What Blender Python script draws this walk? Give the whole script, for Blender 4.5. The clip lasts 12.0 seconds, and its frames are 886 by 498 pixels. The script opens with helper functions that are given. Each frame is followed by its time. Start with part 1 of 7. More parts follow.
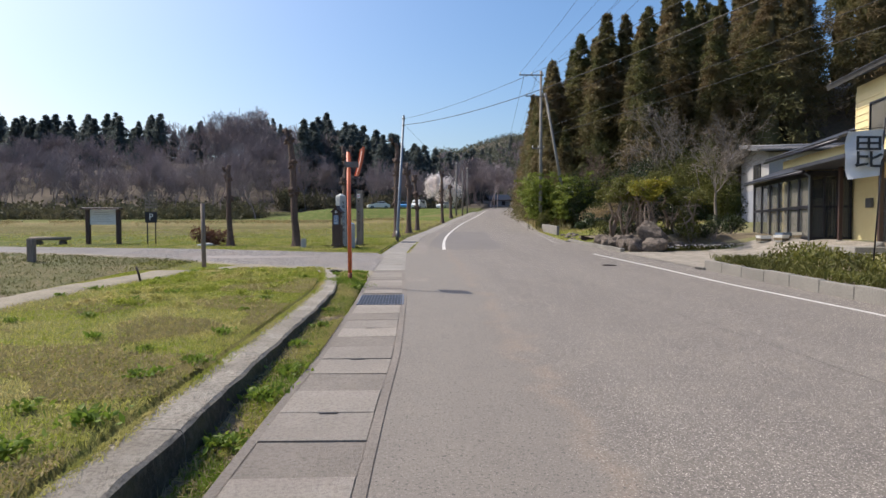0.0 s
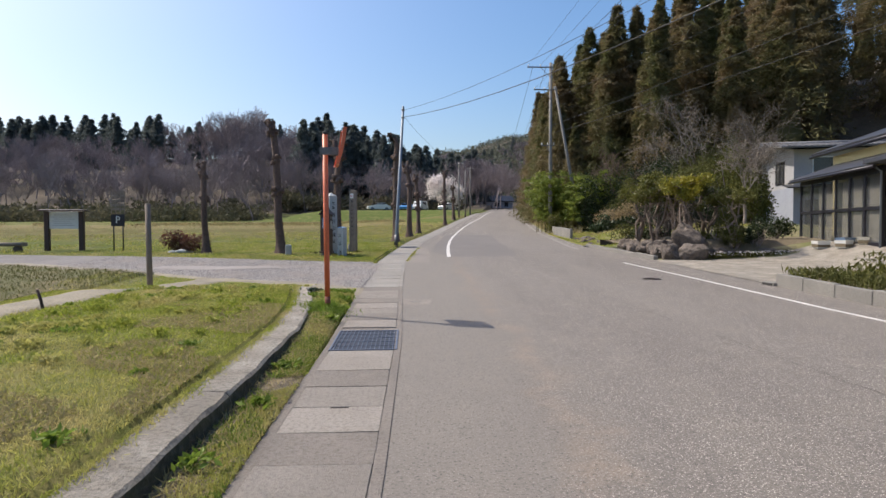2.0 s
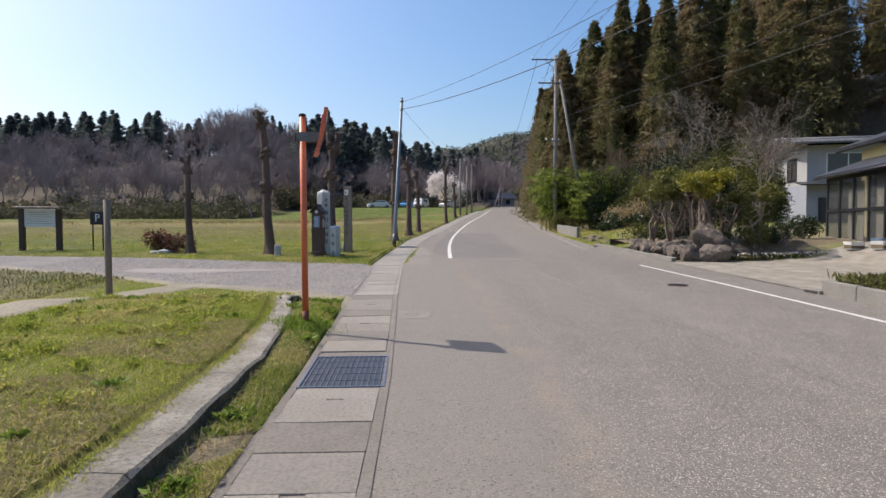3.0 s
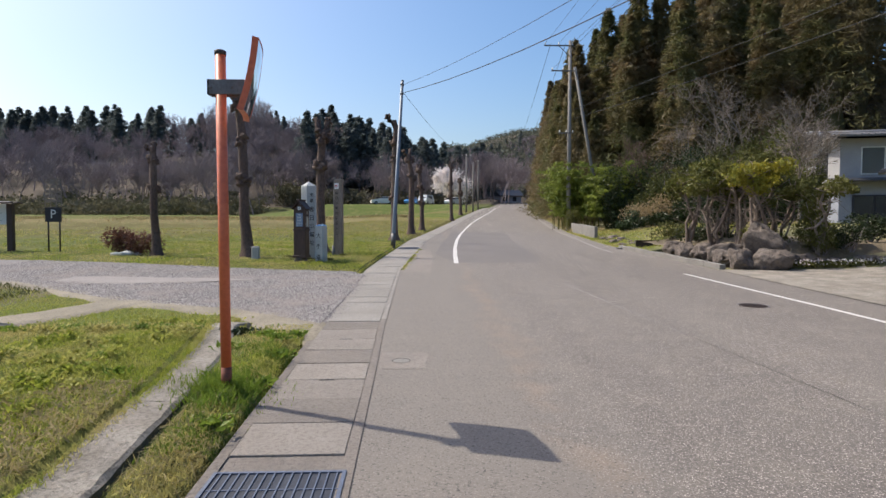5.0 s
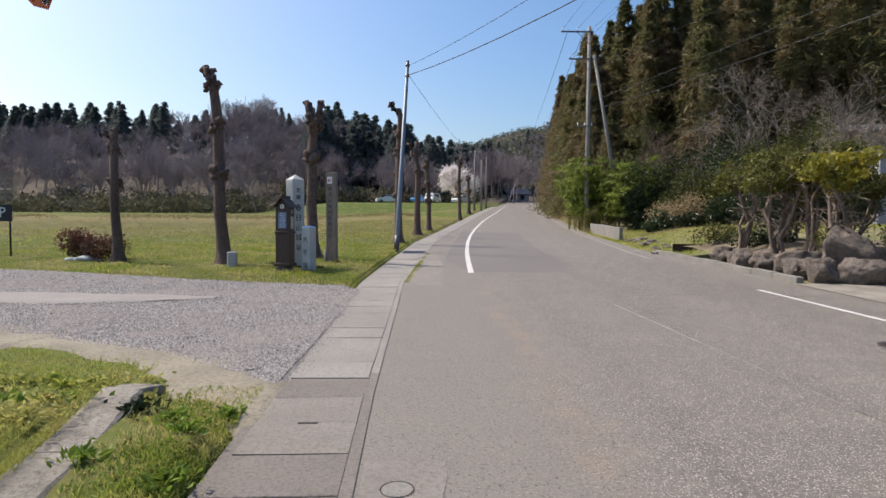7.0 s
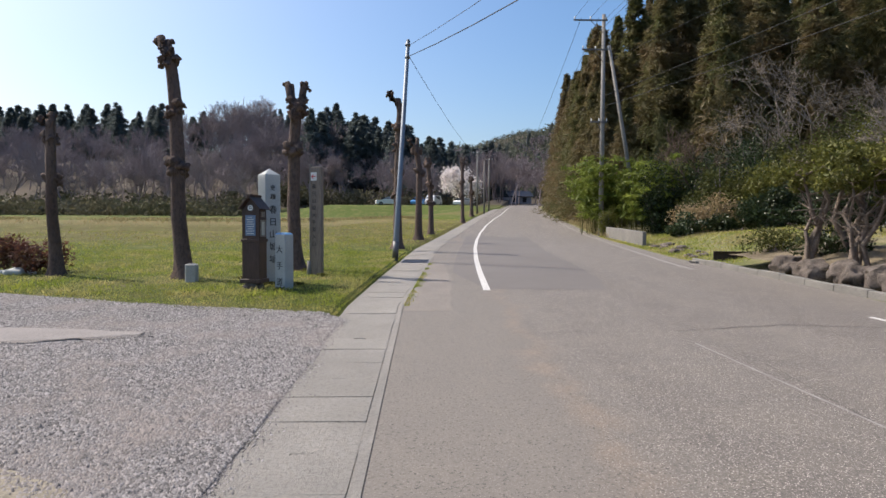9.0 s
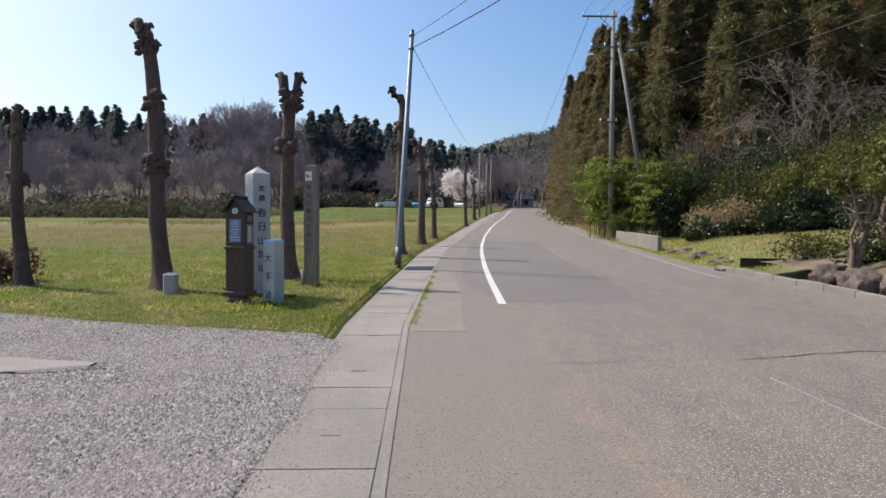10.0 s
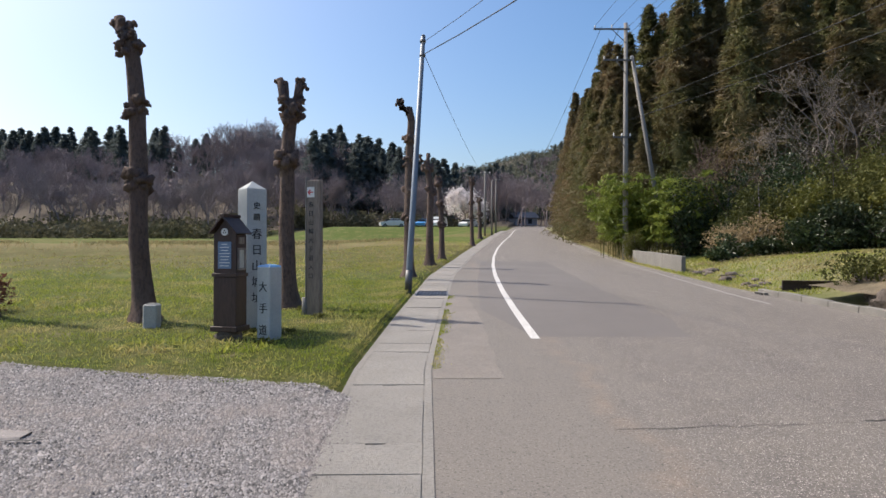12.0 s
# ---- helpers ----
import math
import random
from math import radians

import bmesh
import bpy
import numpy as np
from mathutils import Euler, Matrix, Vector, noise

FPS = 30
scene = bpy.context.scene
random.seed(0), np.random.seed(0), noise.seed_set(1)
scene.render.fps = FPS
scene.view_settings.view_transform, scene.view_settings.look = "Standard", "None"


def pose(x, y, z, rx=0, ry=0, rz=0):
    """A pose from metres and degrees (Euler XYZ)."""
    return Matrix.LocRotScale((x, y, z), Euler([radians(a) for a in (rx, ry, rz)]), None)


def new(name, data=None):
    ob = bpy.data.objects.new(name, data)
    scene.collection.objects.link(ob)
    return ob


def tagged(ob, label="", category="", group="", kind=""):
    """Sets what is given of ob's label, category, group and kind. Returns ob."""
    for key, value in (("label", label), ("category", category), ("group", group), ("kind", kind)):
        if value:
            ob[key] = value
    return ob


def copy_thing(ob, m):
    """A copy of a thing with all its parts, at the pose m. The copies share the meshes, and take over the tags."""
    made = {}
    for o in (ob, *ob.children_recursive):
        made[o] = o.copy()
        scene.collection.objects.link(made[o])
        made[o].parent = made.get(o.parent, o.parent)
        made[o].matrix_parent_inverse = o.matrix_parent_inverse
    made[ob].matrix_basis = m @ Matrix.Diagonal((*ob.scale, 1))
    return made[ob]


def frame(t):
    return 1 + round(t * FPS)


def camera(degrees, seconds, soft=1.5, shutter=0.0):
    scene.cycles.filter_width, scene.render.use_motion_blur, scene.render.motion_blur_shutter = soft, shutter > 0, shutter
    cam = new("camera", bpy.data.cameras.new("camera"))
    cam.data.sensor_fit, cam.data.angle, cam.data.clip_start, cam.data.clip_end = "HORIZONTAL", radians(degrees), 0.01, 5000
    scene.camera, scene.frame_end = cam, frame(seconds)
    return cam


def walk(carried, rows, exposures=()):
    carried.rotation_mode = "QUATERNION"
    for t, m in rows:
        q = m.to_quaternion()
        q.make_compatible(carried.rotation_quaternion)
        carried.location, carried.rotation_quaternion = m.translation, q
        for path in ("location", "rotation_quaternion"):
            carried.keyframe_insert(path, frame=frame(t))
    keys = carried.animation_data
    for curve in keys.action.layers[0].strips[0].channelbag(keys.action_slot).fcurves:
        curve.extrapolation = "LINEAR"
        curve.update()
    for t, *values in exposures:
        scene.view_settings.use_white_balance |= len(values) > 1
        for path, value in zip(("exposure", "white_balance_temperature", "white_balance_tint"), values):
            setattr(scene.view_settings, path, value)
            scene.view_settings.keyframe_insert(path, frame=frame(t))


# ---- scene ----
cam = camera(73.5, 12.0)
METRES, EYE, TILT, LEAN, TURN = 15.5, 1.5, 0.0, 0.0, -2.1
ROWS = [
    (0.0, 0.0, 0.0, 0.0, -0.0, -1.78, 0.1),
    (0.5, -0.0048, 0.0496, 0.0018, -0.03, -1.84, -0.25),
    (1.0, -0.0058, 0.0996, 0.0036, -0.04, -1.8, -0.02),
    (1.5, -0.0087, 0.1472, 0.0059, 0.05, -1.66, -0.16),
    (2.0, -0.0071, 0.1959, 0.0073, 0.15, -1.64, 0.17),
    (2.5, -0.0094, 0.2423, 0.0086, 0.21, -1.76, -0.14),
    (3.0, -0.0071, 0.2905, 0.0108, 0.25, -1.87, 0.11),
    (5.0, -0.007, 0.4727, 0.0166, 0.77, -2.17, -0.13),
    (5.5, -0.009, 0.5172, 0.0177, 0.95, -2.27, -0.09),
    (6.0, -0.0093, 0.5631, 0.0191, 1.1, -2.34, -0.13),
    (6.5, -0.0147, 0.6065, 0.0203, 1.24, -2.33, -0.23),
    (7.0, -0.0187, 0.6505, 0.022, 1.36, -2.31, -0.32),
    (9.0, -0.0334, 0.8248, 0.026, 1.39, -2.06, -0.28),
    (9.5, -0.0389, 0.8667, 0.027, 1.44, -2.04, -0.21),
    (10.0, -0.0458, 0.9056, 0.0292, 1.43, -1.8, -0.36),
    (10.5, -0.0519, 0.9397, 0.0304, 1.57, -1.5, -0.26),
    (11.0, -0.0589, 0.9665, 0.0319, 1.54, -0.91, -0.36),
    (11.5, -0.0606, 0.9872, 0.0324, 1.51, -0.5, -0.06),
    (12.0, -0.0669, 0.992, 0.033, 1.67, 0.02, -0.12),
]
walk(cam, [(t, pose(0, 0, EYE, TILT, LEAN, TURN) @ pose(METRES * x, METRES * y, METRES * z, 90 + pitch, roll, yaw)) for t, x, y, z, yaw, pitch, roll in ROWS])

# ---- world and sun ----
SUN_FROM = Vector((-1.8, 0.82, 2.45)).normalized()
world = bpy.data.worlds.new("sky")
scene.world = world
world.use_nodes = True
wn = world.node_tree.nodes
sky = wn.new("ShaderNodeTexSky")
sky.sky_type, sky.sun_disc = "NISHITA", False
sky.sun_elevation, sky.sun_rotation = math.asin(SUN_FROM.z), math.atan2(SUN_FROM.x, SUN_FROM.y)
sky.air_density, sky.dust_density, sky.ozone_density = 1.0, 3.1, 1.6
hsv = wn.new("ShaderNodeHueSaturation")
hsv.inputs["Saturation"].default_value = 1.34
world.node_tree.links.new(sky.outputs[0], hsv.inputs["Color"])
world.node_tree.links.new(hsv.outputs[0], wn["Background"].inputs[0])
wn["Background"].inputs[1].default_value = 0.148
sun = new("sun", bpy.data.lights.new("sun", "SUN"))
sun.data.energy, sun.data.angle, sun.data.color = 3.75, radians(0.5), (1.0, 0.915, 0.80)
sun.rotation_mode = "QUATERNION"
sun.rotation_quaternion = (-SUN_FROM).to_track_quat("-Z", "Y")
scene.view_settings.exposure = 0.33

# ---- materials ----


def node(nt, kind, **sets):
    n = nt.nodes.new(kind)
    for k, v in sets.items():
        n.inputs[k.replace("_", " ")].default_value = v
    return n


def rgba(c):
    return (c[0], c[1], c[2], 1.0)


def mix(nt, fac, a, b):
    """A colour mix node; fac, a and b are sockets or values."""
    m = nt.nodes.new("ShaderNodeMix")
    m.data_type = "RGBA"
    for idx, v in ((0, fac), (6, a), (7, b)):
        if isinstance(v, bpy.types.NodeSocket):
            nt.links.new(v, m.inputs[idx])
        else:
            m.inputs[idx].default_value = rgba(v) if idx else v
    return m.outputs[2]


def ramp(nt, src, lo, hi):
    r = nt.nodes.new("ShaderNodeMapRange")
    r.inputs[1].default_value, r.inputs[2].default_value = lo, hi
    nt.links.new(src, r.inputs[0])
    return r.outputs[0]


def noise_at(nt, scale, detail=4.0, rough=0.6, stretch=None):
    pos = nt.nodes.new("ShaderNodeNewGeometry").outputs["Position"]
    if stretch:
        mp = nt.nodes.new("ShaderNodeMapping")
        mp.inputs["Scale"].default_value = stretch
        nt.links.new(pos, mp.inputs[0])
        pos = mp.outputs[0]
    n = node(nt, "ShaderNodeTexNoise", Scale=scale, Detail=detail, Roughness=rough)
    nt.links.new(pos, n.inputs["Vector"])
    return n.outputs[0]


def start(name):
    m = bpy.data.materials.new(name)
    m.use_nodes = True
    nt = m.node_tree
    return m, nt, nt.nodes["Principled BSDF"]


def finish(nt, bsdf, colour, rough, bump_src=None, bump=0.2, dist=0.02):
    if isinstance(colour, bpy.types.NodeSocket):
        nt.links.new(colour, bsdf.inputs["Base Color"])
    else:
        bsdf.inputs["Base Color"].default_value = rgba(colour)
    bsdf.inputs["Roughness"].default_value = rough
    if bump_src is not None:
        b = nt.nodes.new("ShaderNodeBump")
        b.inputs["Strength"].default_value, b.inputs["Distance"].default_value = bump, dist
        nt.links.new(bump_src, b.inputs["Height"])
        nt.links.new(b.outputs[0], bsdf.inputs["Normal"])


def surface(name, a, b, c=None, big=0.5, small=12.0, rough=0.8, bump=0.3, dist=0.01, metal=0.0, stretch=None, by_object=0.0):
    """Two-scale surface: a and b mixed in large patches, c as fine flecks."""
    m, nt, bs = start(name)
    n1 = ramp(nt, noise_at(nt, big, 3.0, 0.6, stretch), 0.35, 0.65)
    n2 = noise_at(nt, small, 6.0, 0.7, stretch)
    col = mix(nt, n1, a, b)
    col = mix(nt, ramp(nt, n2, 0.45, 0.75), col, c if c else tuple(v * 0.6 for v in a))
    if by_object:
        oi = nt.nodes.new("ShaderNodeObjectInfo")
        col = mix(nt, ramp(nt, oi.outputs["Random"], -0.2, 1.0 / by_object), col, tuple(v * 0.35 for v in a))
    bs.inputs["Metallic"].default_value = metal
    finish(nt, bs, col, rough, n2, bump, dist)
    return m


def leafy(name, a, b, c, through_light=0.35, rough=0.55, big=0.25, tints=None):
    """Foliage: colours vary leaf by leaf and in larger patches, and some light passes through."""
    m, nt, bs = start(name)
    geo = nt.nodes.new("ShaderNodeNewGeometry")
    col = mix(nt, geo.outputs["Random Per Island"], a, b)
    col = mix(nt, ramp(nt, noise_at(nt, big, 3.0), 0.42, 0.68), col, c)
    if tints:
        oi = nt.nodes.new("ShaderNodeObjectInfo")
        col = mix(nt, ramp(nt, oi.outputs["Random"], 0.35, 1.3), col, tints)
    finish(nt, bs, col, rough)
    bs.inputs["Specular IOR Level"].default_value = 0.25
    tr = nt.nodes.new("ShaderNodeBsdfTranslucent")
    nt.links.new(col, tr.inputs[0])
    mx = nt.nodes.new("ShaderNodeMixShader")
    mx.inputs[0].default_value = through_light
    nt.links.new(bs.outputs[0], mx.inputs[1])
    nt.links.new(tr.outputs[0], mx.inputs[2])
    nt.links.new(mx.outputs[0], nt.nodes["Material Output"].inputs[0])
    return m


def asphalt_material():
    m, nt, bs = start("asphalt")
    fine = noise_at(nt, 70.0, 2.5, 0.8)
    mid = noise_at(nt, 2.2, 5.0, 0.65)
    streak = noise_at(nt, 0.8, 4.0, 0.6, (1.0, 0.08, 1.0))
    col = mix(nt, ramp(nt, streak, 0.35, 0.7), (0.117, 0.102, 0.089), (0.151, 0.134, 0.116))
    col = mix(nt, ramp(nt, mid, 0.45, 0.8), col, (0.168, 0.148, 0.123))
    sep = nt.nodes.new("ShaderNodeSeparateXYZ")
    nt.links.new(nt.nodes.new("ShaderNodeNewGeometry").outputs["Position"], sep.inputs[0])
    edge = nt.nodes.new("ShaderNodeMath")
    edge.operation = "MULTIPLY_ADD"
    nt.links.new(noise_at(nt, 0.9, 4.0), edge.inputs[0])
    edge.inputs[1].default_value = 1.3
    nt.links.new(sep.outputs["X"], edge.inputs[2])
    coarse = ramp(nt, edge.outputs[0], 1.45, 2.3)
    fleck = nt.nodes.new("ShaderNodeMath")
    fleck.operation = "MULTIPLY"
    nt.links.new(ramp(nt, coarse, -0.45, 1.0), fleck.inputs[0])
    nt.links.new(ramp(nt, fine, 0.53, 0.72), fleck.inputs[1])
    col = mix(nt, coarse, mix(nt, 0.45, col, (0.205, 0.183, 0.158)), col)
    off = nt.nodes.new("ShaderNodeMath")
    off.operation = "SUBTRACT"
    nt.links.new(edge.outputs[0], off.inputs[0])
    off.inputs[1].default_value = 1.75
    band = nt.nodes.new("ShaderNodeMath")
    band.operation = "ABSOLUTE"
    nt.links.new(off.outputs[0], band.inputs[0])
    rust = nt.nodes.new("ShaderNodeMath")
    rust.operation = "MULTIPLY"
    nt.links.new(ramp(nt, band.outputs[0], 0.24, 0.0), rust.inputs[0])
    nt.links.new(ramp(nt, mid, 0.35, 0.75), rust.inputs[1])
    col = mix(nt, rust.outputs[0], col, (0.215, 0.167, 0.126))
    col = mix(nt, fleck.outputs[0], col, (0.440, 0.389, 0.344))
    col = mix(nt, ramp(nt, noise_at(nt, 48.0, 2.0, 0.7), 0.55, 0.72), col, (0.060, 0.053, 0.048))
    vor = node(nt, "ShaderNodeTexVoronoi", Scale=82.0)
    nt.links.new(nt.nodes.new("ShaderNodeNewGeometry").outputs["Position"], vor.inputs["Vector"])
    pick = nt.nodes.new("ShaderNodeSeparateColor")
    nt.links.new(vor.outputs["Color"], pick.inputs[0])
    chip = nt.nodes.new("ShaderNodeMath")
    chip.operation = "MULTIPLY"
    nt.links.new(ramp(nt, vor.outputs["Distance"], 0.42, 0.22), chip.inputs[0])
    nt.links.new(ramp(nt, pick.outputs[0], 0.70, 0.80), chip.inputs[1])
    chips = nt.nodes.new("ShaderNodeMath")
    chips.operation = "MULTIPLY"
    nt.links.new(chip.outputs[0], chips.inputs[0])
    nt.links.new(ramp(nt, coarse, -0.3, 1.0), chips.inputs[1])
    col = mix(nt, chips.outputs[0], col, (0.600, 0.542, 0.477))
    finish(nt, bs, col, 0.8, fine, 0.5, 0.006)
    return m


def field_material():
    """Mown grass near the road, then dry straw-coloured paddy, then fresh green strips."""
    m, nt, bs = start("field_grass")
    geo = nt.nodes.new("ShaderNodeNewGeometry")
    sep = nt.nodes.new("ShaderNodeSeparateXYZ")
    nt.links.new(geo.outputs["Position"], sep.inputs[0])
    wob = nt.nodes.new("ShaderNodeMath")
    wob.operation = "MULTIPLY_ADD"
    nt.links.new(noise_at(nt, 0.12, 4.0), wob.inputs[0])
    wob.inputs[1].default_value = 6.0
    nt.links.new(sep.outputs["Y"], wob.inputs[2])
    cr = nt.nodes.new("ShaderNodeValToRGB")
    nt.links.new(ramp(nt, wob.outputs[0], 0.0, 200.0), cr.inputs[0])
    e = cr.color_ramp.elements
    stops = ((0.0, (0.29, 0.24, 0.115)), (0.04, (0.235, 0.215, 0.078)), (0.09, (0.165, 0.185, 0.046)), (0.118, (0.085, 0.095, 0.022)), (0.185, (0.082, 0.10, 0.02)), (0.21, (0.11, 0.098, 0.036)), (0.325, (0.125, 0.105, 0.042)),
             (0.345, (0.22, 0.175, 0.09)), (0.365, (0.105, 0.135, 0.025)), (0.43, (0.09, 0.115, 0.024)), (0.45, (0.15, 0.13, 0.05)), (0.50, (0.13, 0.115, 0.042)), (0.525, (0.085, 0.115, 0.026)), (0.62, (0.09, 0.115, 0.028)), (0.8, (0.09, 0.085, 0.045)))
    while len(e) < len(stops):
        e.new(0.5)
    for el, (p, c) in zip(e, stops):
        el.position, el.color = p, rgba(c)
    col = mix(nt, ramp(nt, noise_at(nt, 0.9, 5.0, 0.7), 0.5, 0.8), cr.outputs[0], (0.25, 0.21, 0.095))
    col = mix(nt, ramp(nt, noise_at(nt, 2.7, 4.0, 0.7), 0.5, 0.78), col, (0.105, 0.155, 0.03))
    col = mix(nt, ramp(nt, noise_at(nt, 0.55, 6.0, 0.75), 0.6, 0.74), col, (0.30, 0.24, 0.145))
    fine = noise_at(nt, 45.0, 4.0, 0.8)
    col = mix(nt, ramp(nt, fine, 0.5, 0.85), col, (0.08, 0.085, 0.028))
    finish(nt, bs, col, 0.9, fine, 0.9, 0.03)
    bs.inputs["Specular IOR Level"].default_value = 0.1
    return m


ASPHALT = asphalt_material()
FIELD = field_material()
VERGE = surface("mossy_verge", (0.135, 0.145, 0.042), (0.25, 0.215, 0.115), (0.075, 0.085, 0.028), 0.8, 18, 0.95, 0.8, 0.03)
PLOT = surface("rough_plot_grass", (0.10, 0.105, 0.032), (0.17, 0.14, 0.065), (0.055, 0.06, 0.02), 1.1, 14, 0.95, 1.0, 0.05)
PLOT_SOIL = surface("tilled_plot_soil", (0.15, 0.115, 0.08), (0.21, 0.17, 0.115), (0.09, 0.085, 0.035), 1.4, 16, 0.95, 1.0, 0.05)
FLOOR_FOREST = surface("forest_floor", (0.07, 0.055, 0.04), (0.105, 0.08, 0.058), (0.045, 0.04, 0.025), 0.2, 4, 0.95, 0.8, 0.05)
SOIL = surface("bare_soil", (0.15, 0.12, 0.075), (0.25, 0.20, 0.13), (0.07, 0.055, 0.035), 1.5, 30, 0.95, 0.8, 0.03)
DIRT = surface("trodden_dirt", (0.205, 0.18, 0.137), (0.285, 0.25, 0.19), (0.12, 0.105, 0.065), 1.3, 22, 0.95, 0.5, 0.015)
GRAVEL = surface("crushed_gravel", (0.14, 0.13, 0.128), (0.205, 0.19, 0.184), (0.06, 0.055, 0.054), 0.6, 70, 0.9, 0.6, 0.012)
CONC = surface("weathered_concrete", (0.245, 0.232, 0.21), (0.32, 0.302, 0.272), (0.125, 0.117, 0.104), 1.1, 34, 0.9, 0.7, 0.008, by_object=0.25)
SLAB = surface("worn_gutter_slab", (0.27, 0.24, 0.21), (0.325, 0.292, 0.257), (0.15, 0.13, 0.11), 1.3, 38, 0.9, 1.0, 0.014, by_object=0.3)
SLAB_DARK = surface("dark_gutter_slab", (0.20, 0.175, 0.152), (0.25, 0.22, 0.192), (0.105, 0.092, 0.078), 1.6, 38, 0.9, 1.0, 0.014, by_object=0.2)
SLAB_GREY = surface("grey_cemented_slab", (0.255, 0.238, 0.214), (0.32, 0.298, 0.268), (0.165, 0.152, 0.135), 0.8, 40, 0.9, 1.0, 0.014, by_object=0.12)
CONC_DARK = surface("dark_concrete", (0.185, 0.175, 0.16), (0.235, 0.222, 0.20), (0.105, 0.098, 0.088), 1.2, 34, 0.88, 0.4, 0.006)
CONC_KERB = surface("gritty_kerb_concrete", (0.25, 0.222, 0.185), (0.38, 0.345, 0.295), (0.11, 0.097, 0.075), 2.2, 30, 0.92, 1.0, 0.035)
PAINT_LINE = surface("worn_road_paint", (0.66, 0.64, 0.61), (0.56, 0.54, 0.51), (0.34, 0.32, 0.29), 2.0, 30, 0.7, 0.2, 0.003)
PAINT_FAINT = surface("faded_road_paint", (0.33, 0.31, 0.29), (0.24, 0.22, 0.205), (0.18, 0.165, 0.15), 3.0, 40, 0.8, 0.2, 0.003)
TAR = surface("crack_tar", (0.035, 0.033, 0.03), (0.06, 0.055, 0.05), None, 3, 40, 0.8, 0.3)
ORANGE = surface("faded_orange_paint", (0.62, 0.135, 0.055), (0.68, 0.17, 0.075), (0.50, 0.10, 0.04), 3, 25, 0.45, 0.08, 0.002)
RUST_FOOT = surface("rust_stained_orange", (0.20, 0.055, 0.03), (0.30, 0.085, 0.045), (0.07, 0.035, 0.025), 6, 30, 0.7, 0.2, 0.003)
PLATE_PINK = surface("pale_pink_plate", (0.52, 0.34, 0.29), (0.58, 0.40, 0.35), (0.45, 0.25, 0.2), 4, 30, 0.55, 0.05, 0.002)
GREY_STEEL = surface("grey_steel", (0.13, 0.13, 0.135), (0.18, 0.18, 0.185), (0.09, 0.08, 0.075), 6, 50, 0.5, 0.1, 0.002, 0.5)
GALV = surface("galvanised_steel", (0.17, 0.205, 0.25), (0.21, 0.245, 0.29), (0.14, 0.16, 0.19), 3, 40, 0.5, 0.05, 0.002, 0.3)
POLE_CONC = surface("pole_concrete", (0.225, 0.212, 0.20), (0.28, 0.265, 0.25), (0.15, 0.14, 0.13), 0.8, 20, 0.85, 0.2, 0.004)
BARK = surface("pollard_bark", (0.12, 0.078, 0.064), (0.17, 0.118, 0.096), (0.042, 0.030, 0.026), 2.0, 22, 0.95, 1.0, 0.05, stretch=(1, 1, 0.45))
GARDEN_BARK = surface("garden_tree_bark", (0.17, 0.13, 0.105), (0.23, 0.185, 0.15), (0.07, 0.052, 0.042), 3.0, 25, 0.95, 0.8, 0.02)
CUT_WOOD = surface("cut_wood", (0.40, 0.33, 0.24), (0.30, 0.24, 0.17), (0.2, 0.15, 0.1), 4, 40, 0.9, 0.3)
BARK_FAR = surface("cedar_bark", (0.14, 0.095, 0.07), (0.2, 0.14, 0.1), (0.06, 0.045, 0.035), 1, 14, 0.95, 0.8, 0.03)
# Twig brown shifted to blue mauve, painting the far hill's haze into it.
TWIG_HAZED = surface("hazed_bare_twig", (0.205, 0.178, 0.196), (0.28, 0.246, 0.262), (0.23, 0.155, 0.125), 0.03, 5, 0.95, 0.2)
TWIG_PALE = surface("lichen_pale_twig", (0.24, 0.205, 0.175), (0.19, 0.158, 0.135), (0.11, 0.09, 0.078), 1.0, 12, 0.95, 0.3)
WIRE = surface("wire_black", (0.025, 0.025, 0.028), (0.035, 0.035, 0.04), None, 1, 10, 0.5, 0.0)
GRANITE = surface("pale_granite", (0.41, 0.43, 0.43), (0.50, 0.515, 0.50), (0.28, 0.295, 0.295), 2.2, 70, 0.75, 0.25, 0.004)
INK = surface("black_ink", (0.02, 0.02, 0.022), (0.035, 0.035, 0.04), None, 5, 40, 0.7, 0.0)
DARK_WOOD = surface("dark_stained_wood", (0.042, 0.021, 0.017), (0.062, 0.033, 0.026), (0.022, 0.012, 0.01), 4, 40, 0.55, 0.3, 0.004, stretch=(1, 1, 0.15))
GREY_WOOD = surface("weathered_wood", (0.21, 0.17, 0.14), (0.29, 0.24, 0.2), (0.11, 0.085, 0.07), 2, 40, 0.9, 0.5, 0.006, stretch=(1, 1, 0.12))
WHITE_PAINT = surface("white_paint", (0.76, 0.76, 0.74), (0.7, 0.7, 0.68), (0.6, 0.6, 0.58), 2, 25, 0.5, 0.05, 0.002)
RED_PAINT = surface("red_paint", (0.62, 0.05, 0.06), (0.55, 0.05, 0.05), None, 5, 30, 0.5, 0.0)
BLUE_PANEL = surface("dull_blue_panel", (0.12, 0.19, 0.30), (0.16, 0.23, 0.34), (0.09, 0.14, 0.23), 6, 30, 0.4, 0.0)
BLUE_CAP = surface("bright_blue_paint", (0.16, 0.36, 0.62), (0.2, 0.42, 0.68), None, 8, 30, 0.5, 0.0)
ROCK = surface("garden_rock", (0.115, 0.092, 0.077), (0.19, 0.158, 0.135), (0.04, 0.034, 0.03), 1.6, 9, 0.92, 1.0, 0.06)
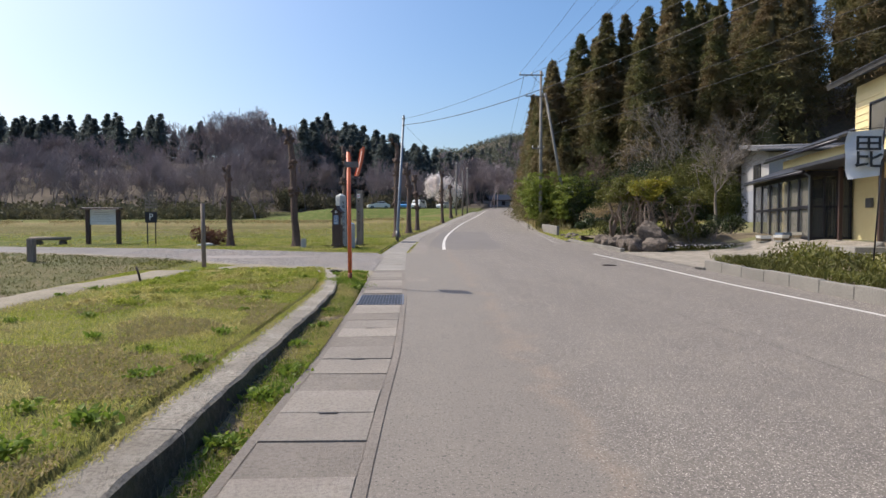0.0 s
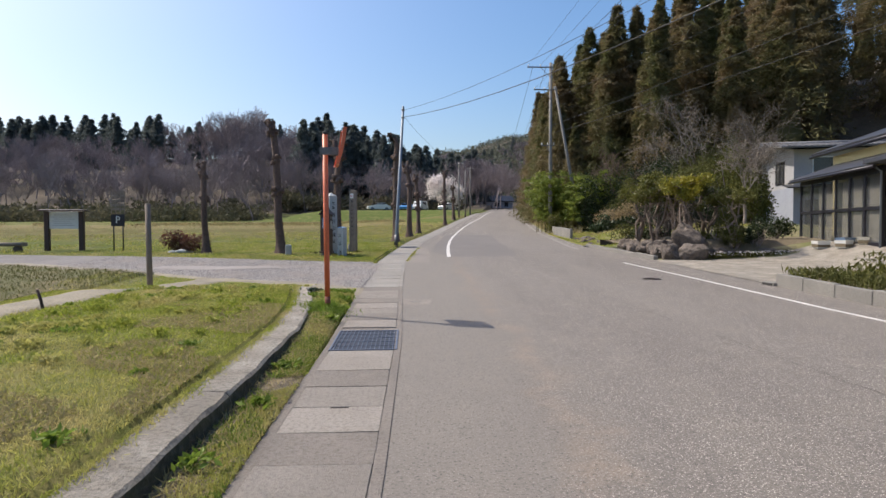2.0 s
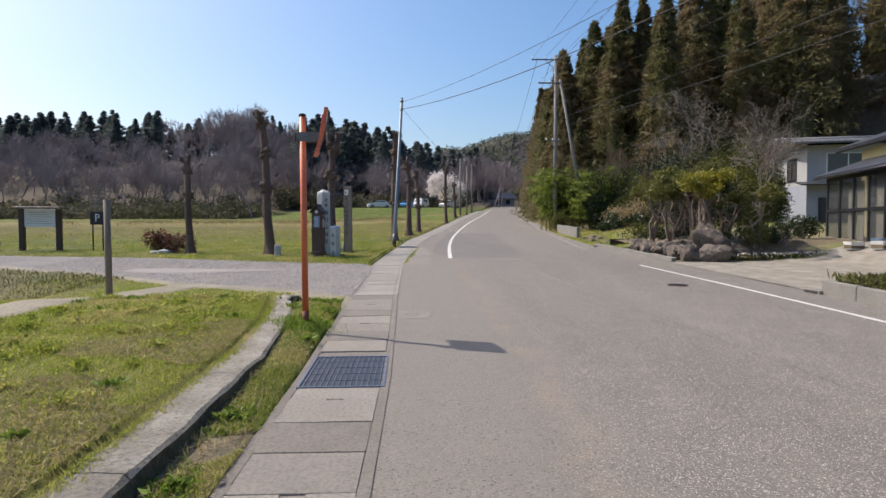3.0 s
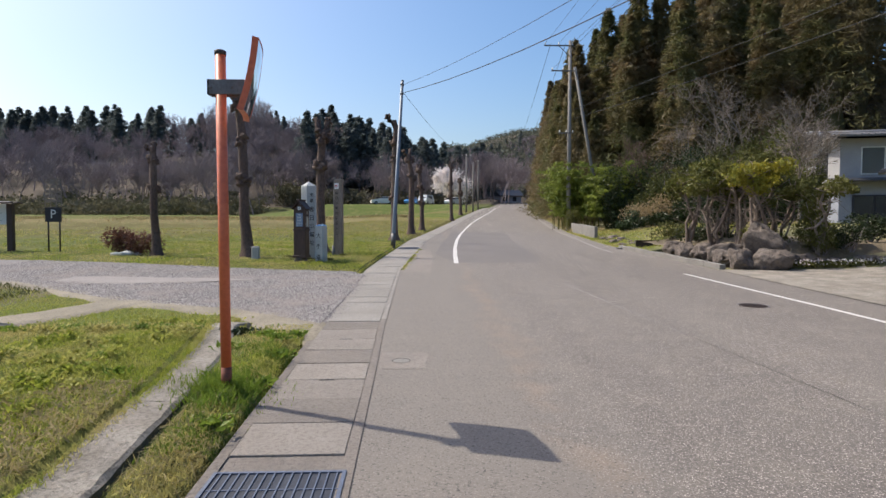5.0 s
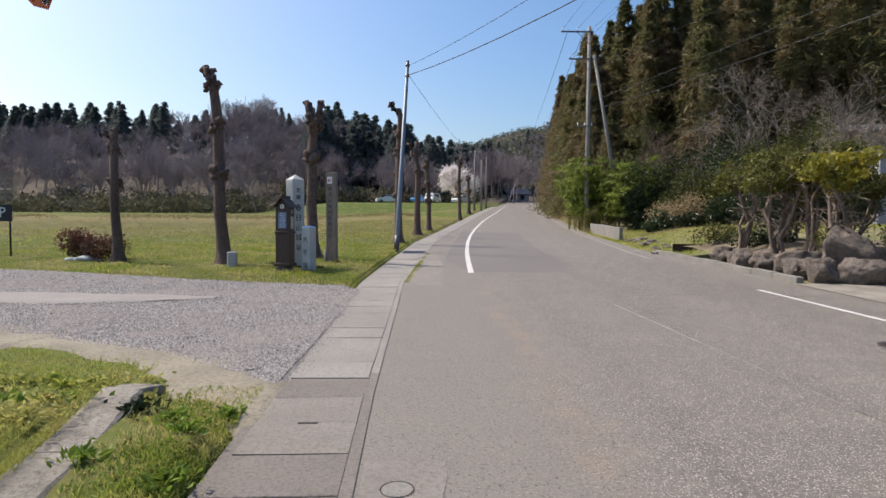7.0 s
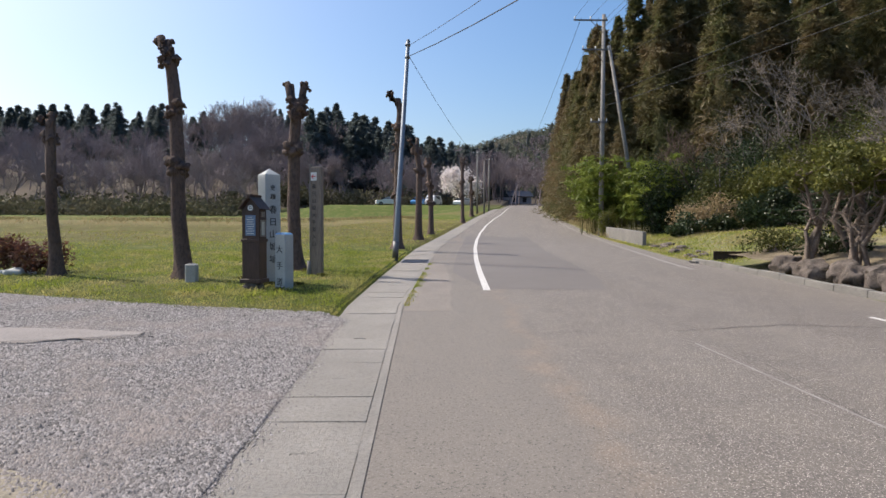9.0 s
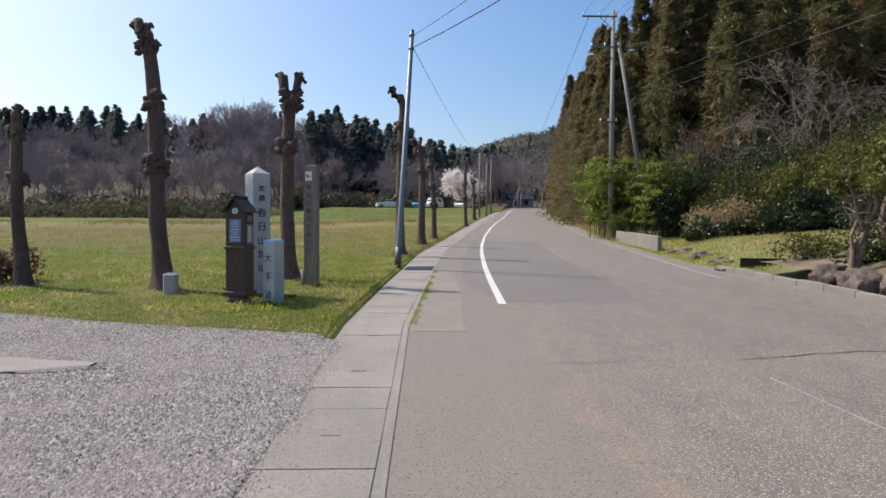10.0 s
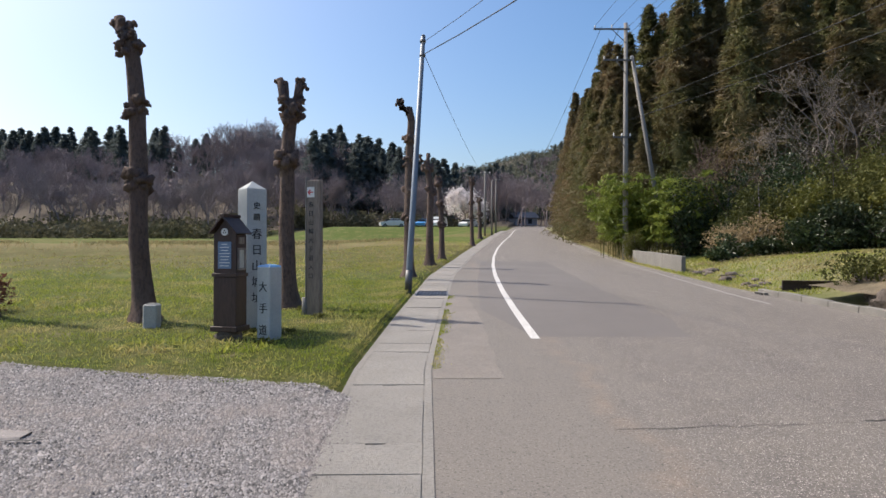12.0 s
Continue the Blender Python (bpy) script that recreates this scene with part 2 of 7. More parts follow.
SIDING = surface("cream_siding", (0.74, 0.62, 0.33), (0.78, 0.67, 0.38), (0.66, 0.54, 0.28), 1, 20, 0.6, 0.05, 0.003)
WHITE_WALL = surface("white_render", (0.40, 0.40, 0.41), (0.35, 0.35, 0.37), (0.29, 0.29, 0.30), 0.7, 15, 0.8, 0.1, 0.004)
GREY_WALL = surface("blue_grey_siding", (0.29, 0.315, 0.38), (0.33, 0.355, 0.42), (0.24, 0.26, 0.32), 1, 15, 0.7, 0.1, 0.004)
ROOF = surface("dark_metal_roof", (0.035, 0.037, 0.045), (0.055, 0.057, 0.068), (0.025, 0.025, 0.03), 1, 15, 0.45, 0.1, 0.003)
ROOF_TILE = surface("grey_roof_tile", (0.12, 0.125, 0.145), (0.155, 0.16, 0.18), (0.08, 0.085, 0.1), 1, 10, 0.55, 0.3, 0.02)
BLACK_METAL = surface("black_aluminium", (0.02, 0.02, 0.028), (0.028, 0.028, 0.04), None, 3, 30, 0.4, 0.0, metal=0.3)
CURTAIN = surface("pale_curtain", (0.62, 0.58, 0.48), (0.5, 0.47, 0.4), (0.38, 0.36, 0.31), 5, 20, 0.9, 0.2, stretch=(3, 3, 0.2))
# Near-black colour stands in for the shade inside rooms and drains.
INSIDE_SHADE = surface("interior_shade", (0.03, 0.028, 0.027), (0.045, 0.042, 0.04), None, 1, 10, 0.9, 0.0)
RUST = surface("rusty_dark_steel", (0.045, 0.03, 0.026), (0.075, 0.048, 0.04), (0.025, 0.018, 0.016), 2, 30, 0.8, 0.3)
CLOTH = surface("white_banner_cloth", (0.80, 0.80, 0.80), (0.72, 0.72, 0.73), None, 4, 80, 0.9, 0.1, 0.002)
CAR_WHITE = surface("white_car_paint", (0.8, 0.8, 0.8), (0.78, 0.78, 0.78), (0.74, 0.74, 0.74), 2, 10, 0.25, 0.0)
CAR_BLUE = surface("blue_car_paint", (0.06, 0.25, 0.55), (0.07, 0.27, 0.58), (0.06, 0.25, 0.55), 2, 10, 0.25, 0.0)
TYRE = surface("tyre_rubber", (0.02, 0.02, 0.02), (0.03, 0.03, 0.03), None, 5, 30, 0.9, 0.1)

CEDAR_LEAF = leafy("cedar_foliage", (0.086, 0.10, 0.038), (0.145, 0.145, 0.056), (0.20, 0.145, 0.08), 0.45, big=0.22, tints=(0.185, 0.135, 0.075))
# Paler, bluer foliage colour stands in for haze over the far ridge.
CEDAR_HAZED = leafy("hazed_cedar_foliage", (0.10, 0.125, 0.125), (0.145, 0.17, 0.155), (0.115, 0.135, 0.135), 0.5, big=0.05)
EVERGREEN = leafy("evergreen_leaf", (0.058, 0.068, 0.020), (0.098, 0.105, 0.030), (0.155, 0.15, 0.04), 0.3, 0.7)
YELLOW_GREEN = leafy("yellow_green_leaf", (0.10, 0.112, 0.025), (0.185, 0.18, 0.042), (0.075, 0.075, 0.024), 0.4, 0.45, 0.8)
BAMBOO_LEAF = leafy("bamboo_leaf", (0.16, 0.21, 0.036), (0.27, 0.31, 0.065), (0.13, 0.165, 0.03), 0.45, 0.45, 0.6)
GOLD_LEAF = leafy("golden_leaf", (0.34, 0.28, 0.03), (0.24, 0.24, 0.04), (0.15, 0.17, 0.035), 0.4, 0.5, 1.5)
DARK_LEAF = leafy("dark_glossy_leaf", (0.025, 0.04, 0.015), (0.05, 0.075, 0.025), (0.035, 0.045, 0.018), 0.15, 0.3)
TAN_LEAF = leafy("dry_tan_leaf", (0.33, 0.25, 0.14), (0.42, 0.33, 0.2), (0.26, 0.2, 0.1), 0.35, 0.8)
RED_LEAF = leafy("red_brown_leaf", (0.11, 0.045, 0.035), (0.16, 0.075, 0.05), (0.075, 0.06, 0.03), 0.35, 0.6, 1.0)
BLOSSOM = leafy("cherry_blossom", (0.82, 0.76, 0.75), (0.88, 0.84, 0.82), (0.78, 0.70, 0.69), 0.4, 0.8)
# Blue mixed into the olive foliage imitates haze on the distant ridges.
WOOD_HAZED = leafy("hazed_wood_foliage", (0.115, 0.118, 0.088), (0.155, 0.155, 0.115), (0.10, 0.118, 0.085), 0.3, 0.9, 0.03)
SASA = leafy("olive_thicket_leaf", (0.105, 0.098, 0.062), (0.165, 0.15, 0.095), (0.085, 0.088, 0.045), 0.3, 0.8, 0.06)
GRASS = leafy("grass_blade", (0.215, 0.275, 0.036), (0.40, 0.415, 0.08), (0.52, 0.44, 0.19), 0.42, 0.7, 0.9)
WEED = leafy("fresh_weed_leaf", (0.14, 0.22, 0.03), (0.23, 0.31, 0.05), (0.17, 0.23, 0.035), 0.4, 0.5, 2.0)
DRY_STRAW = leafy("dry_straw", (0.46, 0.38, 0.2), (0.36, 0.3, 0.15), (0.28, 0.24, 0.12), 0.3, 0.9, 1.0)


def glass_material():
    m, nt, bs = start("window_glass")
    bs.inputs["Base Color"].default_value = (0.06, 0.065, 0.07, 1)
    bs.inputs["Roughness"].default_value = 0.05
    bs.inputs["Alpha"].default_value = 0.5
    return m


def mirror_material():
    m, nt, bs = start("mirror_face")
    bs.inputs["Base Color"].default_value = (0.85, 0.87, 0.88, 1)
    bs.inputs["Metallic"].default_value, bs.inputs["Roughness"].default_value = 1.0, 0.03
    return m


GRATE_STEEL = surface("blue_grate_steel", (0.10, 0.125, 0.18), (0.14, 0.165, 0.22), (0.07, 0.08, 0.11), 3, 40, 0.55, 0.05, 0.002, 0.3)
# Blue-black colour for the shade below the grates, not steel.
DRAIN_SHADE = surface("painted_drain_shade", (0.018, 0.022, 0.034), (0.03, 0.036, 0.05), None, 6, 40, 0.6, 0.1)
BLOCK = surface("pale_cast_block", (0.40, 0.385, 0.36), (0.46, 0.445, 0.42), (0.3, 0.285, 0.26), 2, 40, 0.88, 0.3, 0.004)
GLASS, MIRROR = glass_material(), mirror_material()

# ---- mesh tools ----


def part(name, bm, material, parent=None, label=""):
    """Links a bmesh as one mesh object under a thing or a part."""
    me = bpy.data.meshes.new(name)
    bm.normal_update()
    bm.to_mesh(me)
    bm.free()
    me.materials.append(material)
    ob = new(name, me)
    if parent:
        ob.parent = parent
    if label:
        ob["label"] = label
    return ob


def raw(name, verts, faces, material, parent=None, smooth=False):
    """One mesh object from arrays: verts (n, 3), faces (m, 3 or 4)."""
    verts, faces = np.asarray(verts, dtype=np.float32), np.asarray(faces, dtype=np.int32)
    k = faces.shape[1]
    me = bpy.data.meshes.new(name)
    me.vertices.add(len(verts))
    me.vertices.foreach_set("co", verts.ravel())
    me.loops.add(faces.size)
    me.loops.foreach_set("vertex_index", faces.ravel())
    me.polygons.add(len(faces))
    me.polygons.foreach_set("loop_start", np.arange(0, faces.size, k, dtype=np.int32))
    me.polygons.foreach_set("loop_total", np.full(len(faces), k, dtype=np.int32))
    me.update(calc_edges=True)
    if smooth:
        me.polygons.foreach_set("use_smooth", np.ones(len(faces), dtype=bool))
    me.materials.append(material)
    ob = new(name, me)
    if parent:
        ob.parent = parent
    return ob


def thing(name, x, y, z, rz=0, label="", category="", group="", kind=""):
    ob = new(name)
    ob.empty_display_size = 0.1
    ob.matrix_basis = pose(x, y, z, 0, 0, rz)
    return tagged(ob, label, category, group, kind)


def box(bm, x0, x1, y0, y1, z0, z1, bevel=0.0, m=None):
    r = bmesh.ops.create_cube(bm, size=1.0)
    mat4 = Matrix.Translation(((x0 + x1) / 2, (y0 + y1) / 2, (z0 + z1) / 2)) @ Matrix.Diagonal((x1 - x0, y1 - y0, z1 - z0, 1))
    bmesh.ops.transform(bm, matrix=(m @ mat4) if m else mat4, verts=r["verts"])
    if bevel:
        es = {e for v in r["verts"] for e in v.link_edges}
        bmesh.ops.bevel(bm, geom=list(es), offset=bevel, segments=1, affect="EDGES", profile=0.5)
    return bm


def tube(bm, pts, radii, n=10, cap=True):
    """A round bar along pts."""
    rings = []
    pts = [Vector(p) for p in pts]
    for i, p in enumerate(pts):
        d = (pts[min(i + 1, len(pts) - 1)] - pts[max(i - 1, 0)]).normalized()
        a = d.orthogonal().normalized() if abs(d.z) < 0.9 else Vector((1, 0, 0)).cross(d).normalized()
        b = d.cross(a)
        r = radii[i] if isinstance(radii, (list, tuple)) else radii
        rings.append([bm.verts.new(p + (a * math.cos(2 * math.pi * k / n) + b * math.sin(2 * math.pi * k / n)) * r) for k in range(n)])
    for r0, r1 in zip(rings, rings[1:]):
        for k in range(n):
            f = bm.faces.new((r0[k], r0[(k + 1) % n], r1[(k + 1) % n], r1[k]))
            f.smooth = True
    if cap:
        bm.faces.new(rings[0][::-1])
        bm.faces.new(rings[-1])
    return bm


def lump(bm, centre, size, seed=0, rough=0.25, sub=2, squash=(1, 1, 1)):
    """A rough rounded lump: knob, rock or clod."""
    r = bmesh.ops.create_icosphere(bm, subdivisions=sub, radius=1.0)
    off = Vector((seed * 3.7, seed * 1.3, seed * 2.1))
    for v in r["verts"]:
        d = v.co.copy()
        k = 1 + rough * noise.noise(d * 1.3 + off) + rough * 0.6 * noise.noise(d * 3.1 + off)
        v.co = Vector(centre) + Vector((d.x * squash[0], d.y * squash[1], d.z * squash[2])) * size * k
    for f in {f for v in r["verts"] for f in v.link_faces}:
        f.smooth = True
    return bm


RNG = np.random.default_rng(7)


def leaf_cards(centres, length, width, normal_bias=None, droop=0.0, rng=RNG):
    """Small kite-shaped leaves (two triangles each) at the given points, as verts and faces."""
    n = len(centres)
    d = rng.normal(size=(n, 3))
    if normal_bias is not None:
        d = d * 0.8 + normal_bias
    d[:, 2] -= droop
    d /= np.linalg.norm(d, axis=1, keepdims=True) + 1e-9
    s = np.cross(d, rng.normal(size=(n, 3)))
    s /= np.linalg.norm(s, axis=1, keepdims=True) + 1e-9
    k = rng.uniform(0.6, 1.4, size=(n, 1))
    L, W = d * length * k, s * width * k
    up = np.cross(d, s) * width * 0.25
    v = np.stack([centres - L * 0.5, centres + W * 0.5 + up, centres + L * 0.5, centres - W * 0.5 + up], axis=1).reshape(-1, 3)
    base = np.arange(n)[:, None] * 4
    f = np.concatenate([base + np.array([[0, 1, 2]]), base + np.array([[0, 2, 3]])], axis=1).reshape(-1, 3)
    return v, f


def merge(parts_list):
    vs, fs, o = [], [], 0
    for v, f in parts_list:
        vs.append(v)
        fs.append(np.asarray(f) + o)
        o += len(v)
    return np.concatenate(vs), np.concatenate(fs)


def spread(template, places):
    """Copies of a template (verts, faces) at places of (x, y, z, scale, turn, widen), joined."""
    v, f = template
    vs, fs = [], []
    for i, (x, y, z, s, a, w) in enumerate(places):
        c, sn = math.cos(a), math.sin(a)
        q = np.empty_like(v)
        q[:, 0] = (v[:, 0] * c - v[:, 1] * sn) * s * w + x
        q[:, 1] = (v[:, 0] * sn + v[:, 1] * c) * s * w + y
        q[:, 2] = v[:, 2] * s + z
        vs.append(q)
        fs.append(f + i * len(v))
    return np.concatenate(vs), np.concatenate(fs)


def stick_arrays(segs, n=3):
    """Thin tapered sticks from (p, q, r0, r1), as verts and faces."""
    P = np.array([s[0] for s in segs], float)
    Q = np.array([s[1] for s in segs], float)
    r0 = np.array([s[2] for s in segs])[:, None]
    r1 = np.array([s[3] for s in segs])[:, None]
    d = Q - P
    d /= np.linalg.norm(d, axis=1, keepdims=True) + 1e-9
    ref = np.where(np.abs(d[:, 2:3]) > 0.9, np.array([[1.0, 0, 0]]), np.array([[0, 0, 1.0]]))
    a = np.cross(d, ref)
    a /= np.linalg.norm(a, axis=1, keepdims=True) + 1e-9
    b = np.cross(d, a)
    rings = []
    for base, r in ((P, r0), (Q, r1)):
        for k in range(n):
            t = 2 * math.pi * k / n
            rings.append(base + (a * math.cos(t) + b * math.sin(t)) * r)
    v = np.stack(rings, axis=1).reshape(-1, 3)
    off = np.arange(len(segs))[:, None] * 2 * n
    quads = []
    for k in range(n):
        k2 = (k + 1) % n
        quads += [[k, k2, n + k2], [k, n + k2, n + k]]
    f = (off[:, None, :] + np.array(quads)[None, :, :]).reshape(-1, 3)
    return v, f


def branching(h, seed, levels=4, spread_angle=0.6, r=0.16, trunk=0.3, kids=(3, 5), shrink=0.66, up=0.15, bend=0.18):
    """Segments of a bare tree, h high, with its tip points."""
    rnd = random.Random(seed)
    segs, tips = [], []

    def grow(p, d, length, rad, level):
        steps = 3 if level < 3 else 2
        for i in range(steps):
            d = (d + Vector((rnd.uniform(-bend, bend), rnd.uniform(-bend, bend), rnd.uniform(-bend, bend) + up * 0.5))).normalized()
            q = p + d * (length / steps)
            r2 = rad * (1 - 0.3 * (i + 1) / steps)
            segs.append((tuple(p), tuple(q), rad * (1 - 0.3 * i / steps), r2))
            if level and level < levels and i < steps - 1 and rnd.random() < 0.8:
                side(q, d, length, r2, level)
            p = q
        if level < levels:
            for _ in range(rnd.randint(*kids)):
                side(p, d, length, rad * 0.75, level)
        else:
            tips.append(tuple(p))

    def side(p, d, length, rad, level):
        ax = d.orthogonal().normalized()
        ax.rotate(Matrix.Rotation(rnd.uniform(0, 6.283), 3, d))
        nd = d.copy()
        nd.rotate(Matrix.Rotation(rnd.uniform(0.5, 1.25) * spread_angle, 3, ax))
        grow(p, nd, length * rnd.uniform(shrink - 0.12, shrink + 0.1), rad * 0.6, level + 1)

    grow(Vector((0, 0, 0)), Vector((0, 0, 1)), h * trunk, r, 0)
    top = max(s[1][2] for s in segs)
    k = h / top
    segs = [(tuple(c * k for c in p), tuple(c * k for c in q), a, b) for p, q, a, b in segs]
    return segs, [tuple(c * k for c in t) for t in tips]


# ---- lie of the land ----


def smooth(a, b, x):
    t = np.clip((x - a) / (b - a), 0, 1)
    return t * t * (3 - 2 * t)


def road_z(y):
    y = np.asarray(y, float)
    u = np.clip(y - 40, 0, None)
    return 0.0305 * y + 0.024 * np.where(u < 20, u * u / 40, u - 10)


def gutter_x(y):
    """Right edge of the covered gutter, where the asphalt begins."""
    return np.interp(y, (-30, 3.2, 4.7, 6.2, 10, 13, 15, 22, 26, 35.5, 42, 53, 77, 105, 150, 200), (-0.30, -0.295, -0.27, -0.225, -0.255, -0.345, -0.42, -0.55, -0.40, 0.05, 0.67, 1.85, 5.05, 9.15, 16.55, 25.55))


def road_right(y):
    return np.interp(y, (-30, 15, 22, 32, 44.6, 60, 77, 100, 143, 200), (7.3, 7.35, 7.4, 7.5, 8.8, 10.9, 12.9, 16.0, 22.4, 32.5))


GUT = 0.86


def lawn_x(y):
    """Left edge of the kerb along the lawn; past its end, the left edge of the gutter."""
    return np.interp(y, (-30, 9, 10.5, 12, 13.4, 14.8, 15.6, 22, 26, 35.5, 42, 53, 77, 105, 150, 200),
                     (-1.88, -1.80, -1.83, -1.98, -2.22, -2.55, -1.4, -1.42, -1.28, -0.85, -0.25, 0.9, 4.0, 8.1, 15.5, 24.5))


def hill_foot(y):
    return np.interp(y, (-30, 10, 42, 52, 57, 62, 80, 120, 170, 260), (50, 48, 46, 42, 24.0, 17.0, 15.6, 21.5, 36, 55))


def land(x, y):
    """Height of the ground."""
    x, y = np.asarray(x, float), np.asarray(y, float)
    rz = road_z(y)
    left = lawn_x(y) - x
    right = x - road_right(y)
    field = 0.0305 * np.clip(y, -60, 140)
    lift = 0.13 * (1 - smooth(13.6, 14.9, y)) + 0.05 * smooth(20.5, 22.5, y)
    zl = rz + lift * smooth(-0.02, 0.05, left) + 0.03 * (1 - smooth(15.0, 15.8, y) * (1 - smooth(20.4, 21.4, y)))
    zl = zl + (field - zl + 0.1) * smooth(3.0, 14.0, left)
    # parking terrace bank
    zl = zl + (5.6 - zl) * smooth(101, 111, y) * (1 - smooth(141, 150, y)) * smooth(-30, -17, x) * smooth(-1, 4, left)
    # low step between paddies
    zl = zl + 0.35 * np.exp(-((y - 68 - 0.05 * x) / 1.6) ** 2) * smooth(2, 8, left)
    zl = zl + (0.24 * np.exp(-((y - 52 - 0.04 * x) / 1.2) ** 2) + 0.35 * np.exp(-((y - 88 - 0.03 * x) / 2.4) ** 2)) * smooth(4, 12, left)
    # sunken plot beside the path
    zl = zl - 0.5 * smooth(-6.4, -8.0, x) * (1 - smooth(14.3, 16.8, y + 0.18 * (x + 7))) * smooth(-30, 4, y)
    # wooded hill on the left
    hl = 23 * smooth(128, 235, y + 0.06 * np.abs(x + 40)) * smooth(30, -60, x) + 2 * smooth(140, 260, y)
    zl = zl + hl
    yard = 0.25 * smooth(0.5, 4, right) + 0.35 * smooth(3, 7, right) * (1 - smooth(34, 44, y)) + 0.32 * smooth(24, 30, y) * (1 - smooth(36, 44, y)) * smooth(0.5, 4, right)
    yard = yard * (1 - 0.85 * smooth(15.0, 15.6, y) * (1 - smooth(21.8, 22.4, y)) * (1 - smooth(3, 6, right)))
    climb = 0.43 * np.clip(x - hill_foot(y), 0, 75) + 0.02 * np.clip(x - hill_foot(y) - 75, 0, None)
    zrr = rz + yard + climb * smooth(-2, 3, x - hill_foot(y) + 2)
    inner = gutter_x(y) - GUT - x
    mid = rz - 0.07 + (inner > 0) * (-0.04 + 0.115 * smooth(3.0, 6.5, y) * (1 - smooth(8.0, 11.5, y))) + 0.20 * smooth(8.0, 11.5, y) * (1 - smooth(13.6, 14.8, y)) * smooth(0.02, 0.25, inner) + 0.11 * smooth(8.0, 11.5, y) * smooth(0.0, 0.06, inner) * (1 - smooth(0.02, 0.25, inner) * (1 - smooth(13.6, 14.8, y)))
    z = np.where(left > 0.1 - 0.0, zl, np.where(right > 0.12, zrr, mid))
    # far ridges
    z = z + 22 * np.exp(-((x - 75) / 120) ** 2 - ((y - 520) / 150) ** 2) + 62 * np.exp(-((x - 20) / 260) ** 2 - ((y - 900) / 200) ** 2)
    z = z + 9 * smooth(260, 420, y) * smooth(150, 60, np.abs(x - 95))
    return z


def at(x, y):
    return float(land(x, y))

# ---- ground, road and edges ----


def build_ground():
    ys = np.concatenate([np.array([-1200, -500, -200, -100, -60, -40, -30]), np.arange(-24, 2, 1.0), np.arange(2, 24, 0.4), np.arange(24, 60, 1.0),
                         np.arange(60, 130, 2.0), np.arange(130, 300, 6.0), np.arange(300, 1100, 40.0), np.array([1300, 1800, 3000, 4500])])
    s_left = np.array([4500, 2000, 900, 500, 350, 260, 220, 190, 165, 145, 125, 110, 95, 82, 70, 60, 52, 45, 39, 34, 30, 26, 23, 20, 17.5, 15, 13, 11.5, 10, 9,
                       8, 7.4, 7.0, 6.6, 6.2, 5.8, 5.4, 5.0, 4.6, 4.2, 3.8, 3.3, 2.8, 2.3, 1.8, 1.4, 1.0, 0.7, 0.4, 0.2, 0.05])
    s_right = np.array([0.13, 0.4, 0.8, 1.4, 2, 2.8, 3.6, 4.5, 5.5, 6.6, 8, 10, 12, 14, 16, 18, 20, 22, 25, 28, 32, 36, 40, 46, 52, 60, 70, 80, 95, 115, 140, 180, 240, 350, 600, 1200, 2500, 4500])
    rows = []
    for y in ys:
        xl, xr = float(lawn_x(y)), float(road_right(y))
        a = xl + 0.12
        g = max(float(gutter_x(y)) - GUT, a + 0.1)
        near = np.concatenate([[a, a + (g - a) * 0.5, g - 0.03, g + 0.02], np.linspace(g + 0.3, xr + 0.08, 5)])
        xs = np.concatenate([xl - s_left + 0.0, near, xr + s_right])
        z = land(xs, np.full_like(xs, y))
        rows.append(np.stack([xs, np.full_like(xs, y), z], axis=1))
    v = np.array(rows)
    nr, nc = v.shape[:2]
    i = np.arange(nr - 1)[:, None] * nc + np.arange(nc - 1)[None, :]
    f = np.stack([i, i + 1, i + 1 + nc, i + nc], axis=2).reshape(-1, 4)
    ob = raw("ground", v.reshape(-1, 3), f, FIELD, None, True)
    ob.data.materials.append(VERGE)
    ob.data.materials.append(SOIL)
    ob.data.materials.append(FLOOR_FOREST)
    ob.data.materials.append(PLOT)
    ob.data.materials.append(PLOT_SOIL)
    c = v.reshape(-1, 3)[f].mean(axis=1)
    idx = np.zeros(len(f), dtype=np.int32)
    lx, rx, hf = lawn_x(c[:, 1]), road_right(c[:, 1]), hill_foot(c[:, 1])
    idx[(c[:, 0] > lx) & (c[:, 1] < 9.0)] = 2
    idx[(c[:, 0] < -6.6) & (c[:, 1] < 21.5)] = 4
    idx[(c[:, 0] < -7.9) & (c[:, 1] < 13.6) & (c[:, 1] > 5)] = 5
    idx[c[:, 0] > rx] = 1
    idx[(c[:, 0] > hf - 1.5)] = 3
    idx[(c[:, 1] > 150)] = 3
    ob.data.polygons.foreach_set("material_index", idx)
    return tagged(ob, "grassy valley ground with dry paddies and wooded slopes", "ground", kind="structure")


def strip(name, xa, xb, ys, z_off, material, cols=2, rough=0.0):
    """A sheet that follows the road between two edge curves."""
    rows = []
    for y in ys:
        a, b = float(xa(y)), float(xb(y))
        for k in range(cols):
            x = a + (b - a) * k / (cols - 1)
            rows.append((x, y, float(road_z(y)) + z_off))
    n = len(ys)
    i = np.arange(n - 1)[:, None] * cols + np.arange(cols - 1)[None, :]
    f = np.stack([i, i + 1, i + 1 + cols, i + cols], axis=2).reshape(-1, 4)
    return raw(name, np.array(rows), f, material, None, True)


build_ground()
road = strip("road", gutter_x, lambda y: road_right(y) + 0.1, np.concatenate([np.arange(-30, 40, 1.0), np.arange(40, 206, 2.0)]), 0.0, ASPHALT, 12)
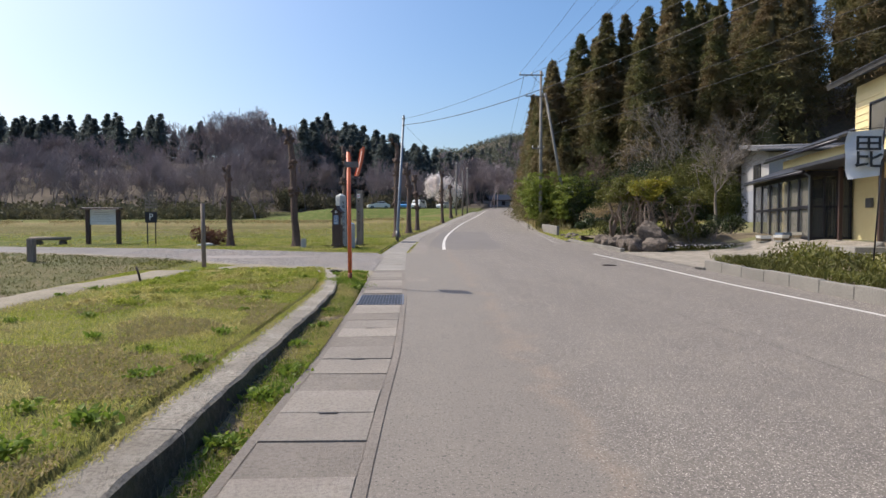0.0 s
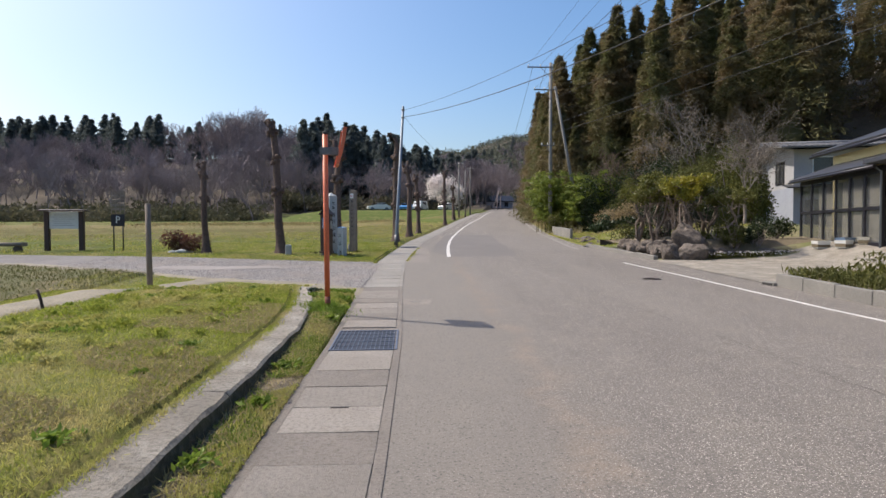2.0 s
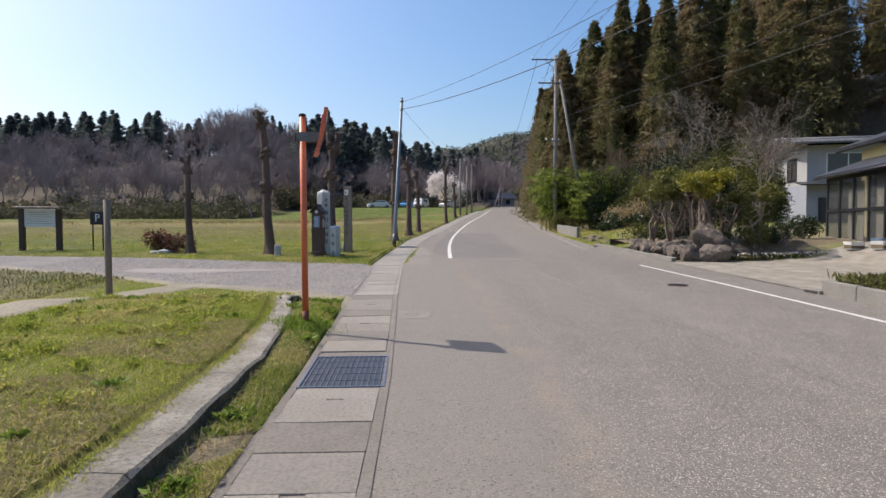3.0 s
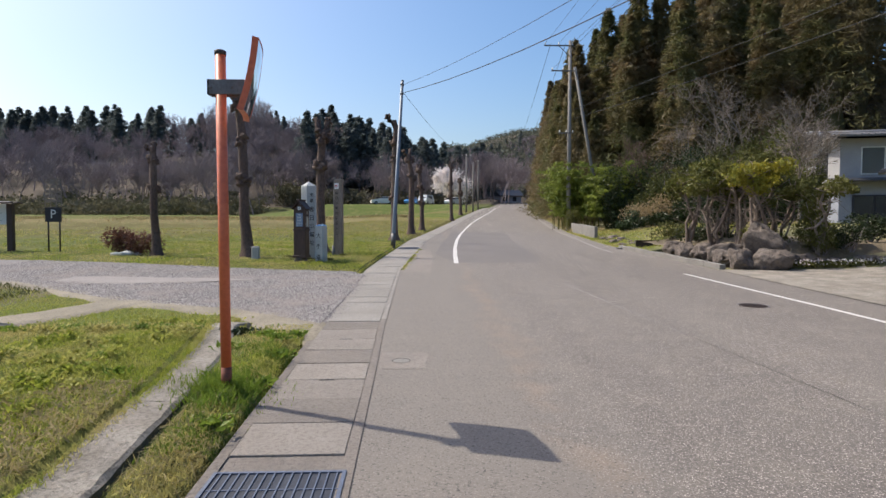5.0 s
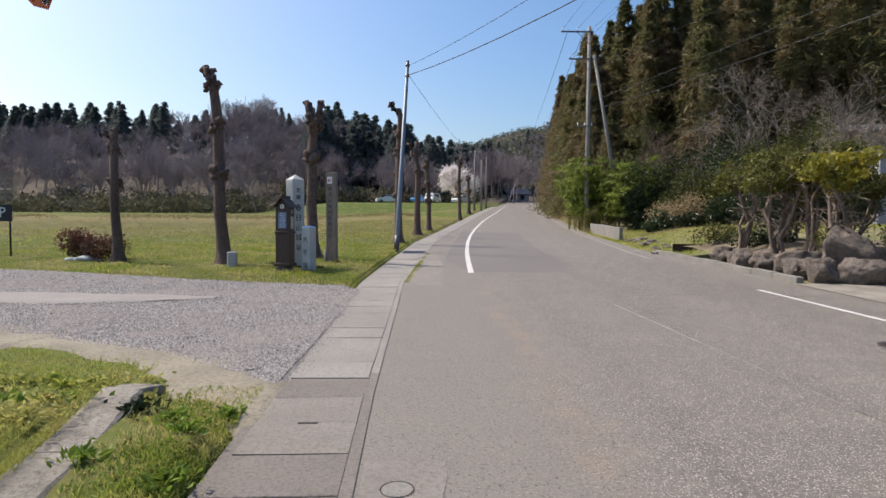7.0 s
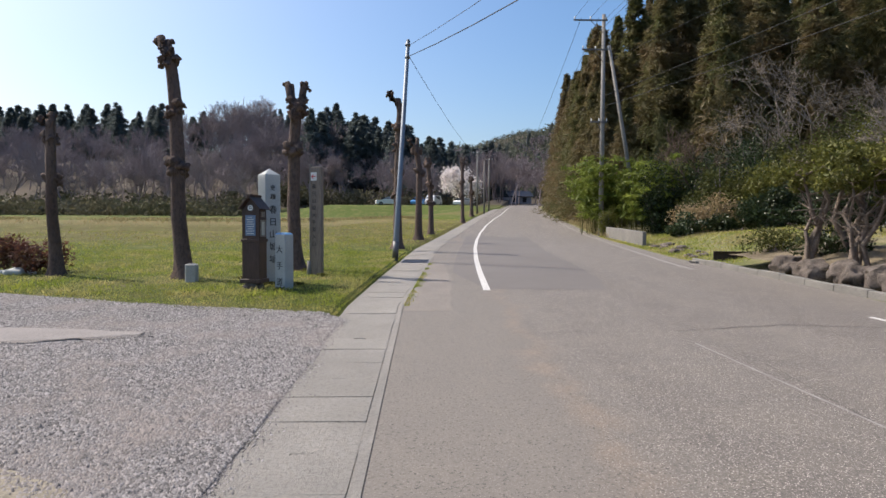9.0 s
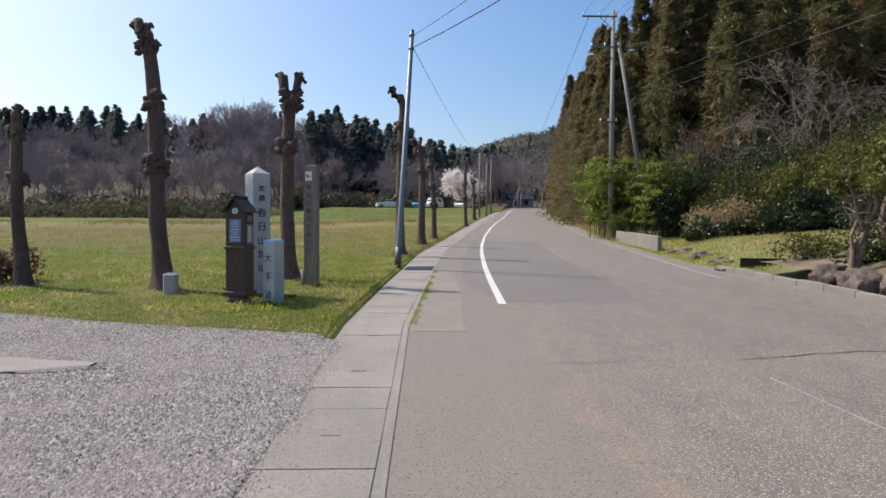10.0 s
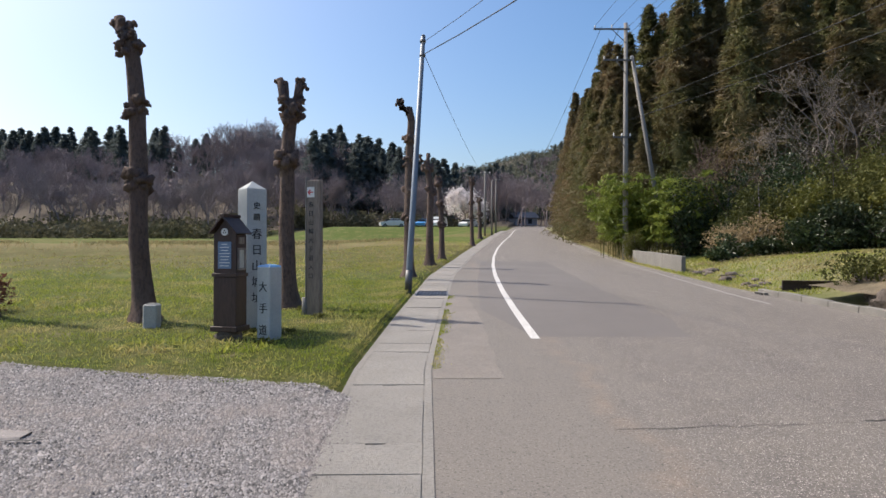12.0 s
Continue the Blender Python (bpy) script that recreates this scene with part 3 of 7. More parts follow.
tagged(road, "worn grey asphalt country road climbing gently", "road", kind="structure")

WHITE_L = lambda y: np.interp(y, (23.9, 27, 30.7, 36, 42, 50, 60, 72, 85, 120, 200), (0.92, 1.02, 1.18, 1.5, 1.97, 2.75, 3.95, 5.7, 7.8, 12.9, 28))
WHITE_R = lambda y: np.interp(y, (-30, 8.4, 12, 16.5, 21.2, 30, 38, 50, 83, 120), (6.9, 6.7, 6.42, 6.36, 6.2, 6.72, 7.7, 9.1, 13.2, 18.5))
tagged(strip("edge_line", lambda y: WHITE_L(y) - 0.068, lambda y: WHITE_L(y) + 0.068, np.arange(23.9, 130, 0.8), 0.005, PAINT_LINE), "painted white road edge line", "road marking", kind="structure")
tagged(strip("edge_line", lambda y: WHITE_R(y) - 0.05, lambda y: WHITE_R(y) + 0.05, np.arange(-25, 21.3, 0.6), 0.005, PAINT_LINE), "painted white road edge line", "road marking", kind="structure")
tagged(strip("edge_line", lambda y: WHITE_R(y) - 0.06, lambda y: WHITE_R(y) + 0.06, np.arange(28, 120, 1.0), 0.005, PAINT_FAINT), "faded white road edge line", "road marking", kind="structure")
tagged(strip("lane_seam", lambda y: np.interp(y, (5, 14, 17, 22), (4.0, 3.35, 3.1, 2.75)) - 0.014, lambda y: np.interp(y, (5, 14, 17, 22), (4.0, 3.35, 3.1, 2.75)) + 0.014, np.arange(14.5, 20, 0.5), 0.004, PAINT_FAINT), "worn pale seam along the road", "road marking", kind="structure")


KERB_SIDE = surface("dark_kerb_side", (0.055, 0.046, 0.032), (0.085, 0.08, 0.04), (0.15, 0.125, 0.09), 3.0, 16, 0.95, 1.0, 0.04)


def build_kerb():
    """Gritty concrete kerb along the lawn, in cast lengths."""
    top = thing("lawn_kerb", 0, 0, 0, label="gritty weathered concrete kerb with a darker side along the lawn", category="kerb", kind="structure")
    y, k = -6.0, 0
    while y < 14.9:
        y2 = min(y + 1.95, 14.9)
        bm = bmesh.new()
        rings = []
        for j in range(15):
            yy = y + 0.006 + (y2 - y - 0.012) * j / 14
            x0, z0 = float(lawn_x(yy)) - 0.03, float(road_z(yy))
            w = 0.345 + 0.03 * noise.noise(Vector((yy * 2.2, 3, 0)))
            zt = z0 + 0.155 - 0.075 * float(smooth(11.5, 14.7, yy)) + 0.02 * noise.noise(Vector((yy * 1.5, 7, 0)))
            chip = 0.03 * max(0.0, noise.noise(Vector((yy * 5.3, 11, 0))))
            prof = [(x0, z0 - 0.3), (x0, zt - 0.02), (x0 + 0.02, zt), (x0 + w * 0.5, zt + 0.006 * noise.noise(Vector((yy * 4, 1, 0)))), (x0 + w - 0.03 - chip, zt - 0.008), (x0 + w - 0.006 - chip * 0.5, zt - 0.03 - chip), (x0 + w + 0.01 * noise.noise(Vector((yy * 6, 2, 0))), zt - 0.09), (x0 + w + 0.015, z0 - 0.3)]
            rings.append([bm.verts.new((px, yy, pz)) for px, pz in prof])
        for a, b in zip(rings, rings[1:]):
            for i in range(len(a) - 1):
                bm.faces.new((a[i], b[i], b[i + 1], a[i + 1]))
        bm.faces.new(rings[0])
        bm.faces.new(rings[-1][::-1])
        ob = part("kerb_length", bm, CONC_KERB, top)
        ob.data.materials.append(KERB_SIDE)
        # Faces turned sideways take the darker, rougher colour.
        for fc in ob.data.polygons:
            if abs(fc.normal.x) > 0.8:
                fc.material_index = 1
        y = y2
    return top


build_kerb()


def slab_mesh(name, w, l, h=0.06, slot=False):
    """A cover slab with eased edges and, where it has one, a hand slot in its far edge."""
    bm = bmesh.new()
    if not slot:
        box(bm, 0, w, 0, l, -h, 0, 0.004)
    else:
        a, b, d = w * 0.42, w * 0.62, 0.035
        pts = [(0, 0), (w, 0), (w, l), (b, l), (b, l - d), (a, l - d), (a, l), (0, l)]
        lo = [bm.verts.new((x, y, -h)) for x, y in pts]
        hi = [bm.verts.new((x, y, 0)) for x, y in pts]
        bm.faces.new(hi)
        bm.faces.new(lo[::-1])
        for i in range(8):
            j = (i + 1) % 8
            bm.faces.new((lo[i], lo[j], hi[j], hi[i]))
    me = bpy.data.meshes.new(name)
    bm.normal_update()
    bm.to_mesh(me)
    bm.free()
    return me


def build_gutter():
    top = thing("gutter", 0, 0, 0, label="concrete roadside gutter with worn cover slabs and hand slots", category="gutter", kind="structure")
    near, beyond = np.arange(-8, 15.6, 0.5), np.concatenate([np.arange(15.5, 60, 0.5), np.arange(60, 120, 3.0)])
    for ys, rim, bed in ((near, SLAB_DARK, SLAB_DARK), (beyond, SLAB_GREY, SLAB_GREY)):
        for name, a, b, z, m in (("rim", -0.075, 0.0, 0.008, rim), ("rim", -GUT, -GUT + 0.07, 0.006, rim), ("channel", -GUT, 0.0, -0.004 if rim is SLAB_DARK else 0.001, bed)):
            ob = strip(name, lambda y: gutter_x(y) + a, lambda y: gutter_x(y) + b, ys, z, m)
            ob.parent = top
    w = GUT - 0.153
    plain, slotted, fixed = slab_mesh("slab", w, 0.541), slab_mesh("slab", w, 0.535, slot=True), slab_mesh("fixed_slab", w + 0.004, 0.528)
    far_plain, far_slotted = slab_mesh("slab", w, 0.544), slab_mesh("slab", w, 0.541, slot=True)
    for me, m in ((plain, SLAB), (slotted, SLAB), (fixed, SLAB_DARK), (far_plain, SLAB_GREY), (far_slotted, SLAB_GREY)):
        me.materials.append(m)
    y, k = -4.3, 0
    while y < 62:
        for j, me in enumerate((slotted, plain, fixed) if y < 15 else (far_plain, far_slotted, far_plain)):
            yy = y + 0.545 * j
            if 9.6 < yy + 0.27 < 10.85 or 29.4 < yy + 0.27 < 30.6:
                continue
            x, x2 = float(gutter_x(yy)), float(gutter_x(yy + 0.5))
            ob = new("cover_slab", me)
            ob.parent = top
            tilt = 0.25 * math.sin(k * 2.3)
            z = float(road_z(yy)) + 0.010 + 0.004 * math.sin(k * 1.7)
            ob.matrix_basis = Matrix.Translation((x - GUT + 0.074, yy, z)) @ Euler((math.atan2(float(road_z(yy + 1) - road_z(yy)), 1), radians(tilt), math.atan2(x - x2, 0.5))).to_matrix().to_4x4()
            k += 1
        y += 1.635
    return top


build_gutter()


def build_grate(y0, y1, bars):
    x, z = float(gutter_x(y0)), float(road_z(y0))
    top = thing("drain_grate", x - GUT + 0.06, y0, z + 0.016, label="blue-grey steel drain grate over the gutter", category="drain grate", group="drain grates")
    top.rotation_euler = (math.atan(0.0305), 0, math.atan2(x - float(gutter_x(y1)), y1 - y0))
    w, l = GUT - 0.1, y1 - y0
    bm = bmesh.new()
    rings = [[bm.verts.new((x0, y0, z0)) for x0, y0 in ((e, e), (w - e, e), (w - e, l - e), (e, l - e))] for e, z0 in ((0.0, -0.05), (0.0, 0.0), (0.022, 0.0), (0.022, -0.05))]
    for ra, rb in zip(rings, rings[1:]):
        for k in range(4):
            bm.faces.new((ra[k], ra[(k + 1) % 4], rb[(k + 1) % 4], rb[k]))
    part("frame", bm, GRATE_STEEL, top)
    for i in range(bars):
        bm = bmesh.new()
        xx = (w) * (i + 1) / (bars + 1)
        box(bm, xx - 0.004, xx + 0.004, 0.022, l - 0.022, -0.045, -0.001)
        part("bar", bm, GRATE_STEEL, top)
    for i in range(4):
        bm = bmesh.new()
        yy = l * (i + 1) / 5
        box(bm, 0.022, w - 0.022, yy - 0.004, yy + 0.004, -0.045, -0.004)
        part("cross_bar", bm, GRATE_STEEL, top)
    # Solid dark box just under the bars imitates a deep shaded pit.
    bm = bmesh.new()
    box(bm, 0.02, w - 0.02, 0.02, l - 0.02, -0.075, -0.009)
    part("pit", bm, DRAIN_SHADE, top, "near-black block standing in for the shaded drain")
    return top


build_grate(9.62, 10.72, 14)
build_grate(29.55, 30.5, 8)

GR_NEAR = lambda x: np.interp(-x, (1.2, 2.7, 4.9, 8, 12, 20, 45), (15.0, 16.15, 17.0, 19.2, 20.6, 22.5, 27))
GR_FAR = lambda x: np.interp(-x, (1.2, 1.66, 4.6, 8, 11, 20, 45), (20.9, 21.2, 21.8, 22.9, 23.7, 25.6, 31))


def bed_z(x, y):
    """Ground under the gravel, banked up against the gutter's rim."""
    inner = gutter_x(y) - GUT - np.asarray(x, float)
    return np.where(inner < 0.55, np.maximum(land(x, y), road_z(y) - 0.02 + 0.02 * smooth(-0.09, -0.02, inner)), land(x, y))


def draped(name, near, far, xs, material, rows=14, off=0.014, wobble=0.12):
    v = []
    for x in xs:
        a = float(near(x)) + wobble * noise.noise(Vector((x * 1.7, 1, 0))) * 2
        b = float(far(x)) + wobble * noise.noise(Vector((x * 1.7, 9, 0))) * 2
        for k in range(rows):
            y = a + (b - a) * k / (rows - 1)
            edge = min(k, rows - 1 - k)
            lift = off if edge else -0.01
            v.append((x, y, float(bed_z(x, y)) + lift + 0.012 * noise.noise(Vector((x, y, 0)))))
    n = len(xs)
    i = np.arange(n - 1)[:, None] * rows + np.arange(rows - 1)[None, :]
    f = np.stack([i, i + rows, i + rows + 1, i + 1], axis=2).reshape(-1, 4)[:, ::-1]
    return raw(name, np.array(v), f, material, None, True)


track_xs = np.concatenate([np.arange(-45, -12, 1.0), np.arange(-12, -1.85, 0.2), [-1.8, -1.7, -1.6, -1.52, -1.45, -1.39, -1.34, -1.29, -1.24, -1.18]])
tagged(draped("gravel_track", GR_NEAR, GR_FAR, track_xs, GRAVEL, 22, 0.02), "pale grey crushed gravel farm track", "track", kind="structure")
tagged(draped("dirt_margin", lambda x: GR_NEAR(x) - np.interp(-x, (1.2, 2.0, 2.8, 4, 8), (1.1, 0.85, 0.5, 0.32, 0.25)), lambda x: GR_NEAR(x) + 0.4, track_xs, DIRT, 6, 0.022, 0.26), "pale trodden dirt along the gravel", "dirt", kind="structure")
PATH_X = lambda y: np.interp(y, (2, 9, 10.4, 12.4, 14, 15.4, 17), (-6.6, -6.3, -6.2, -5.8, -5.6, -5.3, -4.7))
v = []
for y in np.arange(2, 17.01, 0.2):
    c, w = float(PATH_X(y)), 0.5 + 0.16 * noise.noise(Vector((0, y * 0.9, 5)))
    for k in range(9):
        u = -1 + k / 4
        x = c + u * w + 0.05 * noise.noise(Vector((k, y * 2.5, 8)))
        v.append((x, y, at(x, y) + (0.032 if abs(u) < 0.9 else -0.012) + 0.014 * noise.noise(Vector((x * 2, y * 2, 6)))))
i = np.arange(75)[:, None] * 9 + np.arange(8)[None, :]
tagged(raw("dirt_path", np.array(v), np.stack([i, i + 1, i + 10, i + 9], axis=2).reshape(-1, 4), DIRT, None, True), "narrow trodden dirt path", "path", kind="structure")


# ---- repairs, cracks and stains in the asphalt ----
ASPHALT_NEW = surface("newer_asphalt", (0.128, 0.114, 0.104), (0.15, 0.134, 0.122), (0.175, 0.156, 0.142), 0.6, 110, 0.8, 0.4, 0.005)
ROUGH_FILL = surface("rough_fill_concrete", (0.215, 0.19, 0.168), (0.25, 0.222, 0.195), (0.14, 0.122, 0.105), 1.8, 30, 0.9, 1.0, 0.015)
tagged(strip("asphalt_patch", lambda y: np.interp(y, (24, 27, 34, 46), (0.95, 0.35, 0.75, 1.7)), lambda y: np.interp(y, (24, 26, 34, 46), (3.25, 3.6, 4.0, 5.0)) + 0.05 * math.sin(y * 3), np.arange(24.05, 46, 0.5), 0.003, ASPHALT_NEW, 6), "darker newer asphalt repair", "road patch", kind="structure")
tagged(strip("fill_patch", lambda y: gutter_x(y) + 0.02, lambda y: np.interp(y, (21.6, 26, 30), (0.2, 0.28, 0.15)) + 0.02 * math.sin(y * 5), np.arange(21.6, 29.6, 0.3), 0.0035, ROUGH_FILL, 5), "rough concrete fill beside the gutter", "road patch", kind="structure")
tagged(strip("fill_patch", lambda y: gutter_x(y) + 0.03, lambda y: y * 0 + 0.14 + 0.015 * math.sin(y * 9), np.arange(12.95, 13.62, 0.11), 0.0035, ROUGH_FILL, 4), "rough fill round a small valve cover", "road patch", kind="structure")


def crack(pts, w, seed):
    """A wandering open crack in the asphalt."""
    rn = random.Random(seed)
    v, f = [], []
    line = []
    for (x0, y0), (x1, y1) in zip(pts, pts[1:]):
        k = max(2, int(math.hypot(x1 - x0, y1 - y0) / 0.12))
        line += [(x0 + (x1 - x0) * i / k + rn.gauss(0, 0.010), y0 + (y1 - y0) * i / k + rn.gauss(0, 0.018)) for i in range(k)]
    for i, (x, y) in enumerate(line):
        a, b = line[max(i - 1, 0)], line[min(i + 1, len(line) - 1)]
        d = math.hypot(b[0] - a[0], b[1] - a[1]) or 1
        nx, ny = -(b[1] - a[1]) / d, (b[0] - a[0]) / d
        ww = w * rn.uniform(0.3, 1.0)
        z = float(road_z(y)) + 0.0045
        v += [(x + nx * ww, y + ny * ww, z), (x - nx * ww, y - ny * ww, z)]
    f = [(2 * i, 2 * i + 1, 2 * i + 3, 2 * i + 2) for i in range(len(line) - 1)]
    return tagged(raw("asphalt_crack", np.array(v), np.array(f), TAR), "thin dark crack in the asphalt", "crack", kind="structure")


crack(((3.0, 20.2), (4.6, 20.6), (6.2, 20.4), (7.2, 20.3)), 0.014, 1)
crack(((3.1, 17.0), (3.25, 18.6), (3.0, 20.2), (2.75, 22)), 0.004, 2)
crack(((4.05, 4.5), (4.0, 6.0), (3.35, 14.0), (3.1, 17.0)), 0.006, 3)
crack(((0.9, 20.0), (2.0, 20.1), (3.0, 20.2)), 0.006, 4)
crack(((1.6, 28.6), (3.9, 29.6), (5.0, 29.4)), 0.006, 5)

HARD = surface("worn_hard_gravel", (0.235, 0.212, 0.2), (0.28, 0.254, 0.238), (0.15, 0.135, 0.127), 1.5, 40, 0.92, 0.5, 0.01)
# pale hard-worn patch in the gravel, with its broken edge
tagged(draped("worn_hardstanding", lambda x: np.interp(-x, (3.4, 4.2, 6, 8), (19.75, 19.3, 19.0, 19.4)), lambda x: np.interp(-x, (3.4, 4.2, 6, 8), (19.85, 20.1, 20.4, 20.3)), np.arange(-7.4, -3.4, 0.15), HARD, 7, 0.04, 0.08), "pale worn hard patch in the gravel", "track", kind="structure")
v, f = [], []
for i in range(30):
    x = -5.6 + 2.3 * i / 29
    y = 19.05 + 0.62 * (i / 29) + 0.05 * noise.noise(Vector((x * 5, 0, 3)))
    w = 0.012 + 0.012 * abs(noise.noise(Vector((x * 9, 4, 3))))
    z = at(x, y) + 0.047
    v += [(x, y - w, z), (x, y + w, z)]
    if i:
        f.append((2 * i - 2, 2 * i, 2 * i + 1, 2 * i - 1))
tagged(raw("hardstanding_crack", np.array(v), np.array(f), TAR), "dark crack across the worn hard patch", "crack", kind="structure")

# ---- conifers and woods ----


def cedar_template(seed, h=20.0, clumps=230, cards=16, r=2.6, size=0.62, low=0.12, thin=0.42):
    rng = np.random.default_rng(seed)
    t = rng.uniform(0, 1, clumps) ** 0.8
    z = low + (0.985 - low) * t
    prof = r * np.clip((1 - z) / (1 - low), 0, 1) ** 0.95 * (0.88 + 0.12 * np.sin(z * 37 + seed))
    ang = rng.uniform(0, 2 * math.pi, clumps)
    lob = 1 + 0.25 * np.sin(ang * 3 + seed) + rng.normal(0, 0.14, clumps)
    rad = prof * np.clip(lob, 0.5, 1.5) * rng.uniform(0.55, 1.0, clumps) ** 0.5 + 0.08
    cen = np.stack([rad * np.cos(ang), rad * np.sin(ang), z * h - rad * 0.25], axis=1)
    c = np.repeat(cen, cards, axis=0)
    sc = np.repeat(0.10 + 0.85 * (1 - z), cards)[:, None]
    c = c + rng.normal(size=c.shape) * np.array([0.55, 0.55, 0.42]) * sc
    out = np.repeat(np.stack([np.cos(ang), np.sin(ang), np.zeros(clumps)], axis=1), cards, axis=0)
    return leaf_cards(c, size, size * thin, out * 0.9, 0.45, rng)


def cone_core(h=20.0, r=1.5, low=0.15, n=7, top=0.86):
    v, f = [], []
    zs = np.linspace(low * h, h * top, 9)
    for j, z in enumerate(zs):
        rr = r * (1 - (z - low * h) / (h - low * h)) ** 0.8 * (0.8 + 0.35 * (j % 2))
        for k in range(n):
            a = 2 * math.pi * k / n + j * 0.5
            v.append((rr * math.cos(a), rr * math.sin(a), z))
    for j in range(len(zs) - 1):
        for k in range(n):
            a, b = j * n + k, j * n + (k + 1) % n
            f += [(a, b, b + n), (a, b + n, a + n)]
    return np.array(v, float), np.array(f)


CEDARS = []
for i in range(4):
    v, f = merge([cedar_template(11 + i, 20.0, 430, 22, 3.2 + 0.3 * i, 0.6, 0.06, 0.17), cone_core(20.0, 1.2, 0.1)])
    CEDARS.append((v, f))
trunk_v, trunk_f = stick_arrays([((0, 0, -1.5), (0, 0, 8), 0.30, 0.22), ((0, 0, 8), (0, 0, 19.5), 0.22, 0.03)], 8)


def cedar_object(i):
    top = thing("cedar_tree", 0, 0, 0, label="tall dark green cedar with drooping brownish foliage on the slope", category="tree", group="hillside cedars")
    raw("trunk", trunk_v, trunk_f, BARK_FAR, top, True)
    raw("crown", *CEDARS[i], CEDAR_LEAF, top)
    return top


rnd = random.Random(5)
cedar_spots = []
for j in range(900):
    y = rnd.uniform(22, 122)
    foot = float(hill_foot(y))
    x = foot + rnd.uniform(0.3, 40)
    if (y < 57 and x < 46) or x - foot > 34:
        continue
    if all((x - a) ** 2 + (y - b) ** 2 > 3.65 ** 2 for a, b in cedar_spots):
        cedar_spots.append((x, y))
first = [cedar_object(i) for i in range(4)]
placed = 0
far_places = [[] for _ in range(4)]
for x, y in cedar_spots:
    s = rnd.uniform(0.86, 1.12) * (0.9 + 0.1 * float(smooth(0, 6, x - hill_foot(y))))
    a = rnd.uniform(0, 6.28)
    i = rnd.randrange(4)
    if x - float(hill_foot(y)) < 22 and placed < 130:
        m = Matrix.Translation((x, y, at(x, y) - 0.2)) @ Matrix.Rotation(a, 4, "Z") @ Matrix.Diagonal((s * 1.05, s * 1.05, s, 1))
        if placed < 4:
            ob = first[placed]
        else:
            ob = copy_thing(first[i], Matrix())
        ob.matrix_basis = m
        placed += 1
    else:
        far_places[i].append((x, y, at(x, y) - 0.2, s, a, 1.05))
bits = [spread(CEDARS[i], far_places[i]) for i in range(4) if far_places[i]]
tagged(raw("cedar_wood", *merge(bits), CEDAR_LEAF), "dense dark cedar wood covering the hillside", "woods", kind="stuff")

# bare woods on the far hill
BARE = []
for i in range(4):
    segs, tips = branching(11, 40 + i, 4, 0.62, 0.15, 0.26, (2, 4), 0.72)
    BARE.append(stick_arrays([(p, q, max(a, 0.028), max(b, 0.022)) for p, q, a, b in segs], 3))
places = [[] for _ in range(4)]
for j in range(900):
    y = rnd.uniform(126, 238)
    x = rnd.uniform(-185, 22) if rnd.random() < 0.9 else rnd.uniform(10, 60)
    if (-34 < x < 8 and y < 150) or (x < -82 and y > 190):
        continue
    if x > -8 + (y - 130) * 0.1 and y < 150:
        continue
    places[rnd.randrange(4)].append((x, y, at(x, y) - 0.3, rnd.uniform(0.75, 1.3), rnd.uniform(0, 6.28), rnd.uniform(0.9, 1.25)))
for j in range(22):
    x, y = rnd.uniform(-72, -18), rnd.uniform(188, 215)
    places[rnd.randrange(4)].append((x, y, at(x, y) - 0.3, rnd.uniform(1.3, 1.75), rnd.uniform(0, 6.28), rnd.uniform(0.9, 1.15)))
for j in range(260):
    x, y = rnd.uniform(-10, 130), rnd.uniform(240, 470)
    places[rnd.randrange(4)].append((x, y, at(x, y) - 0.3, rnd.uniform(0.8, 1.3), rnd.uniform(0, 6.28), 1.2))
tagged(raw("bare_wood", *merge([spread(BARE[i], places[i]) for i in range(4)]), TWIG_HAZED), "leafless grey-brown spring woods on the far hill, haze in their colour", "woods", kind="stuff")

FARCED = [cedar_template(70 + i, 14.0, 230, 12, 3.1, 0.7, 0.08, 0.24) for i in range(3)]
FARCED = [merge([t, cone_core(14, 1.3, 0.12, 7, 0.8)]) for t in FARCED]
places = [[] for _ in range(3)]
for j in range(84):
    x = rnd.choice((-205, -184, -160, -146, -128, -112, -98, -84)) + rnd.gauss(0, 6)
    y = rnd.uniform(196, 224)
    places[rnd.randrange(3)].append((x, y, at(x, y) - 0.3, rnd.uniform(0.7, 1.2), rnd.uniform(0, 6.28), rnd.uniform(1.35, 1.8)))
for j in range(160):
    x, y = rnd.uniform(-5, 150), rnd.uniform(250, 520)
    places[rnd.randrange(3)].append((x, y, at(x, y) - 0.3, rnd.uniform(0.7, 1.1), rnd.uniform(0, 6.28), rnd.uniform(1.2, 1.7)))
for j in range(26):
    x, y = rnd.uniform(-80, -20), rnd.uniform(215, 250)
    places[rnd.randrange(3)].append((x, y, at(x, y) - 0.3, rnd.uniform(0.7, 1.2), rnd.uniform(0, 6.28), 1.1))
for j in range(120):
    x, y = rnd.uniform(-36, 16), rnd.uniform(180, 225)
    places[rnd.randrange(3)].append((x, y, at(x, y) - 0.3, rnd.uniform(0.8, 1.55), rnd.uniform(0, 6.28), rnd.uniform(1.2, 1.7)))
tagged(raw("far_cedar_wood", *merge([spread(FARCED[i], places[i]) for i in range(3)]), CEDAR_HAZED), "dark cedars along the far ridge, haze tint in their colour", "woods", kind="stuff")

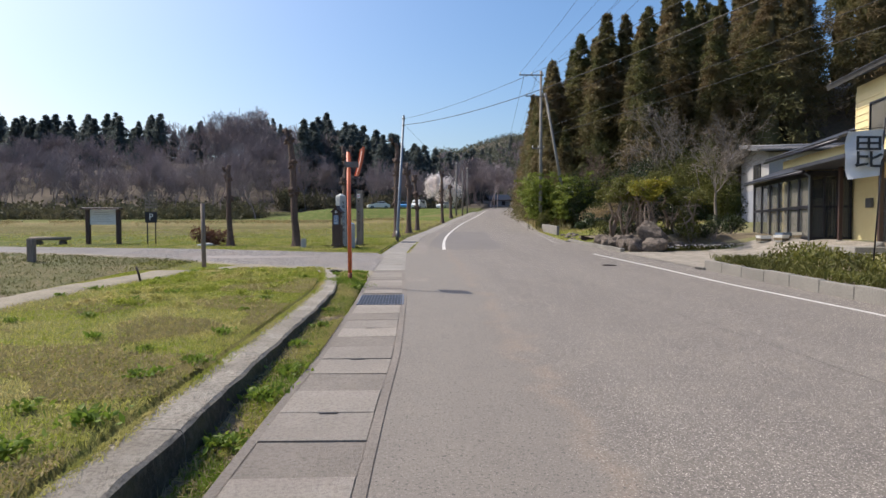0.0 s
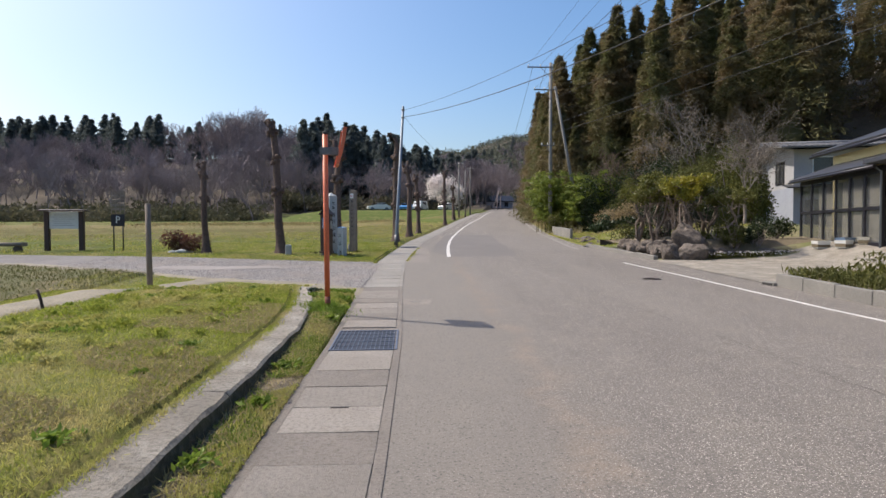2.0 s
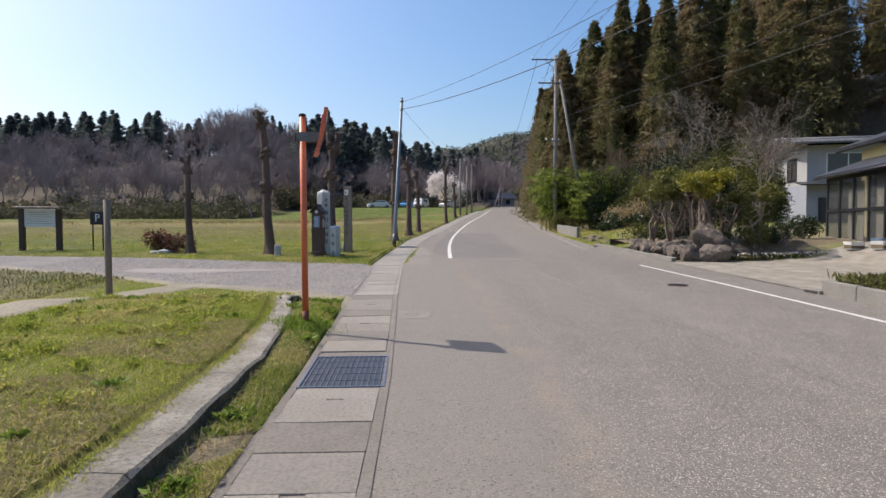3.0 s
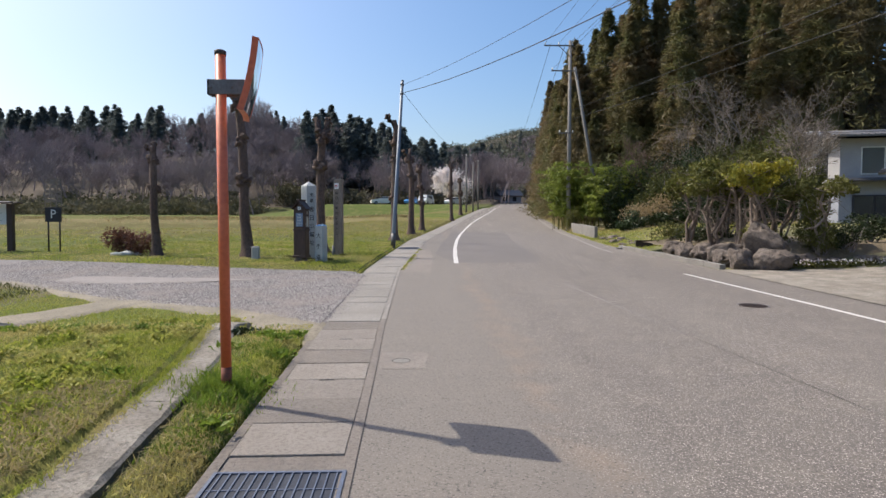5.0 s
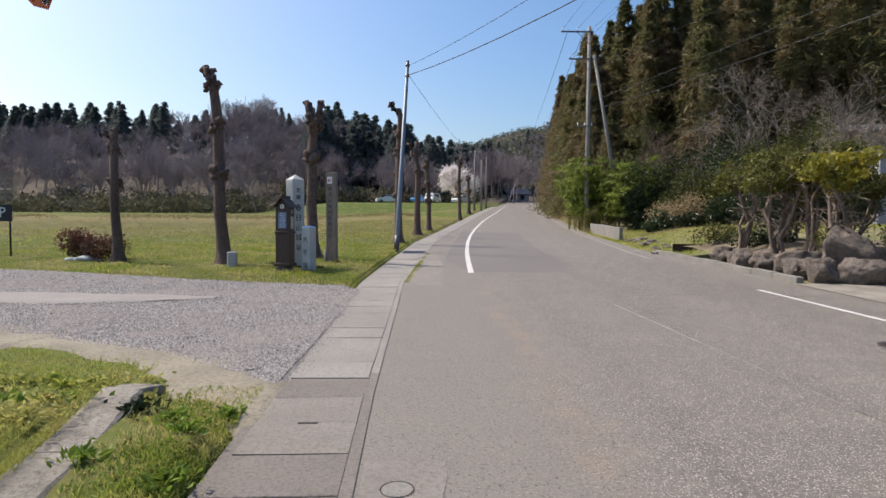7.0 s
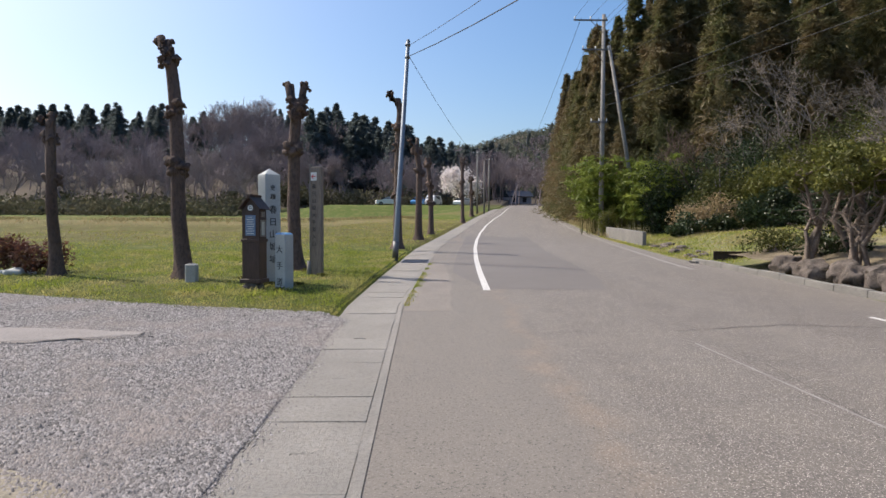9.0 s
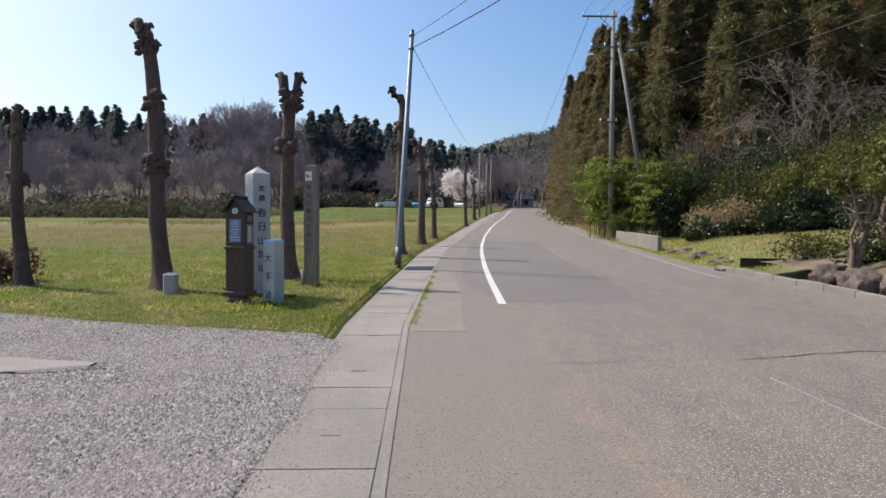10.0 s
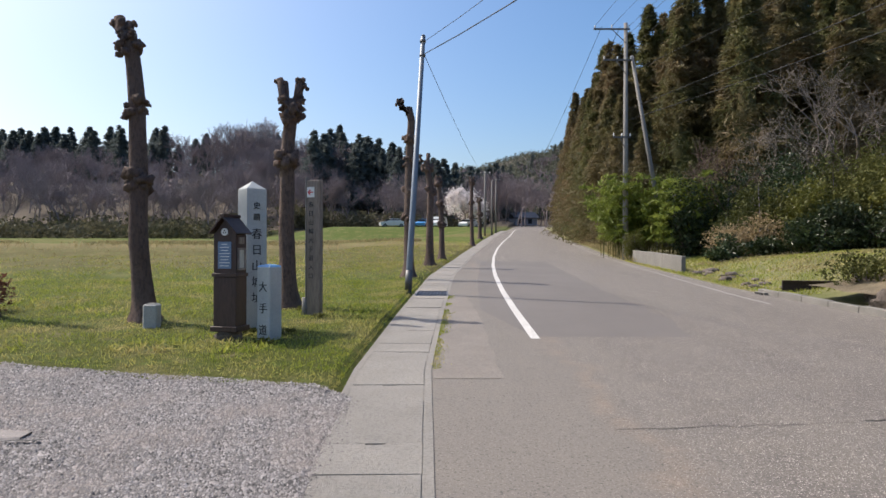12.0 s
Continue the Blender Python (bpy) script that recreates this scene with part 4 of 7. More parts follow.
# mixed woods on the distant ridges, and thicket at the hill's foot
cen = []
for j in range(3600):
    y = rnd.uniform(240, 560)
    x = rnd.uniform(-20, 190)
    cen.append((x, y, at(x, y) + rnd.uniform(1, 9)))
cen = np.repeat(np.array(cen), 14, axis=0)
cen = cen + RNG.normal(size=cen.shape) * np.array([2.6, 2.6, 2.2])
far = np.stack([RNG.uniform(-140, 260, 26000), RNG.uniform(640, 960, 26000)], axis=1)
cen = np.concatenate([cen, np.concatenate([far, (land(far[:, 0], far[:, 1]) + RNG.uniform(0, 9, 26000) * (0.6 + 0.4 * np.sin(far[:, 0] * 0.21) * np.sin(far[:, 1] * 0.17)))[:, None]], axis=1)])
tagged(raw("distant_wood", *leaf_cards(cen, 1.9, 1.3), WOOD_HAZED), "olive and brown mixed woods on distant ridges, blued for haze", "woods", kind="stuff")
cen = []
for j in range(3000):
    x = rnd.uniform(-190, -30) if j % 6 else rnd.uniform(-40, 10)
    y = 120 + rnd.uniform(0, 22) if x < -36 else 150 + rnd.uniform(0, 8)
    cen.append((x, y, at(x, y) + rnd.uniform(0.1, 2.2 + 2.2 * noise.noise(Vector((x * 0.16, y * 0.16, 3))) + 0.06 * max(0, y - 128))))
cen = np.repeat(np.array(cen), 12, axis=0)
cen = cen + RNG.normal(size=cen.shape) * np.array([0.9, 0.9, 0.5])
tagged(raw("hill_foot_thicket", *leaf_cards(cen, 0.8, 0.4), SASA), "olive undergrowth thicket along the far hill's foot", "undergrowth", kind="stuff")

# ---- pollarded plane trees ----


def pollard(x, y, h, r, line, knobs, stubs, seed, label):
    """A pollarded trunk: line gives sideways offsets up the trunk, knobs (height, size), stubs (dx, dy, dz, r) at the top."""
    z = at(x, y)
    top = thing("pollarded_tree", x, y, z - 0.03, label=label, category="tree", group="pollarded roadside trees")
    rn = random.Random(seed)
    bm = bmesh.new()
    n, steps = 14, 26
    hs, xs = [p[0] for p in line], [p[1] for p in line]
    rings = []
    for i in range(steps + 1):
        t = i / steps
        zz = t * h
        cx, cy = float(np.interp(zz, hs, xs)), 0.05 * math.sin(t * 5 + seed)
        rr = r * (1 - 0.28 * t) * (1 + 0.75 * math.exp(-zz / 0.22))
        ring = []
        for k in range(n):
            a = 2 * math.pi * k / n
            q = rr * (1 + 0.10 * noise.noise(Vector((math.cos(a) * 1.5, math.sin(a) * 1.5, zz * 1.6 + seed))) + 0.16 * math.exp(-zz / 0.25) * math.sin(a * 5 + seed))
            ring.append(bm.verts.new((cx + q * math.cos(a), cy + q * math.sin(a), zz)))
        rings.append(ring)
    for a, b in zip(rings, rings[1:]):
        for k in range(n):
            bm.faces.new((a[k], a[(k + 1) % n], b[(k + 1) % n], b[k])).smooth = True
    bm.faces.new(rings[-1])
    part("trunk", bm, BARK, top)
    for kz, ks in knobs:
        bm = bmesh.new()
        cx = float(np.interp(kz, hs, xs))
        for j in range(13):
            a = rn.uniform(0, 6.28)
            lump(bm, (cx + math.cos(a) * r * 0.95, math.sin(a) * r * 0.95, kz + rn.uniform(-0.14, 0.14)), ks * rn.uniform(0.35, 1.05), rn.random() * 9, 0.85, 2)
        part("knob", bm, BARK, top)
    for dx, dy, dz, sr in stubs:
        bm = bmesh.new()
        cx = float(np.interp(h, hs, xs))
        p0, p1 = Vector((cx, 0, h - 0.18)), Vector((cx + dx, dy, h + dz))
        tube(bm, [p0, p0.lerp(p1, 0.5) + Vector((dx * 0.25, 0, -0.04)), p1], [sr * 1.5, sr * 1.05, sr], 10)
        for j in range(4):
            a = rn.uniform(0, 6.28)
            lump(bm, p1 + Vector((math.cos(a) * sr, math.sin(a) * sr, rn.uniform(-0.12, -0.02))), sr * rn.uniform(0.5, 0.85), rn.random() * 9, 0.5, 2)
        st = part("stub", bm, BARK, top)
        bm = bmesh.new()
        d = (p1 - p0).normalized()
        tube(bm, [p1, p1 + d * 0.012], sr * 0.85, 10)
        part("cut_face", bm, CUT_WOOD, st)
    return top


pollard(-5.18, 25.0, 4.7, 0.16, ((0, 0), (1.2, -0.10), (2.4, -0.11), (3.5, -0.17), (4.2, -0.24), (4.7, -0.32)), ((2.3, 0.12), (3.45, 0.08), (4.45, 0.09)),
        ((-0.12, 0, 0.22, 0.085), (0.02, 0.06, 0.16, 0.065), (0.12, -0.04, 0.0, 0.05)), 3, "tall knobbly pollarded tree leaning slightly, bare of leaves")
pollard(-3.32, 26.8, 4.0, 0.165, ((0, 0), (1.5, -0.08), (2.9, -0.07), (3.6, 0.0), (4.0, 0.0)), ((2.85, 0.12), (3.75, 0.13), (3.9, 0.12)),
        ((-0.20, 0, 0.40, 0.07), (0.18, 0, 0.40, 0.07), (0.24, 0.08, 0.34, 0.06), (-0.12, 0.08, 0.36, 0.06)), 5, "pollarded tree with a forked knobbly head")
pollard(-8.07, 25.4, 3.3, 0.125, ((0, 0), (1.5, -0.04), (2.2, -0.03), (3.3, -0.06)), ((2.05, 0.08), (2.9, 0.08)), ((-0.2, 0, 0.06, 0.05), (0.05, 0, 0.14, 0.06)), 8, "slender pollarded tree beside a red-brown shrub")
pollard(-1.42, 34.4, 5.45, 0.16, ((0, 0), (2.0, -0.02), (3.4, 0.0), (4.4, 0.02), (5.0, 0.08), (5.45, -0.02)), ((1.9, 0.11), (2.8, 0.10), (3.7, 0.09), (4.4, 0.12)),
        ((-0.26, 0, 0.26, 0.09), (-0.34, 0.05, 0.18, 0.07)), 11, "pollarded tree whose cut head bends sideways")
pollard(-0.86, 40.7, 4.5, 0.17, ((0, 0), (2, 0.02), (3.3, 0.05), (4.5, -0.15)), ((3.2, 0.14), (4.2, 0.13)), ((-0.28, 0, 0.25, 0.08), (0.1, 0, 0.3, 0.08)), 14, "pollarded tree with a wide knobbly head")
pollard(-0.3, 45.7, 4.1, 0.15, ((0, 0), (2, -0.02), (3, -0.1), (4.1, -0.2)), ((1.8, 0.10), (2.8, 0.12), (3.9, 0.12)), ((-0.12, 0, 0.2, 0.07), (0.12, 0, 0.18, 0.07)), 17, "slim pollarded tree beside the gutter")
pollard(2.3, 64, 5.5, 0.17, ((0, 0), (3, -0.1), (5.5, -0.05)), ((2.4, 0.13), (3.6, 0.13), (5.2, 0.13)), ((-0.16, 0, 0.2, 0.08), (0.16, 0, 0.2, 0.08)), 19, "pollarded tree far along the road")
pollard(3.9, 78, 4.2, 0.2, ((0, 0), (2, -0.05), (4.2, -0.1)), ((2.6, 0.16), (4.0, 0.16)), ((-0.2, 0, 0.2, 0.09), (0.1, 0, 0.2, 0.09)), 23, "short pollarded tree far along the road")

# ---- poles and wires ----


def steel_pole():
    x, y = -1.22, 30.0
    z = at(x, y)
    top = thing("steel_pole", x, y, z, label="slim blue-grey steel pole leaning a little beside the gutter", category="utility pole")
    bm = bmesh.new()
    tube(bm, [(0, 0, -0.1), (0.03, 0, 0.55), (0.36, 0, 6.25)], [0.085, 0.082, 0.055], 14)
    part("shaft", bm, GALV, top)
    bm = bmesh.new()
    tube(bm, [(0.0, 0, 0.0), (0.028, 0, 0.5)], 0.089, 14)
    part("base_band", bm, GREY_STEEL, top, "dark band round the foot")
    bm = bmesh.new()
    tube(bm, [(0.35, 0, 6.1), (0.352, 0, 6.16)], 0.075, 12)
    part("clamp", bm, GREY_STEEL, top)
    bm = bmesh.new()
    tube(bm, [(0.34, 0, 5.75), (0.342, 0, 5.8)], 0.075, 12)
    part("clamp", bm, GREY_STEEL, top)
    bm = bmesh.new()
    tube(bm, [(0.36, 0, 6.25), (0.362, 0, 6.29)], [0.06, 0.03], 12)
    part("cap", bm, GREY_STEEL, top)


steel_pole()


def concrete_pole(x, y, h, r, arms, label, brace=None, name="utility_pole"):
    z = at(x, y)
    top = thing(name, x, y, z - 0.1, label=label, category="utility pole", group="utility poles")
    bm = bmesh.new()
    tube(bm, [(0, 0, 0), (0, 0, h)], [r, r * 0.62], 16)
    part("shaft", bm, POLE_CONC, top)
    for zz, a, b in arms:
        bm = bmesh.new()
        box(bm, a, b, -0.13, -0.05, zz - 0.04, zz + 0.04, 0.008)
        arm = part("crossarm", bm, GREY_STEEL, top)
        bm = bmesh.new()
        tube(bm, [(a * 0.45, -0.09, zz), (0, -0.09, zz - 0.75)], 0.02, 6)
        part("strut", bm, GREY_STEEL, arm)
        for k in (0.04, 0.5, 0.96):
            bm = bmesh.new()
            xx = a + (b - a) * k
            tube(bm, [(xx, -0.09, zz + 0.04), (xx, -0.09, zz + 0.1), (xx, -0.09, zz + 0.13), (xx, -0.09, zz + 0.2)], [0.02, 0.05, 0.035, 0.03], 8)
            part("insulator", bm, WHITE_PAINT, arm, "pale ceramic insulator")
    for k in range(int((h - 2.2) / 0.9)):
        bm = bmesh.new()
        s = 1 if k % 2 else -1
        tube(bm, [(0, 0, 2.2 + k * 0.45), (s * (r + 0.14), 0, 2.2 + k * 0.45)], 0.01, 5)
        part("step_bolt", bm, GREY_STEEL, top)
    if brace:
        bm = bmesh.new()
        tube(bm, [brace[0], brace[1]], [0.13, 0.09], 12)
        part("brace_pole", bm, POLE_CONC, top, "leaning concrete brace pole")
    return top


PZ = at(9.5, 47) - 0.1
concrete_pole(9.5, 47.0, 14.1 - PZ, 0.155, ((13.75 - PZ, -1.75, 0.2), (12.1 - PZ, -1.25, 0.3), (8.0 - PZ, -0.7, 0.25)), "weathered concrete utility pole with crossarms and a brace pole",
              ((2.35, 0.6, 0.8), (0.35, 0.1, 12.4 - PZ)))
concrete_pole(5.2, 88, 8.0, 0.14, ((7.7, -0.6, 0.6),), "slim dark utility pole far along the road")
concrete_pole(6.4, 92, 7.2, 0.12, (), "slim bare utility pole far along the road")
concrete_pole(8.1, 104, 8.2, 0.14, ((7.9, -0.5, 0.5),), "slim dark utility pole far along the road")
concrete_pole(11.0, -4.0, 14.2, 0.19, ((13.6, -2.4, 1.0),), "weathered concrete utility pole with a crossarm behind the planter")


def wire(a, b, sag=0.3, r=0.008):
    bm = bmesh.new()
    a, b = Vector(a), Vector(b)
    pts = []
    for i in range(17):
        t = i / 16
        p = a.lerp(b, t)
        p.z -= sag * 4 * t * (1 - t)
        pts.append(p)
    tube(bm, pts, r, 5)
    return tagged(part("overhead_wire", bm, WIRE), "thin black overhead cable between poles", "cable", group="overhead cables")


for dx, dx2 in ((-1.68, -2.3), (-0.78, -0.7), (0.13, 0.95)):
    wire((9.5 + dx, 46.9, 13.9), (11.0 + dx2, -4.1, 13.75), 0.5, 0.008)
for dx in (-1.2, -0.4):
    wire((9.5 + dx, 46.9, 12.2), (11.0 + dx * 1.3, -4.0, 12.4), 0.6, 0.008)
wire((9.6, 46.9, 9.5), (19.5, -6, 9.2), 0.4, 0.013)
wire((9.6, 46.9, 8.9), (19.8, -6, 8.3), 0.5, 0.013)
wire((9.6, 46.9, 11.4), (22.5, -6, 12.0), 0.5, 0.009)
wire((-0.86, 30, 6.8), (12.0, -4.0, 7.4), 1.35, 0.012)
wire((-0.86, 30, 7.1), (12.0, -4.0, 8.3), 1.25, 0.007)
wire((-0.86, 30, 6.85), (5.2, 88, 11.3), 0.6, 0.008)
wire((9.2, 47, 13.9), (22, 150, 18), 1.0, 0.014)
wire((8.2, 47, 13.9), (20, 150, 18), 1.0, 0.014)

# ---- road mirror ----


def road_mirror():
    x, y = -1.455, 12.0
    z = 0.49
    top = thing("road_mirror", x, y, z, label="square convex traffic mirror on a faded orange steel post", category="traffic mirror")
    bm = bmesh.new()
    tube(bm, [(0.02, 0, -0.1), (0.0, 0, 2.60)], 0.040, 20)
    part("post", bm, ORANGE, top)
    bm = bmesh.new()
    tube(bm, [(0, 0, 2.585), (0, 0, 2.615), (0, 0, 2.625)], [0.044, 0.044, 0.03], 20)
    part("post_cap", bm, INK, top, "black plastic post cap")
    bm = bmesh.new()
    tube(bm, [(0.02, 0, -0.02), (0.019, 0, 0.16)], 0.0415, 18)
    part("dirty_foot", bm, RUST_FOOT, top, "rust-stained foot of the post")
    bm = bmesh.new()
    box(bm, -0.085, 0.2, -0.055, -0.046, 2.275, 2.39, 0.003)
    box(bm, -0.085, 0.2, 0.046, 0.055, 2.275, 2.39, 0.003)
    box(bm, -0.085, -0.07, -0.055, 0.055, 2.275, 2.39)
    for px in (-0.06, 0.1):
        tube(bm, [(px, -0.07, 2.33), (px, 0.07, 2.33)], 0.012, 6)
    part("bracket", bm, GREY_STEEL, top)
    m = Matrix.Translation((0.205, 0.04, 2.40)) @ Euler((0, radians(12), radians(12.5))).to_matrix().to_4x4()
    w, h = 0.265, 0.275
    n = 12
    bm = bmesh.new()
    grid = []
    for i in range(n + 1):
        for j in range(n + 1):
            a, b = -w + 2 * w * i / n, -h + 2 * h * j / n
            grid.append(bm.verts.new(m @ Vector((0.064 - 0.22 * (a * a + b * b), a, b))))
    for i in range(n):
        for j in range(n):
            p = i * (n + 1) + j
            bm.faces.new((grid[p], grid[p + n + 1], grid[p + n + 2], grid[p + 1])).smooth = True
    part("mirror_face", bm, MIRROR, top, "convex mirror face")
    bm = bmesh.new()
    grid = []
    for i in range(n + 1):
        for j in range(n + 1):
            a, b = -w + 2 * w * i / n, -h + 2 * h * j / n
            grid.append(bm.verts.new(m @ Vector((0.045 - 0.22 * (a * a + b * b), a, b))))
    for i in range(n):
        for j in range(n):
            p = i * (n + 1) + j
            bm.faces.new((grid[p], grid[p + 1], grid[p + n + 2], grid[p + n + 1])).smooth = True
    part("mirror_back", bm, PLATE_PINK, top, "pale pinkish pressed back plate")
    for side in range(4):
        bm = bmesh.new()
        rings = []
        for i in range(n + 1):
            t = -1 + 2 * i / n
            a, b = ((t * w, -h), (w, t * h), (-t * w, h), (-w, -t * h))[side]
            q = 0.22 * (a * a + b * b)
            k = 0.975
            rings.append([bm.verts.new(m @ Vector(p)) for p in ((0.02 - q, a, b), (0.068 - q, a, b), (0.068 - q, a * k, b * k), (0.02 - q, a * k, b * k))])
        for r0, r1 in zip(rings, rings[1:]):
            for j in range(4):
                bm.faces.new((r0[j], r0[(j + 1) % 4], r1[(j + 1) % 4], r1[j]))
        bm.faces.new(rings[0][::-1])
        bm.faces.new(rings[-1])
        bmesh.ops.recalc_face_normals(bm, faces=bm.faces)
        part("rim", bm, ORANGE, top)


road_mirror()

# ---- lettering ----


def letters(text, size, material, parent, m, name="character", step=None, depth=0.004):
    """Characters one under another (step given) or in a row, cut as one flat mesh in the plane of m (x along, y up)."""
    for i, ch in enumerate(text if step else [text]):
        bm = bmesh.new()
        cu = bpy.data.curves.new("glyph", "FONT")
        cu.body, cu.size, cu.extrude, cu.align_x, cu.align_y, cu.resolution_u = ch, size, depth, "CENTER", "CENTER", 2
        ob = bpy.data.objects.new("glyph", cu)
        scene.collection.objects.link(ob)
        bpy.context.view_layer.update()
        me = bpy.data.meshes.new_from_object(ob.evaluated_get(bpy.context.evaluated_depsgraph_get()))
        off = Matrix.Translation((0, -(step or 0) * i, 0))
        me.transform(m @ off)
        bm.from_mesh(me)
        bpy.data.objects.remove(ob)
        bpy.data.meshes.remove(me)
        part(name, bm, material, parent)


def face_of(angle, dist, z, dx=0.0):
    """The upright plane at dist from the axis whose outward normal points at angle degrees (0 is +x)."""
    a = radians(angle)
    nrm = Vector((math.cos(a), math.sin(a), 0))
    along = Vector((-math.sin(a), math.cos(a), 0))
    p = nrm * dist + along * dx
    return Matrix(((along.x, 0, nrm.x, p.x), (along.y, 0, nrm.y, p.y), (0, 1, 0, z), (0, 0, 0, 1)))


# ---- marker stones, notice box, posts ----


def stele():
    x, y = -3.26, 24.3
    top = thing("stone_marker", x, y, at(x, y) - 0.02, label="tall pale granite marker pillar with black carved characters", category="stone marker")
    s = 0.157
    c = Matrix.Rotation(radians(42), 4, "Z")
    bm = bmesh.new()
    rings = []
    for zz, k in ((-0.1, 1.0), (1.0, 0.99), (2.08, 0.97), (2.10, 0.95)):
        rings.append([bm.verts.new(c @ Vector((sx * s * k, sy * s * k, zz))) for sx, sy in ((-1, -1), (1, -1), (1, 1), (-1, 1))])
    for a, b in zip(rings, rings[1:]):
        for k in range(4):
            bm.faces.new((a[k], a[(k + 1) % 4], b[(k + 1) % 4], b[k]))
    apex = bm.verts.new((0, 0, 2.22))
    for k in range(4):
        bm.faces.new((rings[-1][k], rings[-1][(k + 1) % 4], apex))
    part("pillar", bm, GRANITE, top)
    letters("史蹟", 0.115, INK, top, face_of(-48, s + 0.001, 1.84), step=0.17)
    letters("春日山城址", 0.17, INK, top, face_of(-48, s + 0.001, 1.42), step=0.235)
    return top


def small_stone():
    x, y = -2.76, 23.45
    top = thing("stone_marker", x, y, at(x, y) - 0.02, label="short granite way marker with a blue painted top", category="stone marker")
    s = 0.118
    c = Matrix.Rotation(radians(-28), 4, "Z")
    bm = bmesh.new()
    box(bm, -s, s, -s, s, -0.1, 1.0, 0.014, c)
    part("pillar", bm, GRANITE, top)
    bm = bmesh.new()
    rings = [[bm.verts.new(c @ Vector((sx * k, sy * k, zz))) for sx, sy in ((-1, -1), (1, -1), (1, 1), (-1, 1))] for zz, k in ((0.992, s - 0.004), (1.018, s - 0.03), (1.03, 0.02))]
    for a, b in zip(rings, rings[1:]):
        for k in range(4):
            bm.faces.new((a[k], a[(k + 1) % 4], b[(k + 1) % 4], b[k]))
    bm.faces.new(rings[-1])
    part("painted_top", bm, BLUE_CAP, top, "blue painted top")
    letters("大手道", 0.15, INK, top, face_of(-118, s + 0.001, 0.72), step=0.29)
    return top


def notice_box():
    x, y = -3.29, 23.45
    top = thing("notice_box", x, y, at(x, y) - 0.02, -14, label="dark brown wooden leaflet box with a little gabled roof", category="notice box")
    bm = bmesh.new()
    lump(bm, (0, 0, 0.06), 0.19, 4, 0.4, 2, (1, 0.9, 0.6))
    part("foot", bm, ROCK, top, "dark stone foot")
    bm = bmesh.new()
    box(bm, -0.17, 0.17, -0.13, 0.13, 0.17, 0.86, 0.006)
    part("lower_case", bm, DARK_WOOD, top)
    bm = bmesh.new()
    box(bm, -0.20, 0.20, -0.16, 0.16, 0.13, 0.20, 0.006)
    part("plinth", bm, DARK_WOOD, top)
    bm = bmesh.new()
    box(bm, -0.185, 0.185, -0.145, 0.145, 0.86, 0.91, 0.004)
    part("ledge", bm, DARK_WOOD, top)
    bm = bmesh.new()
    box(bm, -0.165, 0.165, -0.125, 0.125, 0.91, 1.42)
    vs = [bm.verts.new(p) for p in ((-0.165, -0.125, 1.42), (0.165, -0.125, 1.42), (0, -0.125, 1.62), (-0.165, 0.125, 1.42), (0.165, 0.125, 1.42), (0, 0.125, 1.62))]
    bm.faces.new((vs[0], vs[1], vs[2]))
    bm.faces.new((vs[5], vs[4], vs[3]))
    part("upper_case", bm, DARK_WOOD, top)
    for s in (-1, 1):
        for k in range(4):
            bm = bmesh.new()
            m = Matrix.Translation((0, 0, 1.665)) @ Matrix.Rotation(s * radians(48), 4, "Y")
            box(bm, 0.0 + s * (k * 0.075 + 0.04) - 0.04, s * (k * 0.075 + 0.04) + 0.045, -0.19, 0.19, -0.012 + 0.006 * (k % 2), 0.012, 0.002, m)
            part("roof_board", bm, DARK_WOOD, top)
    bm = bmesh.new()
    box(bm, -0.035, 0.035, -0.2, 0.2, 1.66, 1.70, 0.004)
    part("ridge_cap", bm, DARK_WOOD, top)
    bm = bmesh.new()
    tube(bm, [(0, -0.126, 1.46), (0, -0.134, 1.46)], 0.05, 18)
    badge = part("badge", bm, WHITE_PAINT, top, "round white badge")
    bm = bmesh.new()
    for k in range(3):
        a = math.pi / 2 + k * 2.094
        lump(bm, (math.cos(a) * 0.018, -0.135, 1.46 + math.sin(a) * 0.018), 0.012, k, 0.1, 1, (1, 0.2, 1))
    part("crest", bm, INK, badge)
    bm = bmesh.new()
    box(bm, -0.10, 0.10, -0.133, -0.125, 0.97, 1.33, 0.002)
    panel = part("panel", bm, BLUE_PANEL, top, "dull blue notice panel")
    for k in range(8):
        bm = bmesh.new()
        z = 1.30 - k * 0.041
        w = 0.045 if k == 0 else 0.08 - 0.012 * (k % 3)
        box(bm, -w, w, -0.1345, -0.133, z - 0.009, z)
        part("text_bar", bm, WHITE_PAINT, panel)
    bm = bmesh.new()
    box(bm, 0.165, 0.17, -0.06, 0.06, 0.98, 1.22)
    part("leaflet", bm, CURTAIN, top, "pale leaflet behind the side slot")
    bm = bmesh.new()
    for a, b, c, d in ((-0.09, 0.09, 1.22, 1.25), (-0.09, 0.09, 0.95, 0.98), (-0.09, -0.06, 0.98, 1.22), (0.06, 0.09, 0.98, 1.22)):
        box(bm, 0.165, 0.18, a, b, c, d)
    box(bm, 0.165, 0.176, -0.06, 0.06, 1.30, 1.39)
    part("slot_frame", bm, GREY_WOOD, top)
    return top


